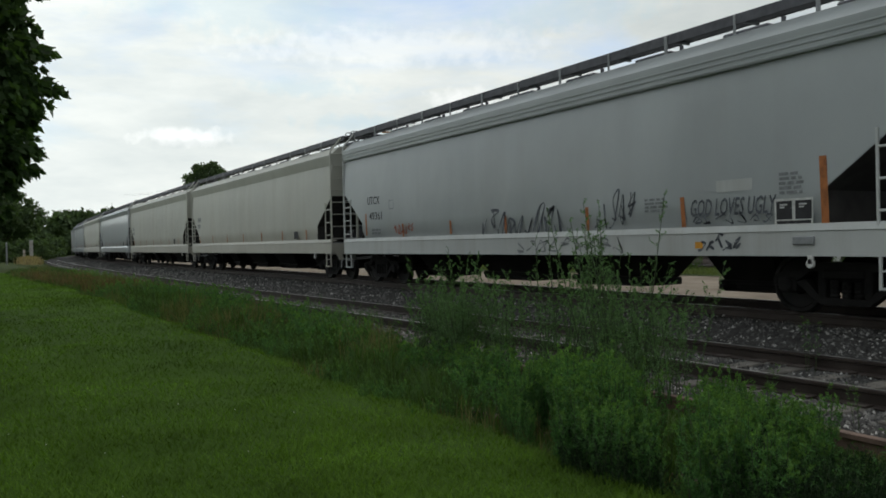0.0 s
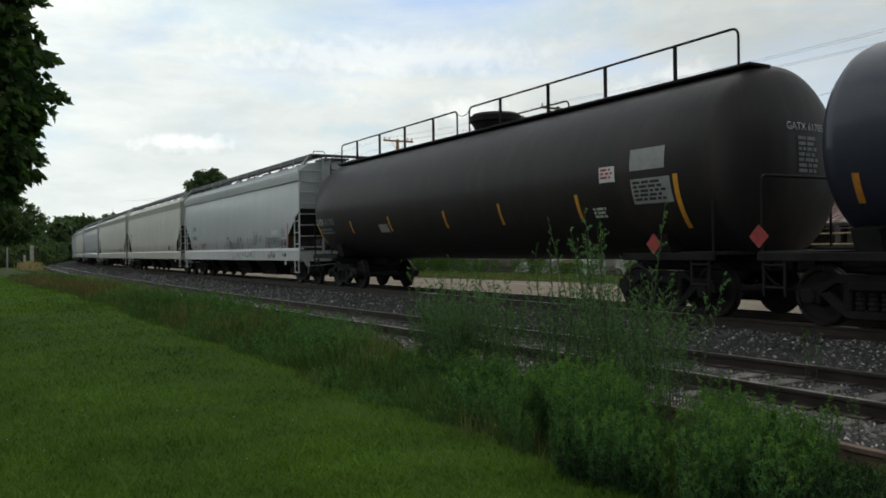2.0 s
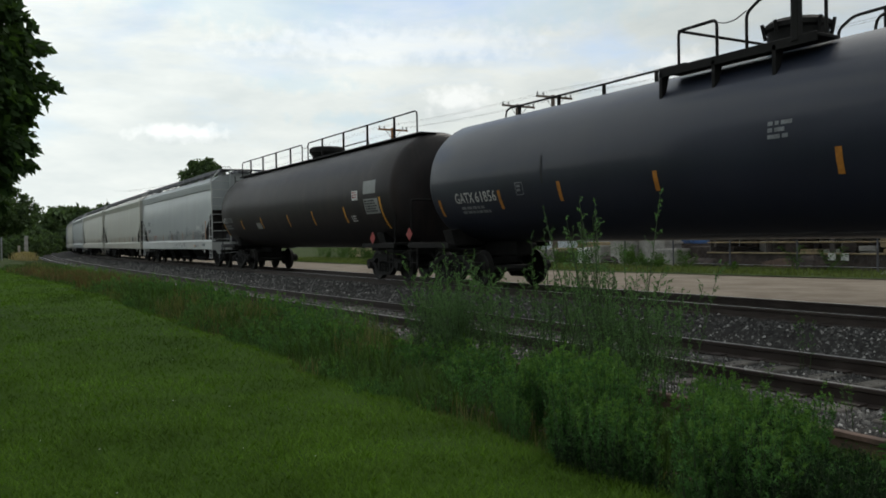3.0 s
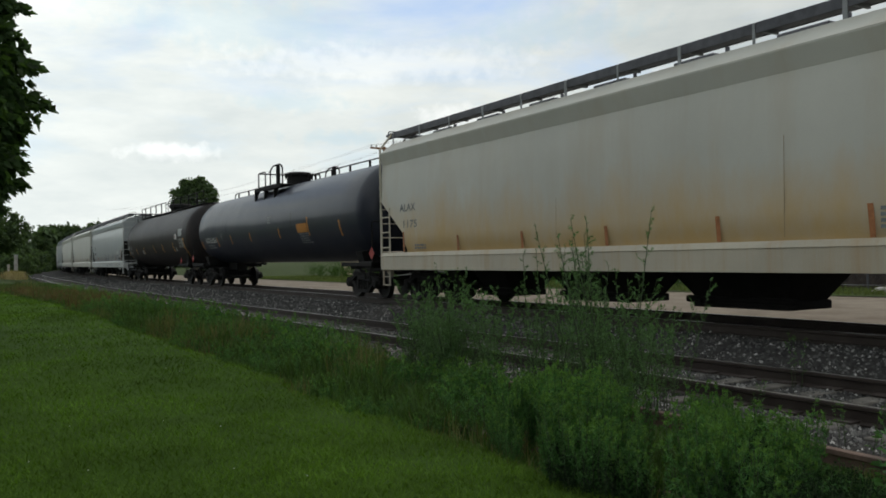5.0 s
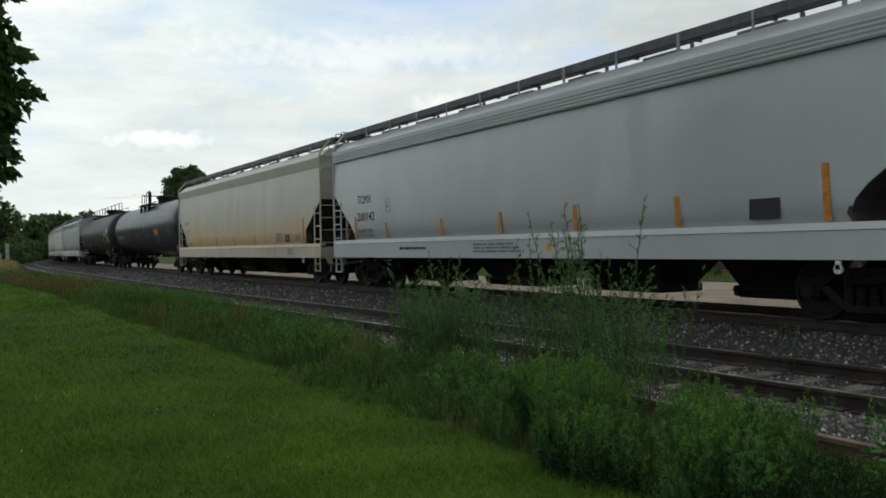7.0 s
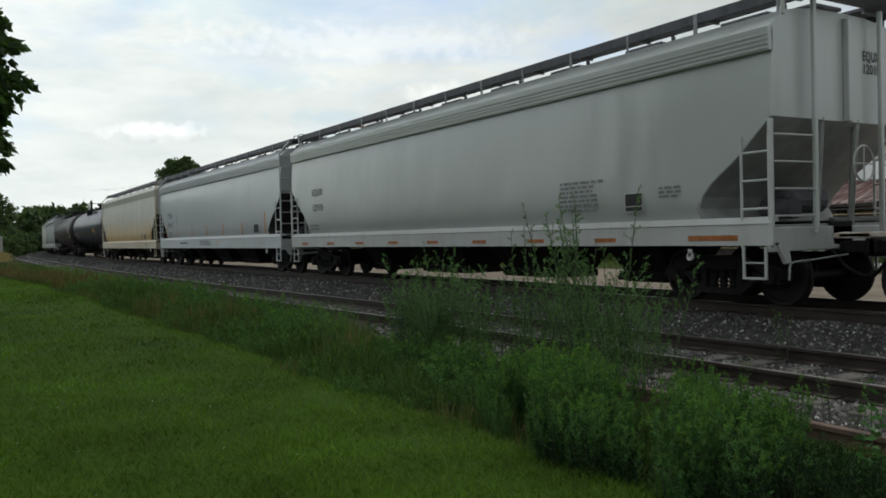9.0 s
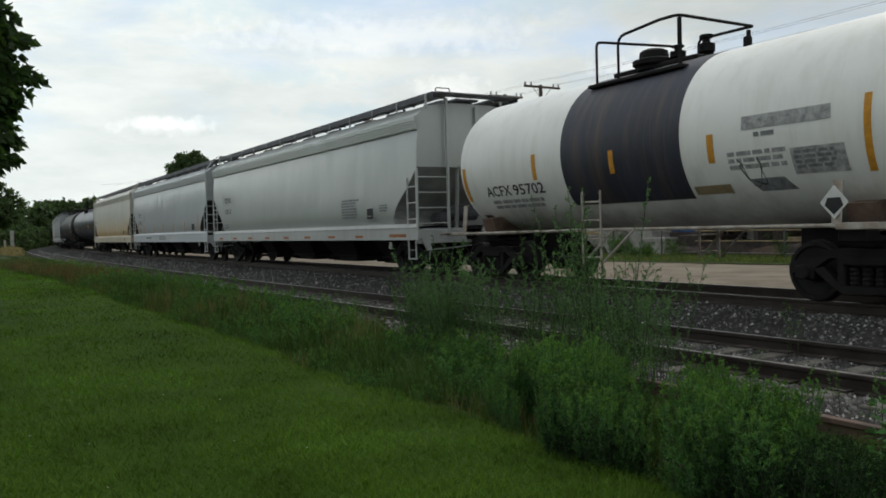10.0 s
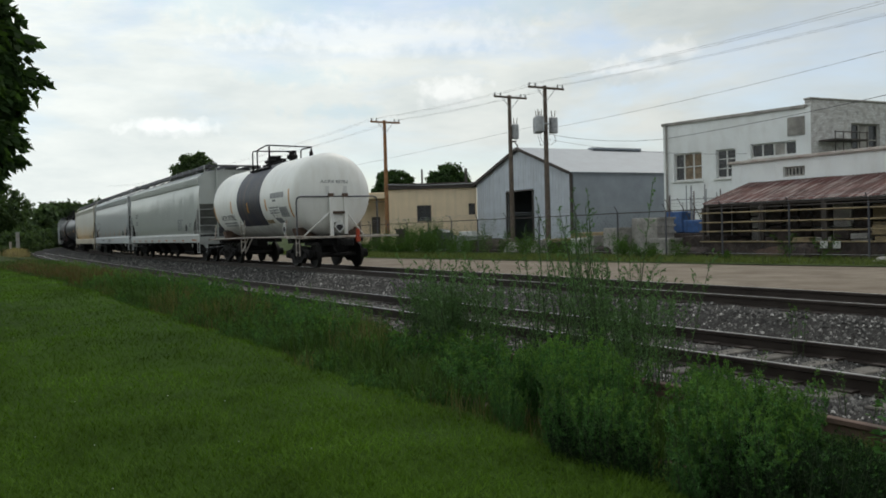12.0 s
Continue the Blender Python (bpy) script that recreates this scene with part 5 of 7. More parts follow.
for a, c in (((-0.15, E_ - 0.05), (W / 2, P_ + 0.08)), ((W + 0.15, E_ - 0.05), (W / 2, P_ + 0.08))):
    part("roof", Shape().prism([a, c, (c[0], c[1] + 0.07), (a[0], a[1] + 0.07)], -0.2, 24.2, "y"), SHED_ROOF, b)
    part("verge_trim", Shape().prism([(a[0], a[1] - 0.12), (c[0], c[1] - 0.12), (c[0], c[1] + 0.09), (a[0], a[1] + 0.09)], -0.26, -0.2, "y"), TRIM_BROWN, b)
part("ridge_vent", Shape().box((W / 2, 8.5, P_ + 0.2), (0.7, 4.5, 0.18), 0.03), SHED_ROOF, b)
# the shade inside the shed is painted as this wall's near-black colour
part("back_wall", Shape().box((W / 2, 23.95, E_ / 2), (W - 0.4, 0.1, E_ + 0.4)), DARK_INSIDE, b)
part("door_frame", Shape().box((d0, -0.04, dh / 2), (0.1, 0.1, dh)).box((d1, -0.04, dh / 2), (0.1, 0.1, dh)).box(((d0 + d1) / 2, -0.04, dh), (d1 - d0, 0.1, 0.1)), TRIM_BROWN, b)
part("lamp_fitting", Shape().tube((W / 2, -0.02, P_ + 0.1), (W / 2, -0.35, P_ + 0.55), 0.03).box((W / 2, -0.4, P_ + 0.55), (0.3, 0.25, 0.1), 0.02), TRIM_BROWN, b)

# cream building
m, W = along((28.30, 56.24), (34.27, 52.71))
b = thing("cream_building", "low cream stucco building with a dark roof edge", "building", at=m)
hs = ((2.37, 1.85, 3.45, 3.10), (6.30, 2.30, 6.80, 3.15))
part("wall", wall_with(W, 4.35, 0.3, hs), CREAM_WALL, b)
for hole in hs:
    window(b, *hole, 1, 1, TRIM_BROWN, (GLASS_DARK,), sill=False)
part("roof_edge", Shape().box((W / 2, 0.05, 4.56), (W + 0.2, 0.5, 0.42), 0.02), TRIM_BROWN, b)
part("gutter", Shape().pipe([(0.0, -0.24, 4.72), (W * 0.45, -0.24, 4.60), (W, -0.24, 4.66)], 0.035, 6), GALV, b)
part("wall", Shape().box((0.15, 4.0, 1.95), (0.3, 7.4, 4.75)), CREAM_WALL, b)
part("wall", Shape().box((W - 0.15, 4.0, 1.95), (0.3, 7.4, 4.75)), CREAM_WALL, b)
part("roof", Shape().box((W / 2, 4.0, 4.4), (W, 7.8, 0.15)), TRIM_BROWN, b)
part("wall", Shape().box((-1.75, 2.3, 1.85), (3.5, 0.2, 4.3)), CREAM_WALL, b, "set-back wall beside the porch")
part("door", Shape().box((-0.95, 2.15, 1.1), (0.65, 0.08, 2.5), 0.01), TRIM_BROWN, b)
part("porch_roof", Shape().box((-1.75, 1.15, 4.08), (3.5, 2.1, 0.20), 0.02).box((-1.75, 0.05, 3.92), (3.5, 0.08, 0.40), 0.01), CREAM_WALL, b)
part("porch_beam", Shape().box((-1.75, 0.25, 3.48), (3.5, 0.12, 0.14), 0.01), LUMBER, b)
part("porch_post", Shape().box((-3.35, 0.25, 1.6), (0.14, 0.14, 3.9), 0.01), LUMBER, b)
for x_, r_ in ((2.75, 0.07), (6.25, 0.11)):
    part("chimney", Shape().tube((x_, 3.0, 4.4), (x_, 3.0, 6.05), r_), TRIM_BROWN, b)


# ---- fence, racks and clutter along the yard ----
f = thing("yard_fence", "grey wire fence with steel posts along the yard", "fence")
ys = [4 + 2.9 * i for i in range(19)]
fx = lambda y: 24.9 + 0.02 * max(0, y - 22)
for y in ys:
    part("post", Shape().tube((fx(y), y, -0.3), (fx(y), y, 1.72), 0.035, 8).tube((fx(y), y, 1.72), (fx(y) - 0.18, y, 1.98), 0.02, 6), RUNBOARD, f)
for z, r_ in ((1.68, 0.022), (0.0, 0.006), (1.85, 0.005), (1.96, 0.005)):
    s = Shape().pipe([(fx(a) - (0.1 if z > 1.8 else 0), a, z) for a in ys], r_, 5)
    part("top_rail" if r_ > 0.02 else "strand", s, TRIM_BROWN if r_ > 0.02 else GALV, f)
mv, mf = [], []
for y0 in np.arange(4, 56, 0.30):
    for sgn in (1, -1):
        a, c = (float(fx(y0)), y0, 0.02), (float(fx(y0 + 1.6)), y0 + 1.6 * sgn, 1.66)
        k = len(mv)
        mv += [(a[0], a[1] - 0.003, a[2]), (a[0], a[1] + 0.003, a[2]), (c[0], c[1] + 0.003, c[2]), (c[0], c[1] - 0.003, c[2])]
        mf.append((k, k + 1, k + 2, k + 3))
part("mesh_fabric", Shape().add(mv, mf), RUNBOARD, f, "diagonal chain-link wires")
rk = thing("pipe_rack", "long rack of weathered yellowish pipes by the lean-to", "rack")
for z in (0.38, 0.78, 1.13, 1.5):
    part("pipe", Shape().tube((25.7, 4, z), (25.7, 23.2, z + 0.03), 0.03, 8), LUMBER, rk)
for i in range(8):
    part("upright", Shape().box((25.78, 4.2 + 2.7 * i, 0.75), (0.08, 0.08, 2.0)), TRIM_BROWN, rk)
sc = thing("scaffold_rack", "rusty scaffold frames standing in the yard", "rack")
rnd = random.Random(3)
for i in range(15):
    y, x = 23.5 + 0.27 * i, 28.2 + rnd.uniform(-0.5, 0.5)
    part("upright", Shape().tube((x, y, -0.2), (x + rnd.uniform(-0.06, 0.06), y, rnd.uniform(2.0, 2.95)), 0.028, 6), RUST_RAIL if i % 3 == 1 else GALV, sc)
for z in (0.9, 1.6, 2.2):
    part("cross_bar", Shape().tube((28.0, 23.4, z), (28.3, 27.4, z + 0.05), 0.022, 6), GALV, sc)
for i in range(5):
    part("diagonal_brace", Shape().tube((28.1, 23.6 + 0.75 * i, 1.0 + 0.2 * (i % 2)), (28.1, 24.4 + 0.75 * i, 2.3), 0.018, 5), TRIM_BROWN, sc)


def heap(name, label, category, x, y, size, material, seed, group=""):
    """A slumped covered heap: a bulging, uneven mound."""
    vs, fs = [], []
    n, k = 18, 6
    for j in range(k + 1):
        w = j / k * math.pi / 2
        for i in range(n):
            a = 2 * math.pi * i / n
            q = 1 + 0.22 * noise.noise(Vector((math.cos(a) * 1.7, math.sin(a) * 1.7, seed + j * 0.6)))
            u = abs(math.cos(a)) ** 0.5 * math.copysign(1, math.cos(a)), abs(math.sin(a)) ** 0.5 * math.copysign(1, math.sin(a))
            vs.append((size[0] / 2 * u[0] * math.cos(w) ** 0.5 * q, size[1] / 2 * u[1] * math.cos(w) ** 0.5 * q, size[2] * math.sin(w) * q))
    fs = [(j * n + i, j * n + (i + 1) % n, (j + 1) * n + (i + 1) % n, (j + 1) * n + i) for j in range(k) for i in range(n)]
    ob = tagged(part(name, Shape().add(vs, fs), material, smooth=True), label, category, group)
    ob.matrix_basis = pose(x, y, -0.22)
    return ob


def crate(label, x, y, w, d_, h, material, turn=0, base=-0.2):
    """A slatted crate or pallet load."""
    c = thing("crate", label, "crate", at=pose(x, y, base, 0, 0, turn))
    part("load", Shape().box((0, 0, h / 2), (w - 0.08, d_ - 0.08, h), 0.03), material, c)
    k = max(2, int(h / 0.25))
    for i in range(k):
        z = 0.08 + (h - 0.12) * i / (k - 1)
        part("slat", Shape().box((0, -d_ / 2, z), (w, 0.03, 0.10), 0.006).box((-w / 2, 0, z), (0.03, d_, 0.10), 0.006), material, c)
    return c


crate("pale concrete block load on the yard", 26.3, 28.2, 1.2, 1.6, 1.25, CONCRETE, 80)
crate("pale concrete block load on the yard", 26.2, 29.8, 1.0, 1.0, 0.9, CONCRETE, 70)
crate("black stacked plastic crates by the fence", 23.6, 45.0, 0.6, 0.6, 1.5, TRIM_BROWN, 60)
crate("stack of orange-brown timber in the yard", 27.5, 33.0, 4.0, 1.0, 0.75, LUMBER, 100)
crate("stack of orange-brown timber in the yard", 27.0, 31.0, 2.4, 1.0, 1.05, LUMBER, 100)
crate("grey metal bin in the yard", 26.8, 42.0, 2.6, 1.2, 1.0, GALV, 105)
crate("pale concrete wall panels stacked in the yard", 26.6, 26.7, 1.7, 1.1, 1.65, CONCRETE, 88)
crate("dark stack of weathered blocks in the yard", 28.3, 26.7, 1.2, 0.9, 0.95, BRICKS_DARK, 85)
crate("blue tarpaulin-covered pallet on a dark stack", 28.3, 26.7, 1.1, 0.8, 0.95, BLUE_TARP, 85, 0.75)
crate("dark stack of weathered blocks in the yard", 27.4, 24.7, 1.7, 0.9, 0.95, BRICKS_DARK, 92)
crate("blue tarpaulin bundle on a dark stack", 27.4, 24.7, 1.4, 0.7, 0.55, BLUE_TARP, 92, 0.75)
crate("grey stack of blocks by the fence", 26.0, 25.4, 1.3, 0.8, 0.75, CONCRETE, 88)
crate("dark stack of weathered blocks in the yard", 26.2, 23.6, 1.4, 0.8, 0.85, BRICKS_DARK, 95)
crate("pale painted panel stack in the yard", 25.9, 30.9, 0.9, 0.6, 0.8, PATCH, 84)
crate("dark stack of weathered blocks in the yard", 26.4, 32.6, 1.8, 0.9, 0.6, BRICKS_DARK, 96)
crate("grey stack of blocks by the fence", 26.1, 34.4, 1.2, 0.7, 0.7, CONCRETE, 97)
crate("grey-white machine housing beside the shed door", 28.6, 44.8, 1.4, 1.0, 1.25, PATCH, 100)
crate("dark stack of weathered blocks in the yard", 26.3, 40.0, 1.4, 0.9, 0.75, BRICKS_DARK, 100)
for i in range(14):
    heap("scrap_mound", "low mound of rusty scrap and rubble by the fence", "scrap heap", 25.9 + rnd.uniform(-0.3, 0.8), 7.0 + 2.7 * i + rnd.uniform(-0.8, 0.8), (rnd.uniform(0.6, 1.2), rnd.uniform(1.0, 2.2), rnd.uniform(0.3, 0.6)), (BRICKS_DARK, RUST_RAIL, BRICKS_DARK, CONCRETE)[i % 4], 10.0 + i, "scrap piles along the fence")
for y in (17.2, 17.68):
    tagged(part("notice_board", Shape().box((25.62, y, 0.30), (0.03, 0.28, 0.25), 0.006), CHALK), "small white board fixed to the pipe rack", "sign board")
part("kick_board", Shape().box((25.75, 13.6, 0.12), (0.05, 19.0, 0.62), 0.01), BRICKS_DARK, rk, "dark sheet along the rack's foot")
heap("scrap_mound", "dark heap of scrap in the yard", "scrap heap", 27.2, 46.5, (2.2, 3.4, 1.35), CAR_DARK, 3.0)
heap("scrap_mound", "dark heap of scrap in the yard", "scrap heap", 26.5, 38.5, (1.8, 3.0, 0.8), BRICKS_DARK, 4.0)
heap("rubble_heap", "pale rubble lying by the fence", "rubble", 24.2, 14.4, (0.5, 1.3, 0.2), CONCRETE, 5.0)

# ---- poles and wires ----
def pole(label, x, y, h, material, arm, drop, cans=0):
    p = thing("utility_pole", label, "utility pole", "utility poles", at=pose(x, y, -0.2))
    part("shaft", Shape().tube((0, 0, -0.4), (0, 0, h), 0.17, 14, 0.11), material, p)
    part("crossarm", Shape().box((0, -0.14, h - drop), (arm, 0.10, 0.12), 0.01), material, p)
    for sx in (-1, 1):
        part("arm_brace", Shape().tube((sx * arm * 0.27, -0.14, h - drop), (0, -0.12, h - drop - 0.75), 0.02, 5), GALV, p)
    for dx in (-0.47, -0.3, 0.32, 0.46):
        part("insulator", Shape().lathe([(0, 0.03), (0.08, 0.06), (0.10, 0.03), (0.14, 0.055), (0.2, 0.02)], 8, "z", (dx * arm, -0.14, h - drop + 0.06)), GALV, p)
    spots = ((0.34, -0.1),) if cans == 1 else ((-0.62, -0.25), (-0.36, 0.30), (0.52, -0.05))
    for cx, cy in spots[:cans]:
        r_ = 0.22 if cans == 1 else 0.27
        part("transformer_can", Shape().lathe([(0, r_ * 0.8), (0.04, r_), (0.88, r_), (0.95, r_ * 0.7)], 14, "z", (cx, cy, h - 2.75)), GALV, p, "grey transformer can", smooth=True)
        for q in (-0.08, 0.1):
            part("bushing", Shape().tube((cx + q, cy, h - 1.85), (cx + q * 1.6, cy, h - 1.42), 0.035, 6, 0.02), POLE_WOOD, p)
        part("bracket", Shape().box((cx / 2, cy / 2, h - 2.2), (abs(cx) + 0.05, 0.06, 0.08)), GALV, p)
        part("drop_lead", Shape().pipe([(cx, cy, h - 2.8), (cx * 1.1, cy - 0.2, h - 3.2), (cx * 0.4, cy, h - 3.5), (0.0, -0.15, h - 3.1)], 0.012, 4), WIRE, p)
    return p


pole("orange-brown wooden utility pole with crossarm", 26.3, 52.1, 9.2, POLE_NEW, 2.3, 0.15)
pole("weathered wooden utility pole with crossarm", 30.4, 42.7, 9.75, POLE_WOOD, 2.5, 0.15, 1)
pole("weathered wooden utility pole carrying three transformers", 29.85, 38.35, 9.6, POLE_WOOD, 2.6, 0.15, 3)
pole("wooden utility pole at the yard's end", 31.0, 4.0, 9.6, POLE_WOOD, 2.6, 0.15)


def wire(p, q, sag, r=0.006):
    s = Shape()
    pts = []
    for i in range(13):
        t = i / 12
        a = Vector(p).lerp(Vector(q), t)
        pts.append((a.x, a.y, a.z - sag * 4 * t * (1 - t)))
    s.pipe(pts, r, 4)
    return s


wires = thing("overhead_wires", "thin overhead wires between the poles", "wires")
tops = ((20.5, 130, 9.0), (26.3, 52.1, 9.05), (30.4, 42.7, 9.6), (29.85, 38.35, 9.45), (31.0, 4.0, 9.5), (31, -40, 9.5))
for a, c in zip(tops, tops[1:]):
    for dx in (-1.1, -0.75, 0.8, 1.1):
        part("wire", wire((a[0] + dx, a[1] - 0.14, a[2]), (c[0] + dx, c[1] - 0.14, c[2]), 0.012 * abs(a[1] - c[1])), WIRE, wires)
part("wire", wire((29.9, 38.3, 6.6), (34.2, 33.2, 5.9), 0.25, 0.014), WIRE, wires)
part("wire", wire((34.2, 33.2, 5.9), (29.0, 4.0, 6.8), 0.35, 0.014), WIRE, wires)
part("wire", wire((29.9, 38.3, 6.9), (30.0, 2.0, 8.6), 0.5, 0.009), WIRE, wires)
part("wire", wire((29.9, 38.3, 6.3), (34.5, 28.0, 4.6), 0.3, 0.011), WIRE, wires)
part("wire", wire((29.9, 38.3, 7.2), (20.5, 130, 6.2), 0.6, 0.008), WIRE, wires)

# ---- far end of the lawn ----
mp = thing("marker_post", "small pale post at the lawn's far end", "post", at=pose(5.85, 100, -0.3))
part("post", Shape().box((0, 0, 1.2), (0.36, 0.3, 2.5), 0.03), CONCRETE, mp)
part("cap", Shape().box((0, 0, 2.48), (0.42, 0.34, 0.08), 0.02), GALV, mp)
sp = thing("marker_post", "short white post beside a concrete post", "post", at=pose(5.2, 101, -0.3))
part("post", Shape().tube((0, 0, 0), (0, 0, 1.5), 0.13, 8), WORN_WHITE, sp)
lp = thing("street_lamp", "thin pale pole among the far trees", "pole", at=pose(3.3, 95, -0.3))
part("shaft", Shape().tube((0, 0, 0), (0, 0, 5.0), 0.09, 8, 0.06), GALV, lp)


# ---- the train ----
CARS = []          # (thing, place of its middle at 9.5 s, wheelsets)
WHEEL_R = 0.42


def wheel_meshes():
    w = Shape().lathe([(-0.065, 0.10), (-0.065, 0.36), (-0.055, 0.40), (-0.045, 0.445), (-0.015, 0.445), (-0.01, 0.425), (0.065, 0.415), (0.07, 0.36), (0.045, 0.34), (0.02, 0.16), (0.085, 0.13), (0.085, 0.08)], 28, "x")
    rim = Shape().lathe([(0.0705, 0.365), (0.0725, 0.365), (0.0725, 0.405), (0.0705, 0.405)], 28, "x", caps=False)
    a = Shape().lathe([(-1.06, 0.07), (-0.98, 0.075), (-0.8, 0.09), (-0.2, 0.08), (0.2, 0.08), (0.8, 0.09), (0.98, 0.075), (1.06, 0.07)], 14, "x")
    return w.mesh("wheel", WHEEL, True), rim.mesh("rim", TREAD), a.mesh("wheelset", WHEEL, True)


WHEEL_ME, RIM_ME, AXLE_ME = wheel_meshes()


def frame_mesh():
    """A cast truck side: arched top, two windows, dropped middle, bearing ends."""
    s = Shape()
    s.prism([(-1.12, 0.40), (-1.12, 0.50), (-1.05, 0.58), (-0.62, 0.63), (-0.45, 0.74), (0.45, 0.74), (0.62, 0.63), (1.05, 0.58), (1.12, 0.50), (1.12, 0.40), (0.75, 0.46), (0.5, 0.62), (-0.5, 0.62), (-0.75, 0.46)], -0.08, 0.08)
    s.prism([(-0.75, 0.46), (-0.55, 0.30), (-0.36, 0.16), (0.36, 0.16), (0.55, 0.30), (0.75, 0.46), (0.60, 0.50), (0.34, 0.25), (-0.34, 0.25), (-0.60, 0.50)], -0.075, 0.075)
    for y in (-0.34, 0.34):
        s.box((0, y, 0.44), (0.15, 0.12, 0.40), 0.02)
    for y in (-0.18, 0.0, 0.18):
        s.lathe([(0.25 + 0.031 * k, 0.075 if k % 2 else 0.06) for k in range(9)], 10, "z", (0, y, 0))
    s.box((0, 0, 0.58), (0.2, 0.62, 0.12), 0.02)
    for y in (-0.89, 0.89):
        s.box((0, y, 0.42), (0.2, 0.30, 0.22), 0.03)
        s.lathe([(-0.14, 0.09), (-0.13, 0.11), (0.13, 0.11), (0.14, 0.09)], 12, "x", (0, y, 0.42))
    return s.mesh("side_frame", UNDER)


FRAME_ME = frame_mesh()
BOLSTER_ME = Shape().box((0, 0, 0.60), (2.1, 0.36, 0.22), 0.03).box((0, 0, 0.74), (0.5, 0.5, 0.14), 0.03).mesh("bolster", UNDER)
BEAM_ME = Shape().box((0, 0, 0.40), (1.5, 0.09, 0.10), 0.01).box((-0.75, 0.05, 0.40), (0.1, 0.12, 0.30), 0.02).box((0.75, 0.05, 0.40), (0.1, 0.12, 0.30), 0.02).mesh("brake_beam", UNDER)


def trucks(car, ys):
    sets = []
    for y in ys:
        part("bolster", BOLSTER_ME, None, car).location = (0, y, 0)
        for x in (-1.0, 1.0):
            part("side_frame", FRAME_ME, None, car).location = (x, y, 0)
        for dy in (-0.89, 0.89):
            part("brake_beam", BEAM_ME, None, car).location = (0, y + dy * 0.42, 0)
            w = part("wheelset", AXLE_ME, None, car)
            w.location = (0, y + dy, WHEEL_R)
            for side in (-1, 1):
                k = part("wheel", WHEEL_ME, None, w)
                k.location, k.rotation_euler = (side * 0.76, 0, 0), (0, 0, 0 if side > 0 else math.pi)
                r = part("rim", RIM_ME, None, w, "bright worn wheel rim")
                r.location, r.rotation_euler = (side * 0.76, 0, 0), (0, 0, 0 if side > 0 else math.pi)
            sets.append((w, y + dy))
    return sets


def couplers(car, half):
    for e in (1, -1):
        s = Shape().box((0, e * (half - 0.25), 0.84), (0.16, 0.62, 0.18), 0.02).box((0.03, e * (half + 0.03), 0.84), (0.30, 0.20, 0.26), 0.04)
        part("coupler", s, UNDER, car)
        h = Shape().pipe([(-0.35, e * (half - 0.45), 0.80), (-0.32, e * (half - 0.25), 0.55), (-0.2, e * (half - 0.05), 0.42), (-0.08, e * (half + 0.02), 0.50)], 0.025)
        part("air_hose", h, UNDER, car)


def ladder(car, p, q, x_or_y, z0, z1, material, rungs, name="ladder", r=0.018):
    """Two stiles from z0 to z1 at the points p and q (x, y), with rungs."""
    s = Shape()
    for a in (p, q):
        s.box((a[0], a[1], (z0 + z1) / 2), (0.036, 0.036, z1 - z0), 0.006)
    for i in range(rungs):
        z = z0 + (z1 - z0) * (i + 0.4) / rungs
        s.tube((p[0], p[1], z), (q[0], q[1], z), r)
    return part(name, s, material, car)


def scribble(seed, a0, b0, w, h, n, thick, slant=0.2):
    """Spray-can tag: letter-like strokes through random turns, smoothed, as flat ribbons."""
    rnd = random.Random(seed)
    vs, fs = [], []
    for k in range(n):
        cell = w / n
        ctl = []
        for i in range(rnd.choice((4, 5, 6, 6))):
            u = (i % 2 if rnd.random() < 0.6 else rnd.random()) + rnd.uniform(-0.25, 0.25)
            ctl.append((a0 + cell * (k + (0.15, 0.5, 0.85, 0.3, 0.95, 0.1)[i] + rnd.uniform(-0.15, 0.15)), b0 + h * min(1.05, max(-0.05, (u if i % 2 == 0 else 1 - u) if rnd.random() < 0.4 else rnd.random()))))
        ctl = [(a + slant * (b - b0), b) for a, b in ctl]
        ctl = [ctl[0]] + ctl + [ctl[-1]]
        pts = []
        for p0, p1, p2, p3 in zip(ctl, ctl[1:], ctl[2:], ctl[3:]):
            for j in range(6):
                t = j / 6
                pts.append(tuple(0.5 * (2 * p1[q] + (p2[q] - p0[q]) * t + (2 * p0[q] - 5 * p1[q] + 4 * p2[q] - p3[q]) * t * t + (3 * p1[q] - p0[q] - 3 * p2[q] + p3[q]) * t ** 3) for q in (0, 1)))
        m, base = len(pts) - 1, len(vs)
        for i, (u, v) in enumerate(pts):
            du, dv = pts[min(i + 1, m)][0] - pts[max(i - 1, 0)][0], pts[min(i + 1, m)][1] - pts[max(i - 1, 0)][1]
            q = math.hypot(du, dv) or 1
            th = thick * (0.75 + 0.4 * math.sin(i * 0.5 + k))
            vs += [(u - dv / q * th, v + du / q * th), (u + dv / q * th, v - du / q * th)]
        fs += [(base + 2 * i, base + 2 * i + 1, base + 2 * i + 3, base + 2 * i + 2) for i in range(m)]
    return vs, fs


def bars(a0, b0, w, h, lines, seed):
    """Small writing as plain bars."""
    rnd = random.Random(seed)
    vs, fs = [], []
    for i in range(lines):
        z1 = b0 + h - h * i / lines
        a = a0
        end = a0 + w * rnd.uniform(0.75, 1.0)
        while a < end - 0.03:
            b = min(end, a + rnd.uniform(0.06, 0.22) * max(1, w))
            k = len(vs)
            vs += [(a, z1 - h / lines * 0.62), (b, z1 - h / lines * 0.62), (b, z1), (a, z1)]
            fs.append((k, k + 1, k + 2, k + 3))
            a = b + 0.035
    return vs, fs


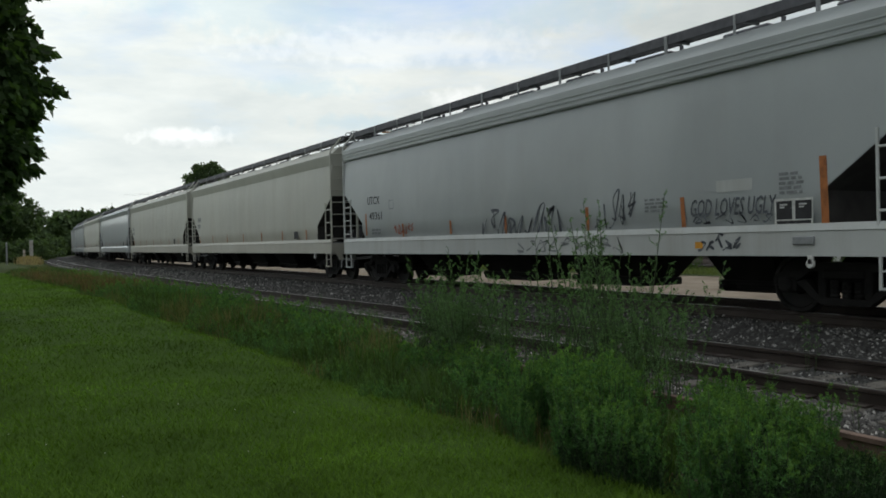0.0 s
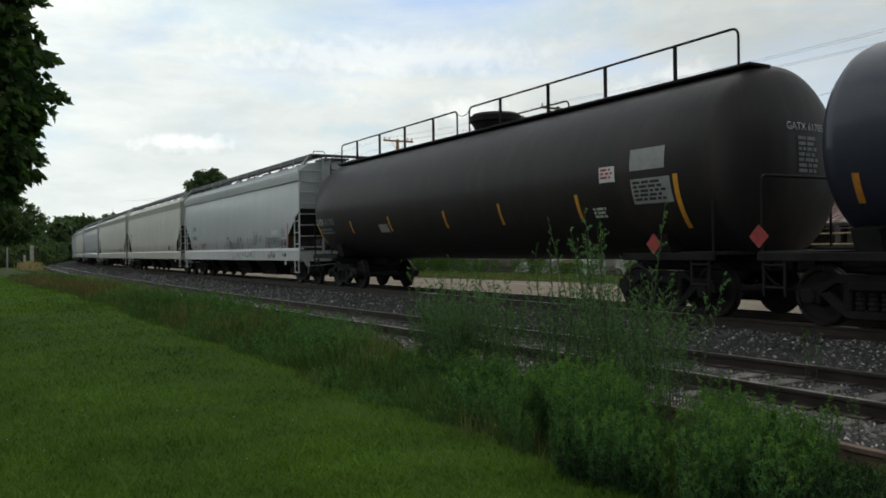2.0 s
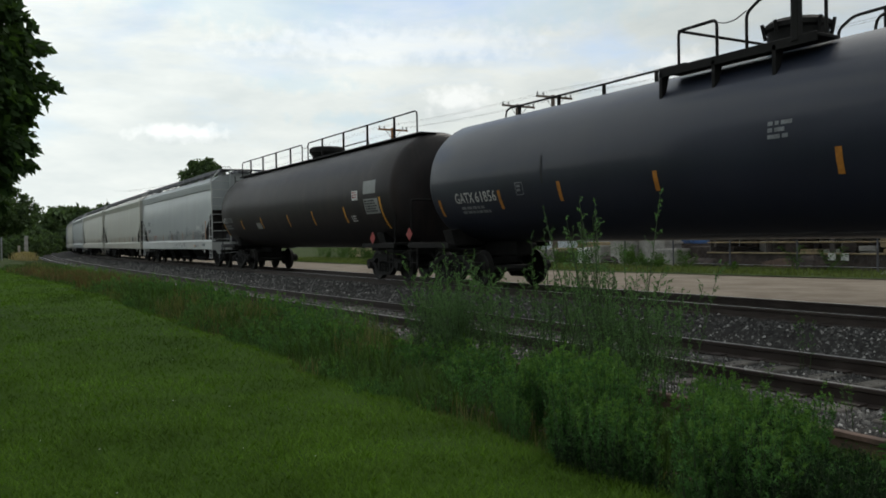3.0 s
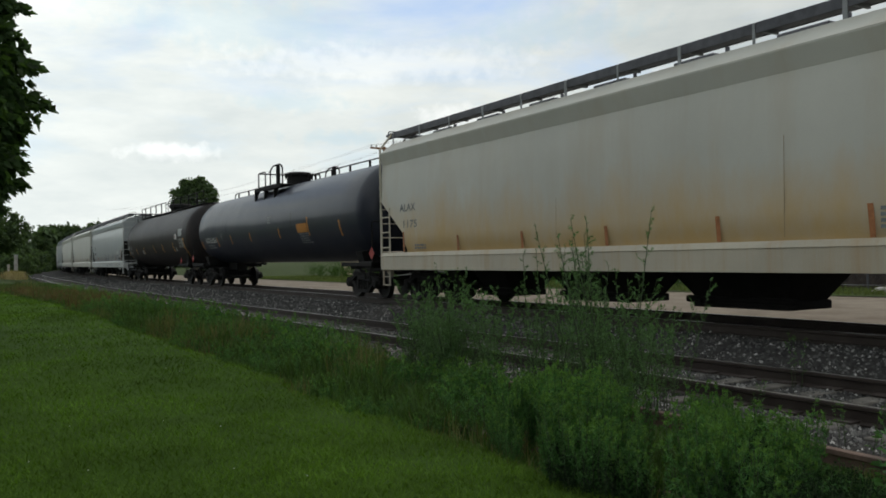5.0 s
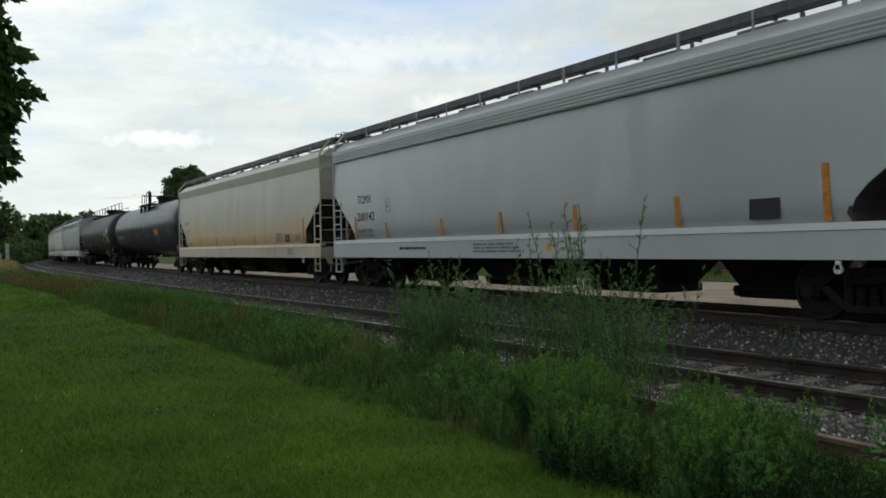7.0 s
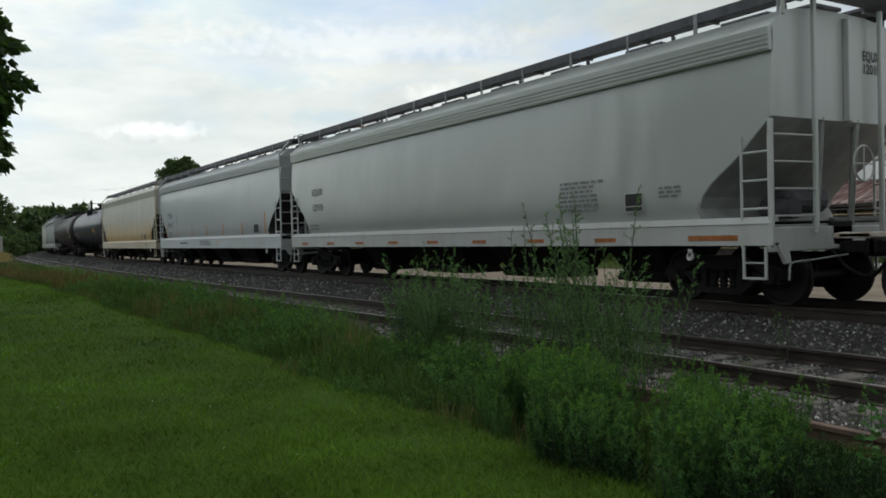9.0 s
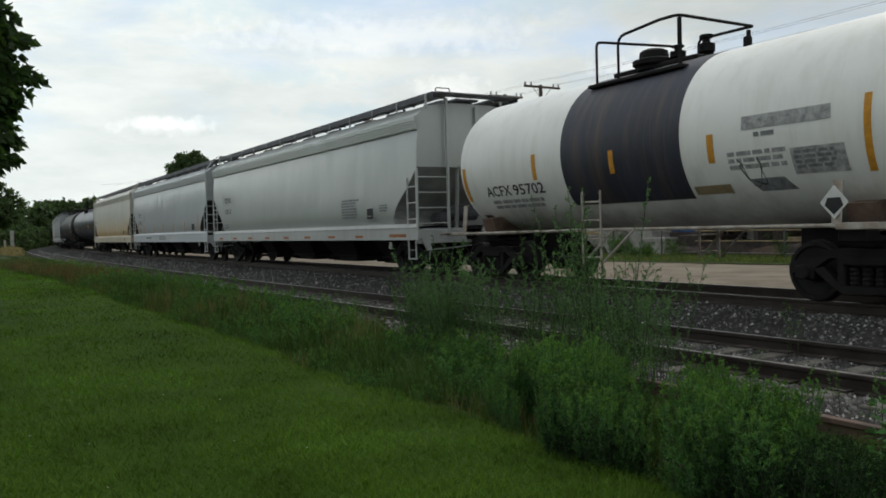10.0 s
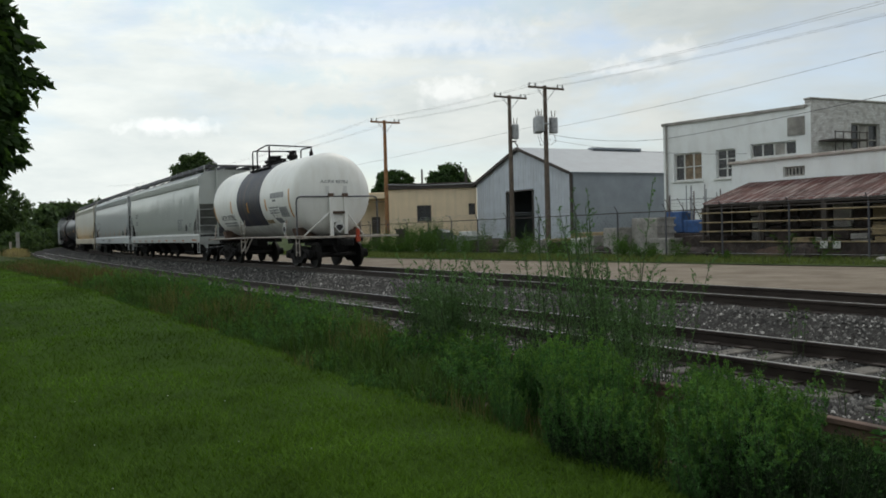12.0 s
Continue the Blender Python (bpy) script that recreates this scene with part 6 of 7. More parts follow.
def framed(a, b, w, h, line=0.018):
    """A small stencilled frame."""
    vs, fs = [], []
    for a0, b0, a1, b1 in ((a, b, a + w, b + line), (a, b + h - line, a + w, b + h), (a, b + line, a + line, b + h - line), (a + w - line, b + line, a + w, b + h - line)):
        k = len(vs)
        vs += [(a0, b0), (a1, b0), (a1, b1), (a0, b1)]
        fs.append((k, k + 1, k + 2, k + 3))
    return vs, fs


def hopper(label, front, rear, paint, sill_paint=None, board=RUNBOARD, cut=((2.60, 0.0), (1.70, 1.25), (1.22, 1.2)), curved=False, corner=True, sill=(0.84, 1.22), ribs=2, outlets=(4.2, 7.6, 11.0, 14.4), outlet_low=0.20, slope=GRIME_SHADE):
    """A covered hopper wagon between two coupling places; front and rear in metres along the train."""
    L = front - rear
    half = L / 2
    e = half - 0.50                    # end of the sills
    sill_paint = sill_paint or paint
    car = thing("hopper_car", label, "freight car", "freight cars of the train")
    # body: levels of (height, half width, how far the end is cut in)
    levels = [(sill[1], 1.50, cut[2][1]), (cut[1][0] - 0.25, 1.585, cut[1][1] - 0.02), (cut[1][0], 1.60, cut[1][1])]
    if curved:
        levels = [(sill[1], 1.50, 1.16), (1.45, 1.575, 1.27), (1.62, 1.595, 1.20), (1.80, 1.60, 1.03), (2.15, 1.60, 0.55)]
    levels += [(cut[0][0], 1.60, 0.0), (3.0, 1.592, 0.0), (3.3, 1.575, 0.0), (3.56, 1.545, 0.0), (3.84, 1.55, 0.0), (3.88, 1.585, 0.0), (4.13, 1.27, 0.0), (4.18, 0.95, 0.0), (4.22, 0.60, 0.0), (4.23, 0.0, 0.0)]
    s = Shape()
    n = 12
    vs = []
    for z, w, c in levels:
        ye = e - c
        ring = [(-w, -ye + 2 * ye * i / n, z) for i in range(n + 1)] + [(w, ye - 2 * ye * i / n, z) for i in range(n + 1)]
        vs += ring
    m = 2 * (n + 1)
    fs = [(k * m + i, k * m + (i + 1) % m, (k + 1) * m + (i + 1) % m, (k + 1) * m + i) for k in range(len(levels) - 1) for i in range(m)]
    s.add(vs, fs)
    part("body", s, paint, car, smooth=True)
    for side in (-1, 1):
        x = side * 1.6
        o = [(1.63, sill[0]), (1.63, sill[1] - 0.05), (1.645, sill[1] - 0.04), (1.605, sill[1] + 0.055), (1.46, sill[1] + 0.055), (1.46, sill[1] - 0.01), (1.585, sill[1] - 0.01), (1.585, sill[0] + 0.03), (1.46, sill[0] + 0.03), (1.46, sill[0])]
        b = Shape().prism([(side * q, z) for q, z in o], -e, e, "y")
        part("side_sill", b, sill_paint, car)
        # flared band under the eave, plain or with raised ribs
        low_x = 1.548 if ribs == 1 else 1.612
        lip = [(1.53, 3.555), (low_x, 3.548), (1.632, 3.835), (1.632, 3.865), (1.59, 3.885), (1.53, 3.83)]
        part("eave_fascia", Shape().prism([(side * q, z) for q, z in lip], -e, e, "y"), paint, car)
        for i in range(ribs if ribs > 1 else 0):
            z = 3.565 + 0.245 * i / ribs
            q = low_x + (1.632 - low_x) * (z - 3.548) / 0.287
            part("side_rib", Shape().prism([(side * (q - 0.01), z - 0.012), (side * (q + 0.010), z + 0.002), (side * (q + 0.014), z + 0.022), (side * (q - 0.004), z + 0.034)], -e, e, "y"), paint, car)
        # roof walk along the edge, on posts
        part("roof_walk", Shape().box((side * 0.98, 0, 4.405), (0.49, 2 * e + 0.5, 0.05), 0.01), board, car, "steel grating roof walk")
        for x, z, h in ((1.24, 4.36, 0.16), (0.72, 4.395, 0.05)):
            part("walk_edge", Shape().box((side * x, 0, z), (0.03, 2 * e + 0.5, h), 0.006), board, car)
        k = 13
        for i in range(k):
            y = -e + 0.1 + (2 * e - 0.2) * i / (k - 1)
            part("walk_post", Shape().box((side * 1.262, y, 4.265), (0.02, 0.07 if i % 2 else 0.045, 0.33), 0.006).box((side * 0.98, y, 4.355), (0.5, 0.05, 0.05), 0.006), GRATING, car)
    # hatch trough along the roof's middle
    part("hatch_trough", Shape().box((0, 0, 4.27), (0.62, 2 * e - 0.8, 0.12), 0.03), paint, car)
    for i in range(8):
        y = -e + 1.2 + (2 * e - 2.4) * i / 7
        part("hatch_cover", Shape().box((0, y, 4.36), (0.66, (2 * e - 2.4) / 7 - 0.12, 0.06), 0.02).box((0.02, y + 0.25, 4.43), (0.62, 0.9, 0.09), 0.02).tube((-0.36, y - 0.55, 4.38), (-0.36, y - 0.55, 4.47), 0.04, 6), board, car)
    for en in (1, -1):
        # end wall posts, end sill, platform, braces
        ye = en * e
        part("end_sill", Shape().box((0, ye - en * 0.06, 0.98), (3.2, 0.12, 0.34), 0.015), sill_paint, car)
        part("end_platform", Shape().box((0, ye - en * 0.55, 1.16), (3.0, 0.95, 0.05), 0.01), GRATING, car)
        for x in (0.1,):
            part("end_post", Shape().box((x, ye + en * 0.05, (cut[0][0] + 4.15) / 2), (0.10, 0.10, 4.15 - cut[0][0]), 0.012), paint, car)
        # struts share the slope sheet's colour, dark for the shade around them
        for x in (-0.42, 0.42):
            part("end_strut", Shape().tube((x, ye - en * 0.15, 1.15), (x, ye - en * 0.04, cut[0][0] + 0.05), 0.05, 8), slope, car)
        # slope sheet under the cut end, its dark colour both grime and shade
        up = [(ye - en * (c - 0.012), z) for z, w, c in levels if z <= cut[0][0] + 0.001]
        part("slope_sheet", Shape().prism(up + [(y - en * 0.06, z) for y, z in up[::-1]], -1.585, 1.585), slope, car, "dull slope sheet under the end")
        # corner posts and ladders on both sides and on the end
        for side in (-1, 1):
            x = side * 1.61
            ladder(car, (x, ye - en * 0.03), (x, ye - en * 0.48), 0, 0.86, 2.42, sill_paint, 4)
            if corner:
                part("corner_post", Shape().pipe([(x, ye, 0.90), (x, ye, 3.98), (side * 1.24, ye + en * 0.02, 4.40)], 0.027, 6), sill_paint, car)
            else:
                part("corner_post", Shape().box((x, ye, 1.76), (0.05, 0.07, 1.72), 0.008), sill_paint, car)
                part("walk_stub", Shape().box((side * 1.30, ye, 4.24), (0.05, 0.05, 0.36), 0.008), sill_paint, car)
            el = part("end_ladder", Shape().box((side * 0.80, ye + en * 0.12, 2.68), (0.07, 0.07, 3.28), 0.015), paint, car)
            for z in [1.30 + 0.37 * q for q in range(8 if corner else 4)]:
                part("rung", Shape().tube((side * 1.60, ye + en * 0.05, z), (side * 0.80, ye + en * 0.12, z), 0.014, 6), sill_paint, el)
            part("end_gusset", Shape().prism([(side * 1.52, 0.90), (side * 1.30, 0.90), (side * 1.24, 0.66), (side * 1.36, 0.64)], ye - en * 0.02, ye + en * 0.03, "y"), sill_paint, car)
            part("uncoupling_lever", Shape().pipe([(side * 1.34, ye + en * 0.06, 0.42), (side * 1.32, ye + en * 0.06, 0.66), (side * 0.9, ye + en * 0.08, 0.68), (side * 0.2, ye + en * 0.2, 0.74)], 0.016, 5), GRATING, car)
            st = Shape().box((x, ye - en * 0.10, 0.66), (0.03, 0.035, 0.44)).box((x, ye - en * 0.46, 0.66), (0.03, 0.035, 0.44)).box((x, ye - en * 0.28, 0.445), (0.06, 0.38, 0.03)).box((x, ye - en * 0.28, 0.66), (0.03, 0.36, 0.02))
            part("sill_step", st, sill_paint, car)
        part("walk_end", Shape().box((0, en * (e + 0.18), 4.40), (2.46, 0.42, 0.05), 0.01), board, car)
        part("crossover_grab", Shape().pipe([(-1.2, en * (e + 0.3), 4.42), (-1.2, en * (e + 0.3), 4.52), (-0.8, en * (e + 0.3), 4.52), (-0.8, en * (e + 0.3), 4.42)], 0.014, 5), board, car)
    # outlet gates below, running gear
    part("centre_sill", Shape().box((0, 0, 1.04), (0.5, 2 * e, 0.36), 0.02), UNDER, car)
    for i, b in enumerate(outlets):
        y = half - b * L / 18.3
        k = 0.55 if i in (0, len(outlets) - 1) else 1.0
        s = Shape()
        s.add([(sx * 1.05, y + sy * 1.42 * k, 1.24) for sx, sy in ((-1, -1), (1, -1), (1, 1), (-1, 1))] + [(sx * 0.46, y + sy * 0.88 * k, outlet_low + 0.16) for sx, sy in ((-1, -1), (1, -1), (1, 1), (-1, 1))], [(0, 1, 5, 4), (1, 2, 6, 5), (2, 3, 7, 6), (3, 0, 4, 7), (4, 5, 6, 7), (0, 3, 2, 1)])
        part("outlet_hopper", s, UNDER, car, "grimy outlet hopper")
        part("outlet_gate", Shape().box((0, y, outlet_low + 0.10), (1.05, 1.86 * k, 0.14), 0.02), UNDER, car)
        part("gate_shaft", Shape().tube((-0.85, y + 0.5 * k, outlet_low + 0.12), (0.85, y + 0.5 * k, outlet_low + 0.12), 0.045), UNDER, car)
        part("gate_pipe", Shape().tube((-0.5, y - 1.05 * k, outlet_low + 0.16), (-0.5, y + 1.05 * k, outlet_low + 0.16), 0.06), UNDER, car)
    # brake gear at the rear end
    bw = Shape().lathe([(-0.018, 0.26), (0.0, 0.278), (0.018, 0.26), (0.0, 0.242), (-0.018, 0.26)], 20, "y", (0.35, -e - 0.12, 2.05), caps=False)
    for i in range(4):
        a = i * math.pi / 2
        bw.tube((0.35, -e - 0.12, 2.05), (0.35 + 0.25 * math.cos(a), -e - 0.12, 2.05 + 0.25 * math.sin(a)), 0.012)
    part("brake_wheel", bw, sill_paint, car)
    part("brake_cylinder", Shape().lathe([(0, 0.16), (0.5, 0.16), (0.55, 0.08)], 14, "y", (-0.6, -e + 0.35, 1.42)), RUNBOARD, car)
    part("air_tank", Shape().lathe([(0, 0.1), (0.06, 0.2), (0.9, 0.2), (0.96, 0.1)], 14, "x", (-0.4, -e + 0.75, 1.55)), RUNBOARD, car)
    part("door_ring", Shape().lathe([(-0.02, 0.06), (0.02, 0.06)], 12, "x", (-1.62, -e + 1.42, 0.74)).box((-1.62, -e + 1.42, 0.79), (0.04, 0.08, 0.12), 0.01), CHALK, car)
    couplers(car, half)
    CARS.append((car, (front + rear) / 2, trucks(car, (half - 1.82, -half + 1.82))))

    def side(b, a=0.0):
        """Lay flat (right, up) shapes on the near side, from b metres behind the front coupling."""
        return lambda r, u: (-1.606 - a, half - b - r, u)
    return car, side


def tank(label, front, rear, paint, shell, zc=2.54, r=1.5, band=None, dish=0.62):
    """A tank wagon; shell: where the barrel starts and ends, behind the front coupling."""
    L = front - rear
    half = L / 2
    car = thing("tank_car", label, "tank car", "freight cars of the train")
    y0, y1 = half - shell[0], half - shell[1]
    prof = []
    for i in range(8):
        w = i / 7 * math.pi / 2
        prof.append((y0 - dish * (1 - math.cos(w)), max(0.02, r * math.sin(w))))
    k = 14
    prof += [(y0 - dish + (y1 - y0 + 2 * dish) * i / k, r) for i in range(1, k)]
    for i in range(8):
        w = (7 - i) / 7 * math.pi / 2
        prof.append((y1 + dish * (1 - math.cos(w)), max(0.02, r * math.sin(w))))
    part("tank_shell", Shape().lathe(prof, 56, "y", (0, 0, zc)), paint, car, smooth=True)
    if band:
        a, b = half - band[0], half - band[1]
        n = 40
        arc = [math.radians(-42 + 264 * k / n) for k in range(n + 1)]
        sk = Shape()
        sk.add([((r + h) * math.cos(w), y, zc + (r + h) * math.sin(w)) for w in arc for y, h in ((a, -0.02), (a, 0.008), (b, 0.008), (b, -0.02))], [(4 * k + q, 4 * k + q + 1, 4 * k + q + 5, 4 * k + q + 4) for k in range(n) for q in range(3)] + [(0, 1, 2, 3), (4 * n + 3, 4 * n + 2, 4 * n + 1, 4 * n)])
        part("jacket_band", sk, BAND_BLACK, car, "dark blue painted band over the tank", smooth=True)
    for en in (1, -1):
        ty = en * (half - 1.85)
        part("stub_sill", Shape().box((0, en * (half - 1.9), 0.92), (0.46, 3.0, 0.40), 0.03), UNDER, car)
        part("saddle", Shape().prism([(-1.18, 1.34), (-1.05, 0.92), (1.05, 0.92), (1.18, 1.34), (0.9, 1.38), (0.0, 1.06), (-0.9, 1.38)], ty - 0.2, ty + 0.2, "y"), RUST_BOARD if band else UNDER, car)
        part("body_bolster", Shape().box((0, ty, 0.92), (2.7, 0.4, 0.16), 0.02), UNDER, car)
    couplers(car, half)
    CARS.append((car, (front + rear) / 2, trucks(car, (half - 1.85, -half + 1.85))))

    def side(b, lift=0.006):
        """Wrap flat (right, up along the shell) shapes round the near side, b metres behind the front coupling."""
        return lambda q, u: (-(r + lift) * math.cos((u - zc) / r), half - b - q, zc + (r + lift) * math.sin((u - zc) / r))

    def head(lift=0.0):
        """Lay flat shapes on the rear head; right runs away from the near side."""
        def put(q, u):
            rr = min(1.0, math.hypot(q, u - zc) / r)
            return (q, y1 + dish * (1 - math.sqrt(max(0, 1 - rr * rr))) - 0.012 - lift, u)
        return put
    return car, side, head, half


def marks(car, side, items, material, w=0.10, lean=0.03, name="reflector_strip", n=1):
    for b, z0, z1 in items:
        part(name, flat(*rect(-w / 2, z0, w / 2, z1, n, -lean), side(b)), material, car, "narrow coloured reflector strip")


# -- light grey hopper with spray-painted tags --
car, side = hopper("pale grey covered hopper car with graffiti on its lower side", 122.5, 104.5, PALE_PAINT, ribs=3, sill_paint=PALE_SILL)
marks(car, side, [(2.05, 1.35, 1.95), (4.3, 1.28, 1.62), (6.7, 1.30, 1.62), (8.95, 1.25, 1.65), (11.56, 1.28, 1.70), (13.85, 1.28, 1.75)], RUST_ORANGE, 0.085)
marks(car, side, [(16.3, 1.25, 2.15)], RUST_ORANGE, 0.11)
part("lettering", flat(*letters("UTCX", 0.30, 0.80), lambda r, u: side(2.12)(r, u + 2.20)), INK, car)
part("lettering", flat(*letters("49361", 0.30, 0.80), lambda r, u: side(2.25)(r, u + 1.77)), INK, car)
part("small_print", flat(*bars(2.4, 1.34, 0.7, 0.18, 2, 1), side(0)), INK_SOFT, car)
part("stencil_frame", flat(*framed(3.5, 2.02, 0.26, 0.24), side(0)), INK_SOFT, car)
part("graffiti", flat(*scribble(3, 7.9, 1.12, 2.9, 0.68, 9, 0.028), side(0)), SPRAY, car, "looping grey spray-painted tag")
part("graffiti", flat(*letters("GOD LOVES UGLY", 0.36, 1.55), lambda r, u: side(13.97)(r + 0.15 * u, u + 1.44)), SPRAY, car, "grey spray-painted words")
part("graffiti", flat(*scribble(9, 14.0, 1.33, 1.5, 0.14, 7, 0.013), side(0, 0.003)), SPRAY, car, "grey spray-painted underline")
part("graffiti", flat(*scribble(5, 11.7, 1.30, 1.0, 0.62, 5, 0.017), side(0)), SPRAY, car, "looping grey spray-painted tag")
part("graffiti", flat(*scribble(6, 3.75, 1.38, 1.1, 0.26, 6, 0.018), side(0)), SPRAY_RED, car, "red spray-painted tag")
part("graffiti", flat(*scribble(7, 9.3, 0.90, 3.2, 0.28, 9, 0.016), side(0, 0.032)), INK_SOFT, car, "grey spray-painted tag")
part("graffiti", flat(*scribble(8, 14.15, 0.93, 0.8, 0.24, 5, 0.017), side(0, 0.032)), SPRAY, car, "grey spray-painted tag")
part("paint_patch", flat(*rect(14.5, 1.78, 15.15, 1.95), side(0)), PALE_SILL, car, "fresh pale paint patch")
part("data_panel", flat(*rect(15.52, 1.26, 16.12, 1.62), side(0)), CHALK, car, "white-framed stencil panel")
for q in (15.55, 15.85):
    part("panel_field", flat(*rect(q, 1.34, q + 0.25, 1.59), side(0, 0.003)), INK, car, "black stencil square")
    part("small_print", flat(*bars(q + 0.06, 1.48, 0.12, 0.07, 2, 2), side(0, 0.006)), CHALK, car)
part("panel_field", flat(*rect(15.55, 1.28, 16.09, 1.32), side(0, 0.003)), INK, car)
part("yellow_dot", flat(*rect(14.1, 0.95, 14.25, 1.05), side(0, 0.032)), YELLOW, car)
part("card_holder", Shape().box((-1.65, -7.0, 1.05), (0.05, 0.32, 0.11), 0.01), GRATING, car)
part("small_print", flat(*bars(15.6, 1.66, 0.4, 0.32, 5, 3), side(0)), INK_SOFT, car)
part("small_print", flat(*bars(13.0, 1.52, 0.55, 0.24, 4, 4), side(0)), INK_SOFT, car)

# -- hoppers ahead of it --
for f, r, p, lab in ((141.6, 122.5, BEIGE_PAINT, "weathered beige-grey covered hopper car"), (160.9, 141.6, BEIGE_PAINT, "weathered beige-grey covered hopper car"),
                     (179.6, 160.9, GREY_PAINT, "grey covered hopper car far along the train"), (198.4, 179.6, BEIGE_PAINT, "beige covered hopper car far along the train"),
                     (217.3, 198.4, GREY_PAINT, "grey covered hopper car far along the train"), (236.0, 217.3, GREY_PAINT, "grey covered hopper car far along the train"),
                     (254.7, 236.0, BEIGE_PAINT, "beige covered hopper car far along the train"), (273.4, 254.7, GREY_PAINT, "grey covered hopper car far along the train")):
    car, side = hopper(lab, f, r, p, ribs=1)
    marks(car, side, [(2.0 + 2.4 * i, 1.28, 1.62) for i in range(7)], RED_STRIP)
    part("lettering", flat(*bars(1.6, 1.9, 0.7, 0.6, 2, int(f)), side(0)), INK_SOFT, car)
    part("data_panel", flat(*rect(15.2, 1.32, 15.6, 1.58), side(0)), INK, car)

# -- black tank car with a walk along its whole top --
car, side, head, half = tank("weathered black tank car with full-length top railing", 104.5, 86.9, BLACK_TANK, (0.40, 17.6), zc=2.47, r=1.57, dish=0.48)
top = 4.04
part("top_walk", Shape().box((-0.42, -0.15, top - 0.05), (0.50, 16.6, 0.05), 0.01), UNDER, car)
x = -0.62
for y0, y1, n in ((7.9, 0.52, 5), (-0.06, -8.2, 5)):
    part("top_railing", Shape().pipe([(x, y0, top - 0.03), (x, y0, top + 0.57), (x, y1, top + 0.57), (x, y1, top - 0.03)], 0.022, 6, 0.14), UNDER, car, "black pipe railing along the top")
    for i in range(1, n):
        part("rail_post", Shape().box((x, y0 + (y1 - y0) * (i - 0.25) / (n - 0.5), top + 0.27), (0.055, 0.055, 0.60), 0.005), UNDER, car)
part("safety_chain", Shape().pipe([(x, 0.52, top + 0.50), (x, 0.35, top + 0.42), (x, 0.2, top + 0.40), (x, 0.05, top + 0.43), (x, -0.06, top + 0.50)], 0.010, 4), UNDER, car)
part("far_railing", Shape().pipe([(0.75, 1.2, top - 0.2), (0.75, 1.2, top + 0.5), (0.75, -2.2, top + 0.5), (0.75, -2.2, top - 0.2)], 0.02, 6, 0.14), UNDER, car)
part("manway_dome", Shape().lathe([(0, 0.50), (0.18, 0.52), (0.34, 0.60), (0.36, 0.64), (0.50, 0.64), (0.56, 0.56), (0.57, 0.1)], 24, "z", (0.05, -0.22, top - 0.14)), UNDER, car, "black domed manway", smooth=True)
marks(car, side, [(3.5, 1.62, 2.02), (6.04, 1.62, 2.06), (9.03, 1.62, 2.06), (11.4, 1.62, 2.1), (14.0, 1.62, 2.12)], YELLOW, 0.09, -0.02, n=4)
marks(car, side, [(16.5, 1.35, 2.30)], YELLOW, 0.10, -0.02, n=8)
marks(car, side, [(0.92, 1.30, 1.92)], YELLOW, 0.08, -0.02, n=8)
ladder(car, (-0.80, half - 0.36), (-0.40, half - 0.34), 0, 1.06, 4.05, UNDER, 9, "end_ladder")
part("lettering", flat(*letters("GATX", 0.30, 0.62), lambda r, u: side(0.85)(r, u + 1.95)), CHALK, car)
part("lettering", flat(*letters("61705", 0.30, 0.72), lambda r, u: side(1.58)(r, u + 1.95)), INK_SOFT, car, "worn grey lettering")
part("small_print", flat(*bars(1.0, 1.62, 1.1, 0.22, 2, 12), side(0)), INK_SOFT, car)
part("warning_panel", flat(*rect(14.72, 2.28, 15.12, 2.55, 3), side(0)), PATCH, car, "red and white warning panel")
part("small_print", flat(*bars(14.76, 2.32, 0.32, 0.2, 3, 13), side(0, 0.01)), SIGN_RED, car)
part("paint_patch", flat(*rect(15.5, 2.42, 16.3, 2.78, 4), side(0)), PATCH_DARK, car, "grey paint patch")
part("paint_patch", flat(*rect(15.5, 1.85, 16.4, 2.28, 4), side(0)), PATCH_DARK, car, "grey stencilled patch")
part("small_print", flat(*bars(15.55, 1.88, 0.8, 0.36, 5, 14), side(0, 0.01)), INK, car)
part("paint_patch", flat(*rect(5.35, 1.60, 5.9, 1.85, 3), side(0)), PATCH_DARK, car, "olive grey paint patch")
part("small_print", flat(*bars(14.4, 1.62, 0.35, 0.22, 3, 15), side(0)), CHALK, car)
part("lettering", flat(*letters("GATX 61705", 0.17, 0.95), lambda r, u: head()(r - 0.25, u + 2.95)), INK_FAINT, car)
part("small_print", flat(*bars(0.0, 2.25, 0.5, 0.6, 7, 17), head()), INK_SOFT, car)
for en in (1, -1):
    pf = Shape().box((0, en * (half - 0.75), 1.03), (2.9, 0.7, 0.06), 0.01).box((-1.45, en * (half - 1.4), 0.98), (0.07, 2.0, 0.12), 0.01).box((1.45, en * (half - 1.4), 0.98), (0.07, 2.0, 0.12), 0.01)
    part("end_platform", pf, UNDER, car)
    rl = Shape().pipe([(-1.42, en * (half - 0.45), 1.03), (-1.42, en * (half - 0.45), 2.05), (1.42, en * (half - 0.45), 2.05), (1.42, en * (half - 0.45), 1.03)], 0.022)
    part("end_railing", rl, UNDER, car)
    for sx in (-1.46, 1.46):
        ladder(car, (sx, en * (half - 0.5)), (sx, en * (half - 0.85)), 0, 0.42, 1.05, UNDER, 2, "sill_step")
part("placard", Shape().prism([(-7.2, 1.02), (-7.37, 1.19), (-7.2, 1.36), (-7.03, 1.19)], -1.53, -1.52), SIGN_RED, car, "red diamond placard")

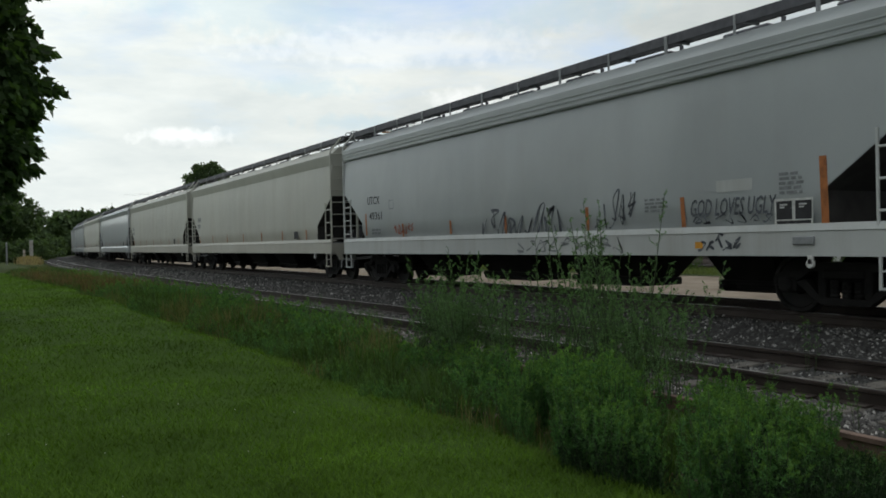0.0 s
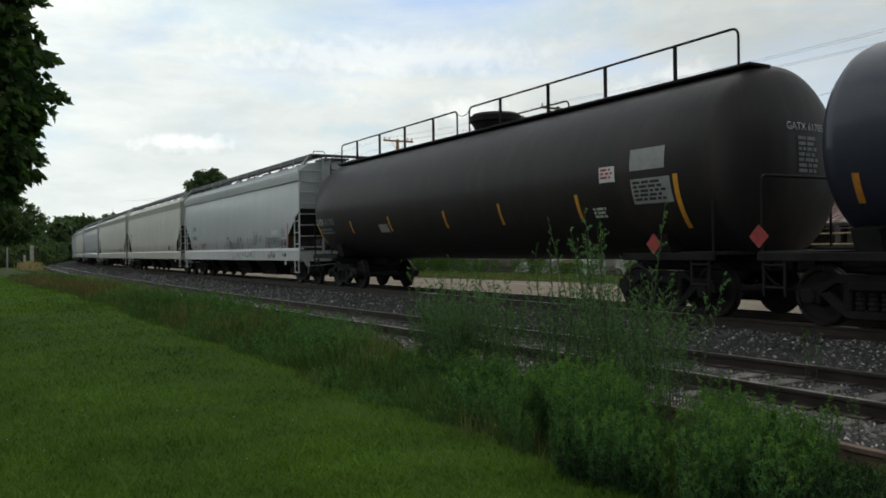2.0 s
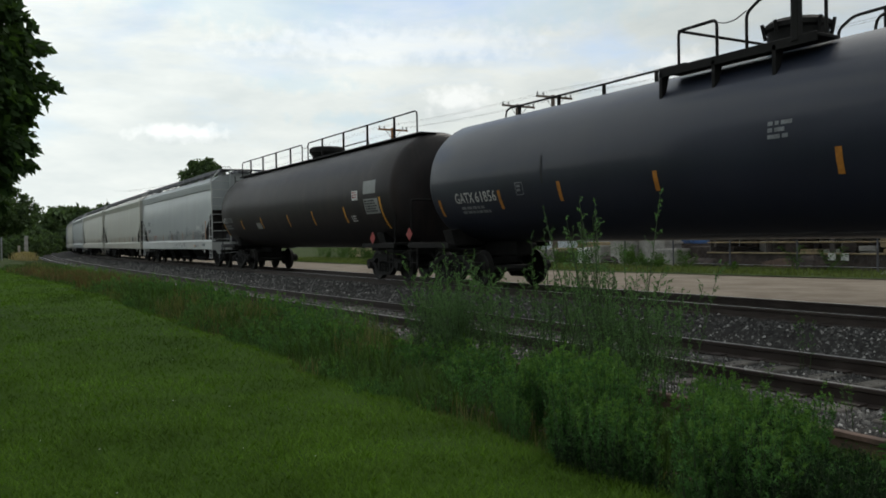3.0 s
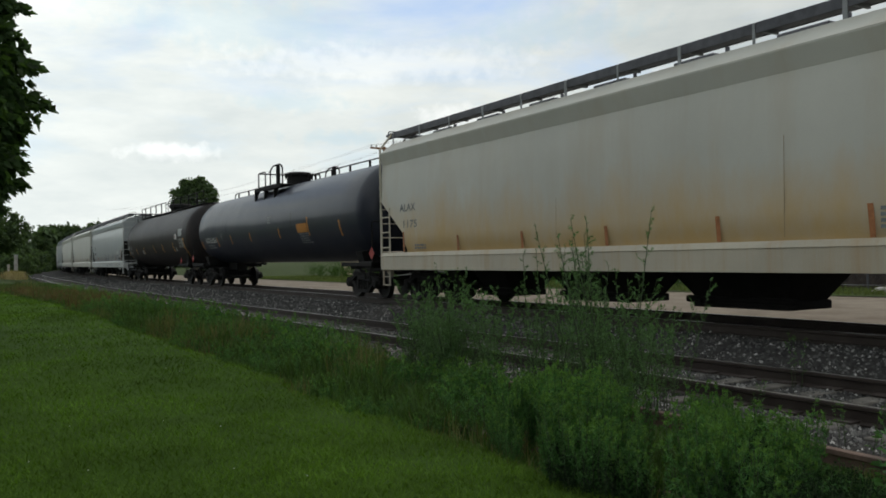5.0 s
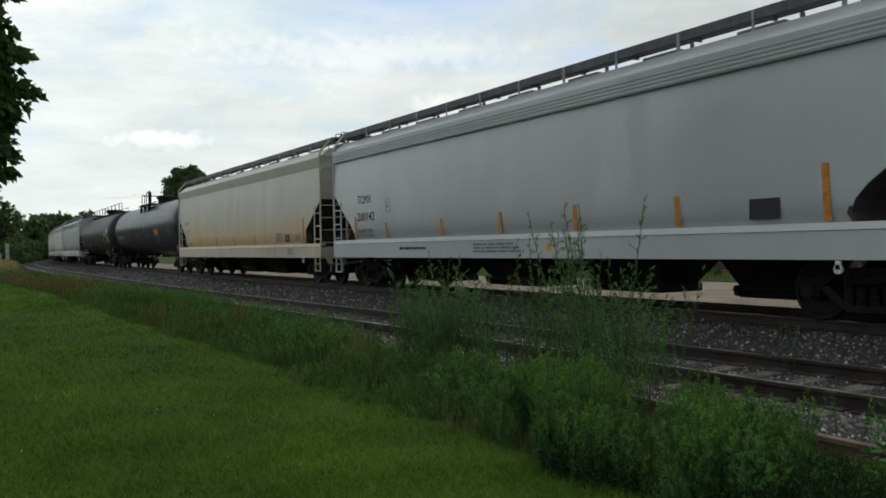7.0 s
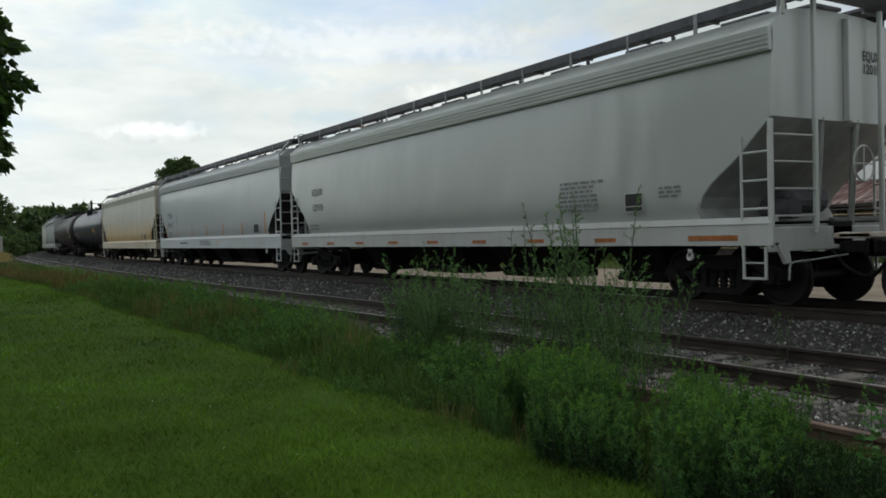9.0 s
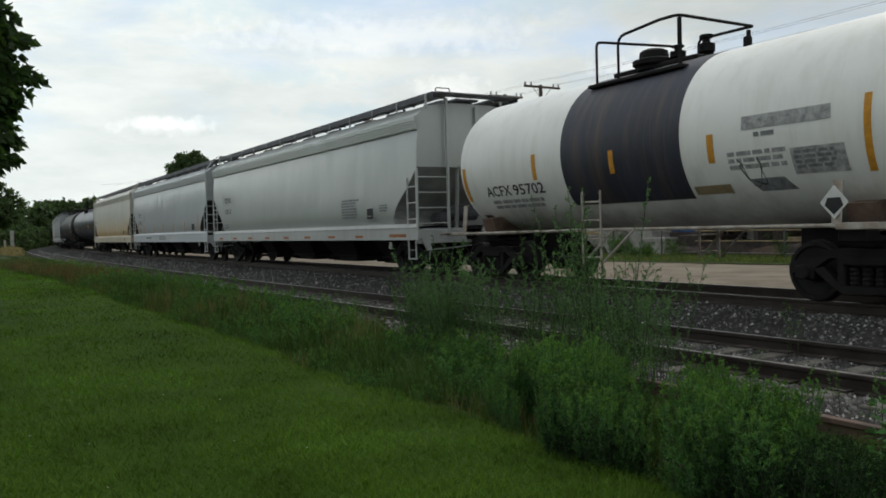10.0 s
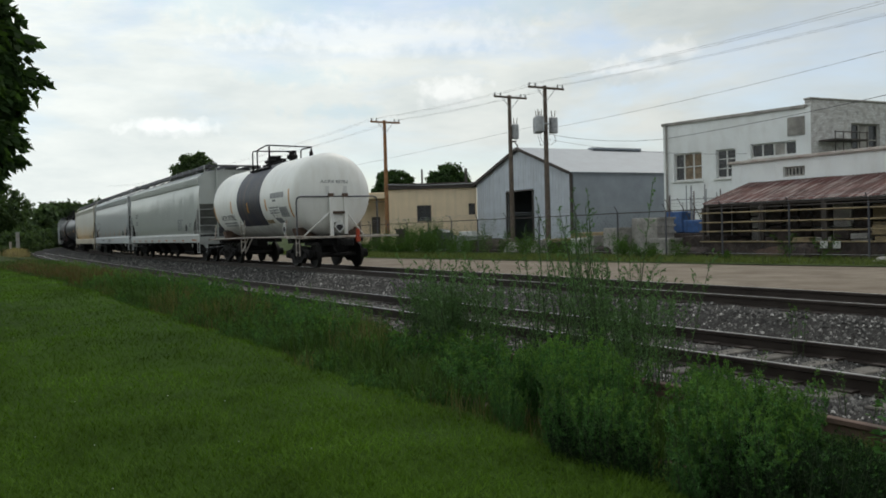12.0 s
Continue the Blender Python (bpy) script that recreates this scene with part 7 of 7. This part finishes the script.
# -- blue-black tank car --
car, side, head, half = tank("satin blue-black tank car with white stencilled lettering", 86.9, 66.64, NAVY_TANK, (1.0, 19.45), zc=2.50, r=1.46)
top = 3.96
dome_y = -0.55
part("manway_dome", Shape().lathe([(0, 0.46), (0.33, 0.45), (0.36, 0.50), (0.43, 0.50), (0.49, 0.42), (0.52, 0.1)], 24, "z", (0, dome_y, top - 0.04)), UNDER, car, "black domed manway", smooth=True)
for i in range(10):
    a = 2 * math.pi * i / 10
    part("eye_bolt", Shape().tube((0.50 * math.cos(a), dome_y + 0.50 * math.sin(a), top + 0.24), (0.54 * math.cos(a), dome_y + 0.54 * math.sin(a), top + 0.42), 0.03, 6), UNDER, car)
for sx in (-1, 1):
    part("top_platform", Shape().box((sx * 0.88, -0.2, top - 0.10), (0.5, 2.95, 0.05), 0.01).box((sx * 1.12, -0.2, top - 0.13), (0.04, 2.95, 0.14), 0.008), UNDER, car)
    for yb in (1.24, 0.12, -0.99):
        part("platform_bracket", Shape().prism([(sx * 1.14, top - 0.12), (sx * 0.95, top - 0.12), (sx * 1.10, top - 0.66), (sx * 1.14, top - 0.66)], yb - 0.03, yb + 0.03, "y"), UNDER, car)
    x = sx * 1.10
    part("top_railing", Shape().pipe([(x, 0.86, top - 0.12), (x, 0.86, top + 0.50), (x, 0.07, top + 0.50), (x, 0.07, top - 0.12)], 0.026), UNDER, car, "black pipe railing by the dome")
    part("top_railing", Shape().pipe([(x, -0.49, top - 0.12), (x, -0.49, top + 0.46), (x, -0.75, top + 0.62), (x, -1.55, top + 0.64), (x, -1.8, top + 0.50), (x, -1.8, top - 0.12)], 0.026), UNDER, car, "black pipe railing by the dome")
    part("rail_post", Shape().box((x, -1.34, top + 0.25), (0.12, 0.12, 0.78), 0.012), UNDER, car)
part("cross_rail", Shape().pipe([(-1.1, 0.86, top + 0.50), (1.1, 0.86, top + 0.50)], 0.024), UNDER, car)
part("safety_chain", Shape().pipe([(-1.1, 0.07, top + 0.46), (-1.1, -0.1, top + 0.40), (-1.1, -0.3, top + 0.42), (-1.1, -0.49, top + 0.50)], 0.010, 4), UNDER, car)
for y0, y1 in ((7.3, 1.5), (-1.85, -7.8)):
    part("roof_handrail", Shape().pipe([(-0.1, y0, top - 0.05), (-0.1, y0 - 0.05, top + 0.18)] + [(-0.1, y0 - 0.2 + (y1 - y0 + 0.3) * i / 10, top + 0.22) for i in range(11)] + [(-0.1, y1, top - 0.05)], 0.022), UNDER, car)
    for i in range(1, 5):
        part("rail_post", Shape().box((-0.1, y0 + (y1 - y0) * (i - 0.6) / 4, top + 0.09), (0.06, 0.06, 0.24), 0.005), UNDER, car)
for b in (5.95, 13.6):
    part("jacket_lap", flat(*rect(b, 2.2, b + 0.06, 2.75, 5), side(0)), INK, car)
marks(car, side, [(1.85, 1.62, 2.05), (4.4, 1.72, 2.15), (6.45, 1.80, 2.2), (9.0, 1.85, 2.2), (12.3, 1.88, 2.25), (15.08, 1.9, 2.5), (17.6, 1.8, 2.3)], ORANGE, 0.10, -0.02, n=4)
part("lettering", flat(*letters("GATX", 0.34, 0.80), lambda r, u: side(2.6)(r, u + 1.93)), CHALK, car)
part("lettering", flat(*letters("61856", 0.34, 0.84), lambda r, u: side(3.45)(r, u + 1.93)), CHALK, car)
part("small_print", flat(*bars(2.75, 1.62, 1.2, 0.22, 2, 21), side(0)), INK_SOFT, car)
part("stencil_frame", flat(*framed(5.05, 2.0, 0.26, 0.27), side(0)), INK_SOFT, car)
part("small_print", flat(*bars(5.10, 2.05, 0.14, 0.17, 2, 24), side(0)), INK_SOFT, car)
part("small_print", flat(*bars(11.25, 2.42, 0.4, 0.28, 3, 22), side(0)), INK_SOFT, car)
part("warning_panel", flat(*rect(14.1, 2.02, 15.0, 2.32, 3), side(0)), ORANGE, car, "orange stencilled panel")
part("small_print", flat(*bars(14.2, 1.6, 0.9, 0.4, 5, 23), side(0)), INK_SOFT, car)
for en in (1, -1):
    pf = Shape().box((0, en * (half - 0.75), 1.03), (2.9, 0.7, 0.06), 0.01).box((-1.45, en * (half - 1.4), 0.98), (0.07, 2.0, 0.12), 0.01).box((1.45, en * (half - 1.4), 0.98), (0.07, 2.0, 0.12), 0.01)
    part("end_platform", pf, UNDER, car)
    rl = Shape().pipe([(-1.42, en * (half - 0.45), 1.03), (-1.42, en * (half - 0.45), 2.15), (1.42, en * (half - 0.45), 2.15), (1.42, en * (half - 0.45), 1.03)], 0.022)
    part("end_railing", rl, UNDER, car)
    for sx in (-1.46, 1.46):
        ladder(car, (sx, en * (half - 0.5)), (sx, en * (half - 0.85)), 0, 0.42, 1.05, UNDER, 2, "sill_step")
    part("placard", Shape().prism([(en * (half - 0.42), 1.1), (en * (half - 0.42) - 0.17, 1.27), (en * (half - 0.42), 1.44), (en * (half - 0.42) + 0.17, 1.27)], -1.46, -1.45), SIGN_RED, car, "red diamond placard")

# -- cream hopper, rust-stained --
car, side = hopper("cream covered hopper car with rust stains low on its side", 66.64, 48.40, CREAM_PAINT, ribs=1, sill_paint=CREAM_SILL)
marks(car, side, [(1.75, 1.28, 1.78), (4.3, 1.28, 1.62), (6.7, 1.28, 1.62), (9.14, 1.28, 1.62), (11.55, 1.28, 1.66), (13.9, 1.28, 1.70)], RED_STRIP, 0.08)
marks(car, side, [(16.35, 1.26, 2.10)], RED_STRIP, 0.10)
for b, h in ((7.75, 2.2), (12.65, 2.7)):
    part("weld_seam", flat(*rect(b, 1.32, b + 0.009, h, 4, 0.02), side(0)), LUMBER, car, "thin rusty streaked seam")
part("lettering", flat(*letters("ALAX", 0.26, 0.80), lambda r, u: side(1.55)(r, u + 2.29)), INK_SOFT, car)
part("lettering", flat(*letters("1175", 0.26, 0.76), lambda r, u: side(1.66)(r, u + 1.88)), INK_SOFT, car)
part("small_print", flat(*bars(2.3, 1.32, 0.7, 0.14, 2, 31), side(0)), INK_SOFT, car)
part("data_panel", flat(*rect(14.68, 1.36, 15.1, 1.60), side(0)), INK, car, "black stencil panel")
part("small_print", flat(*bars(14.72, 1.40, 0.34, 0.16, 2, 32), side(0, 0.004)), INK_SOFT, car)
part("small_print", flat(*bars(14.0, 1.36, 0.4, 0.3, 4, 33), side(0)), INK_SOFT, car)
part("small_print", flat(*bars(15.65, 1.36, 0.4, 0.2, 3, 34), side(0)), INK_SOFT, car)
part("small_print", flat(*bars(15.0, 0.92, 0.45, 0.2, 3, 35), side(0, 0.032)), INK_SOFT, car)

# -- clean grey hopper --
car, side = hopper("clean light grey covered hopper car with pale side sill", 48.40, 30.34, GREY_PAINT, cut=((2.66, 0.0), (1.55, 1.25), (1.22, 1.15)), curved=True, sill=(0.86, 1.28), ribs=4, outlets=(4.3, 7.8, 11.3, 14.4), sill_paint=GREY_SILL)
marks(car, side, [(1.95, 1.35, 1.95), (3.75, 1.36, 1.75), (6.47, 1.36, 1.75), (8.78, 1.36, 1.80), (11.1, 1.36, 1.82), (13.5, 1.36, 1.82), (16.0, 1.36, 2.1)], ORANGE, 0.11)
part("lettering", flat(*letters("TCMX", 0.32, 0.86, 0.0), lambda r, u: side(2.06)(r, u + 2.30)), INK, car)
part("lettering", flat(*letters("200142", 0.32, 1.02, 0.006), lambda r, u: side(2.06)(r, u + 1.84)), INK, car)
part("small_print", flat(*bars(2.1, 1.40, 1.0, 0.22, 2, 41), side(0)), INK_SOFT, car)
part("stencil_frame", flat(*framed(3.72, 2.02, 0.24, 0.34), side(0)), INK_SOFT, car)
part("small_print", flat(*bars(3.77, 2.1, 0.13, 0.18, 2, 42), side(0, 0.002)), INK_SOFT, car)
part("small_print", flat(*bars(7.8, 0.95, 1.9, 0.22, 3, 43), side(0, 0.032)), INK_SOFT, car)
part("small_print", flat(*bars(4.5, 1.02, 1.5, 0.10, 1, 44), side(0, 0.032)), INK, car)
part("reflector_strip", flat(*rect(10.3, 1.0, 10.42, 1.14), side(0, 0.032)), YELLOW, car)
part("data_panel", flat(*rect(14.8, 1.42, 15.3, 1.7), side(0)), INK, car, "black stencil panel")

# -- grey-green hopper, round-cut ends --
car, side = hopper("grey-green covered hopper car with reflective strips on the sill", 30.34, 11.70, GREEN_PAINT, corner=False, cut=((2.66, 0.0), (1.55, 1.25), (1.22, 1.15)), curved=True, sill=(0.90, 1.24), ribs=4, outlets=(4.5, 7.8, 11.2, 14.4), slope=PATCH_DARK, sill_paint=PALE_SILL)
for i in range(8):
    b = 1.35 + i * 1.9
    part("reflector_strip", flat(*rect(b, 0.96, b + 0.5, 1.03), side(0, 0.032)), RUST_ORANGE, car, "orange reflector strip")
part("reflector_strip", flat(*rect(16.7, 0.97, 17.6, 1.05), side(0, 0.032)), RUST_ORANGE, car, "orange reflector strip")
part("lettering", flat(*letters("EQUX", 0.28, 0.84), lambda r, u: side(2.14)(r, u + 2.42)), INK, car)
part("lettering", flat(*letters("12018", 0.28, 0.80), lambda r, u: side(2.15)(r, u + 1.97)), INK, car)
part("small_print", flat(*bars(2.0, 1.36, 0.8, 0.2, 2, 51), side(0)), INK_SOFT, car)
part("small_print", flat(*bars(13.7, 1.48, 1.15, 0.55, 7, 52), side(0)), INK_SOFT, car)
part("data_panel", flat(*rect(15.35, 1.45, 15.75, 1.76), side(0)), INK, car, "black stencil panel")
part("panel_line", flat(*framed(15.35, 1.45, 0.40, 0.31, 0.014), side(0, 0.004)), CHALK, car, "thin white outline of the panel")
part("panel_line", flat(*rect(15.36, 1.535, 15.74, 1.547), side(0, 0.004)), CHALK, car)
part("small_print", flat(*bars(16.1, 1.62, 0.45, 0.2, 3, 54), side(0)), INK_SOFT, car)
part("lettering", flat(*letters("EQUX", 0.21, 0.45), lambda r, u: (0.53 + r, -9.32 + 0.49, u + 3.59)), INK, car)
part("lettering", flat(*letters("12018", 0.21, 0.45), lambda r, u: (0.53 + r, -9.32 + 0.49, u + 3.40)), INK, car)

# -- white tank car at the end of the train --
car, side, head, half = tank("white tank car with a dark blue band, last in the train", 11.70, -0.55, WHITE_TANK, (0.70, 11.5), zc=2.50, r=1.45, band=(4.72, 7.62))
top = 3.95
for sx in (-1, 1):
    part("side_rail", Shape().pipe([(sx * 1.42, half - 1.3, 1.03), (sx * 1.42, half - 5.4, 1.06), (sx * 1.42, half - 10.3, 1.06)], 0.028, 8), WORN_WHITE, car, "white painted side handrail")
    part("side_plate", Shape().box((sx * 1.42, half - 11.0, 1.05), (0.10, 1.5, 0.09), 0.01), WORN_WHITE, car)
    part("side_plate", Shape().box((sx * 1.42, half - 0.85, 1.03), (0.10, 0.95, 0.07), 0.01), WORN_WHITE, car)
    ladder(car, (sx * 1.50, half - 5.36), (sx * 1.50, half - 5.84), 0, 0.45, 1.75, WORN_WHITE, 4)
    part("ladder_brace", Shape().tube((sx * 1.50, half - 5.9, 0.5), (sx * 1.44, half - 6.6, 1.06), 0.024), WORN_WHITE, car)
    part("ladder_brace", Shape().tube((sx * 1.50, half - 5.4, 0.5), (sx * 1.44, half - 6.1, 1.06), 0.02), WORN_WHITE, car)
    if sx < 0:
        ladder(car, (sx * 1.47, half - 11.36), (sx * 1.47, half - 11.66), 0, 0.42, 1.03, WORN_WHITE, 2, "sill_step", 0.012)
    for yy in (half - 1.3, half - 10.24):
        part("shell_brace", Shape().box((sx * 1.40, yy, 1.34), (0.03, 0.14, 0.62), 0.01, Matrix.Rotation(sx * -0.10, 3, "Y")), WORN_WHITE, car)
part("rust_patch", flat(*rect(1.55, 1.12, 1.85, 1.30, 3, -0.1), side(0)), RUST_BOARD, car, "brown rusty stain")
part("end_platform", Shape().box((0, half - 0.55, 1.02), (2.94, 0.5, 0.07), 0.012), WORN_WHITE, car)
yb = half - 11.62
part("end_platform", Shape().box((0.0, yb - 0.05, 1.03), (2.94, 0.42, 0.08), 0.012).box((1.75, yb, 1.03), (0.9, 0.16, 0.06), 0.01), WORN_WHITE, car, "worn white end platform")
part("end_railing", Shape().pipe([(-1.42, yb + 0.28, 1.03), (-1.42, yb + 0.28, 2.26), (-1.40, yb + 0.26, 2.34), (-1.32, yb + 0.22, 2.40), (1.32, yb - 0.0, 2.40), (1.40, yb, 2.34), (1.42, yb, 2.26), (1.42, yb, 1.03)], 0.028, 8), RUNBOARD, car, "dark pipe railing round the end")
for x in (-0.30, 0.22):
    part("end_post", Shape().box((x, yb - 0.02, 1.73), (0.13, 0.07, 1.40), 0.01), WHITE_TANK, car)
    part("post_cap", Shape().box((x, yb - 0.02, 2.44), (0.18, 0.12, 0.12), 0.01), RUST_RAIL, car)
    part("end_brace", Shape().tube((x, yb - 0.02, 1.92), (x * 4.2, yb + 0.1, 1.08), 0.026), WHITE_TANK, car)
part("end_panel", Shape().box((-0.04, yb + 0.03, 1.95), (0.40, 0.03, 0.85), 0.01), WHITE_TANK, car, "pale plate between the end posts")
part("brake_step", Shape().box((-0.04, yb - 0.05, 1.85), (0.42, 0.10, 0.09), 0.01), RUST_RAIL, car)
for px, py in ((-1.47, half - 10.24), (-0.04, yb - 0.09)):
    if px < -1:
        part("placard", Shape().prism([(py, 1.14), (py - 0.2, 1.36), (py, 1.58), (py + 0.2, 1.36)], px, px + 0.012), PATCH, car, "white diamond placard")
        part("placard_print", Shape().prism([(py - 0.13, 1.32), (py - 0.09, 1.42), (py + 0.09, 1.42), (py + 0.13, 1.32), (py, 1.20)], px - 0.004, px), INK, car)
    else:
        part("placard", Shape().prism([(px, 1.16), (px - 0.21, 1.39), (px, 1.62), (px + 0.21, 1.39)], py, py + 0.012, "y"), PATCH, car, "white diamond placard")
        part("placard_print", Shape().prism([(px - 0.13, 1.35), (px - 0.09, 1.44), (px + 0.09, 1.44), (px + 0.13, 1.35), (px, 1.22)], py - 0.004, py, "y"), INK, car)
part("end_marker", Shape().box((0.52, yb - 0.32, 1.16), (0.12, 0.11, 0.26), 0.03).box((0.52, yb - 0.32, 0.94), (0.15, 0.13, 0.20), 0.03), RED_FLAG, car, "red end-of-train marker")
dy = half - 6.1
part("valve_plate", Shape().box((0, dy, top - 0.02), (0.9, 2.0, 0.08), 0.02), UNDER, car)
part("manway", Shape().lathe([(0, 0.30), (0.06, 0.30), (0.09, 0.38), (0.17, 0.38), (0.21, 0.27), (0.33, 0.25), (0.37, 0.18)], 18, "z", (-0.25, dy + 0.15, top - 0.05)), UNDER, car, smooth=True)
for k, (x, y, h) in enumerate(((-0.25, dy - 0.42, 0.30), (0.1, dy - 0.75, 0.45), (0.3, dy - 0.55, 0.50), (0.3, dy + 0.5, 0.28))):
    part("valve", Shape().lathe([(0, 0.06), (h * 0.3, 0.06), (h * 0.35, 0.14), (h * 0.65, 0.14), (h * 0.7, 0.06), (h * 0.9, 0.06), (h * 0.9, 0.11), (h, 0.11)], 12, "z", (x, y, top - 0.02)), UNDER, car, smooth=True)
    part("valve_handle", Shape().tube((x - 0.16, y, top + h * 0.5), (x + 0.16, y, top + h * 0.55), 0.025, 6), UNDER, car)
zr = top + 0.58
x = 0.85
for sx in (-1, 1):
    part("top_walk", Shape().box((sx * 0.80, dy, top - 0.24), (0.30, 2.3, 0.06), 0.01), UNDER, car)
part("top_railing", Shape().pipe([(-x, half - 5.10, top - 0.28), (-x, half - 5.10, zr - 0.05), (-x + 0.06, half - 5.10, zr), (x - 0.06, half - 5.45, zr), (x, half - 5.45, zr - 0.05), (x, half - 5.45, top - 0.28)], 0.027), UNDER, car, "dark pipe railing round the valves")
part("top_railing", Shape().pipe([(-x, half - 5.67, top - 0.28), (-x, half - 5.67, zr - 0.12), (-x, half - 5.76, zr - 0.02), (-x, half - 6.7, zr + 0.05), (-x, half - 7.05, zr + 0.04), (-x + 0.08, half - 7.12, zr + 0.03), (x, half - 7.2, zr)], 0.027), UNDER, car, "dark pipe railing round the valves")
part("top_railing", Shape().pipe([(x, half - 7.2, zr), (x, half - 6.07, zr + 0.02), (x, half - 6.0, zr - 0.05), (x, half - 5.98, top - 0.28)], 0.027), UNDER, car, "dark pipe railing round the valves")
for q in (-x, x):
    part("rail_post", Shape().box((q, half - 7.12, top + 0.16), (0.06, 0.06, 0.82 if q < 0 else 0.75), 0.008), UNDER, car)
part("rail_weight", Shape().box((x, half - 7.1, top + 0.30), (0.12, 0.14, 0.26), 0.03), UNDER, car)
marks(car, side, [(1.35, 1.70, 2.45), (3.86, 2.05, 2.55), (8.2, 2.02, 2.45)], YELLOW, 0.12, -0.02, n=4)
marks(car, lambda b: side(b, 0.016), [(6.05, 2.02, 2.42)], YELLOW, 0.12, -0.02, n=4)
marks(car, side, [(10.65, 1.70, 2.70)], YELLOW, 0.10, -0.06, n=8)
part("lettering", flat(*letters("ACFX", 0.32, 0.88), lambda r, u: side(2.07)(r, u + 1.78)), INK, car)
part("lettering", flat(*letters("95702", 0.32, 1.02), lambda r, u: side(3.03)(r, u + 1.78)), INK, car)
part("small_print", flat(*bars(2.15, 1.42, 2.0, 0.26, 2, 61), side(0)), INK_FAINT, car)
part("paint_patch", flat(*rect(8.8, 2.45, 10.2, 2.64, 4), side(0)), INK_FAINT, car, "worn grey patch of old paint")
part("small_print", flat(*bars(9.0, 2.3, 0.4, 0.1, 1, 62), side(0)), INK_SOFT, car)
part("small_print", flat(*bars(8.5, 1.85, 1.2, 0.3, 3, 63), side(0)), INK_FAINT, car)
part("data_panel", flat(*rect(8.9, 1.5, 9.5, 1.72, 3, -0.15), side(0)), INK_SOFT, car, "dark torn stencil panel")
part("rust_patch", flat(*rect(7.7, 1.5, 8.4, 1.66, 3), side(0)), LUMBER, car, "brown scraped patch")
part("graffiti", flat(*scribble(21, 8.55, 1.62, 0.5, 0.42, 2, 0.010), side(0)), INK, car, "thin looping black scrawl")
part("paint_patch", flat(*rect(9.55, 1.74, 10.35, 2.12, 4), side(0)), INK_FAINT, car, "smeared grey remains of a sticker")
part("small_print", flat(*bars(9.6, 1.8, 0.7, 0.28, 4, 65), side(0, 0.009)), INK_SOFT, car)
part("lettering", flat(*letters("ACFX 95702", 0.135, 1.0, 0.008), lambda r, u: head()(r - 0.58, u + 2.86)), INK_SOFT, car)
part("paint_patch", flat(*rect(-0.42, 2.50, 0.36, 2.76, 3), head()), PATCH, car, "faint square of fresher paint")


# ---- the train moves ----
def motions():
    step = [i * 0.5 for i in range(25)]
    fine = [i / FPS for i in range(12 * FPS + 1)]
    for car, mid, sets in CARS:
        rows = []
        for t in step:
            x, y, a = on_line(mid + travel(t))
            rows.append((t, pose(x, y, 0, 0, 0, -math.degrees(a))))
        walk(car, rows)
        for w, y in sets:
            walk(w, [(t, pose(0, y, WHEEL_R, -math.degrees(travel(t) / WHEEL_R) % 360, 0, 0)) for t in fine])


motions()
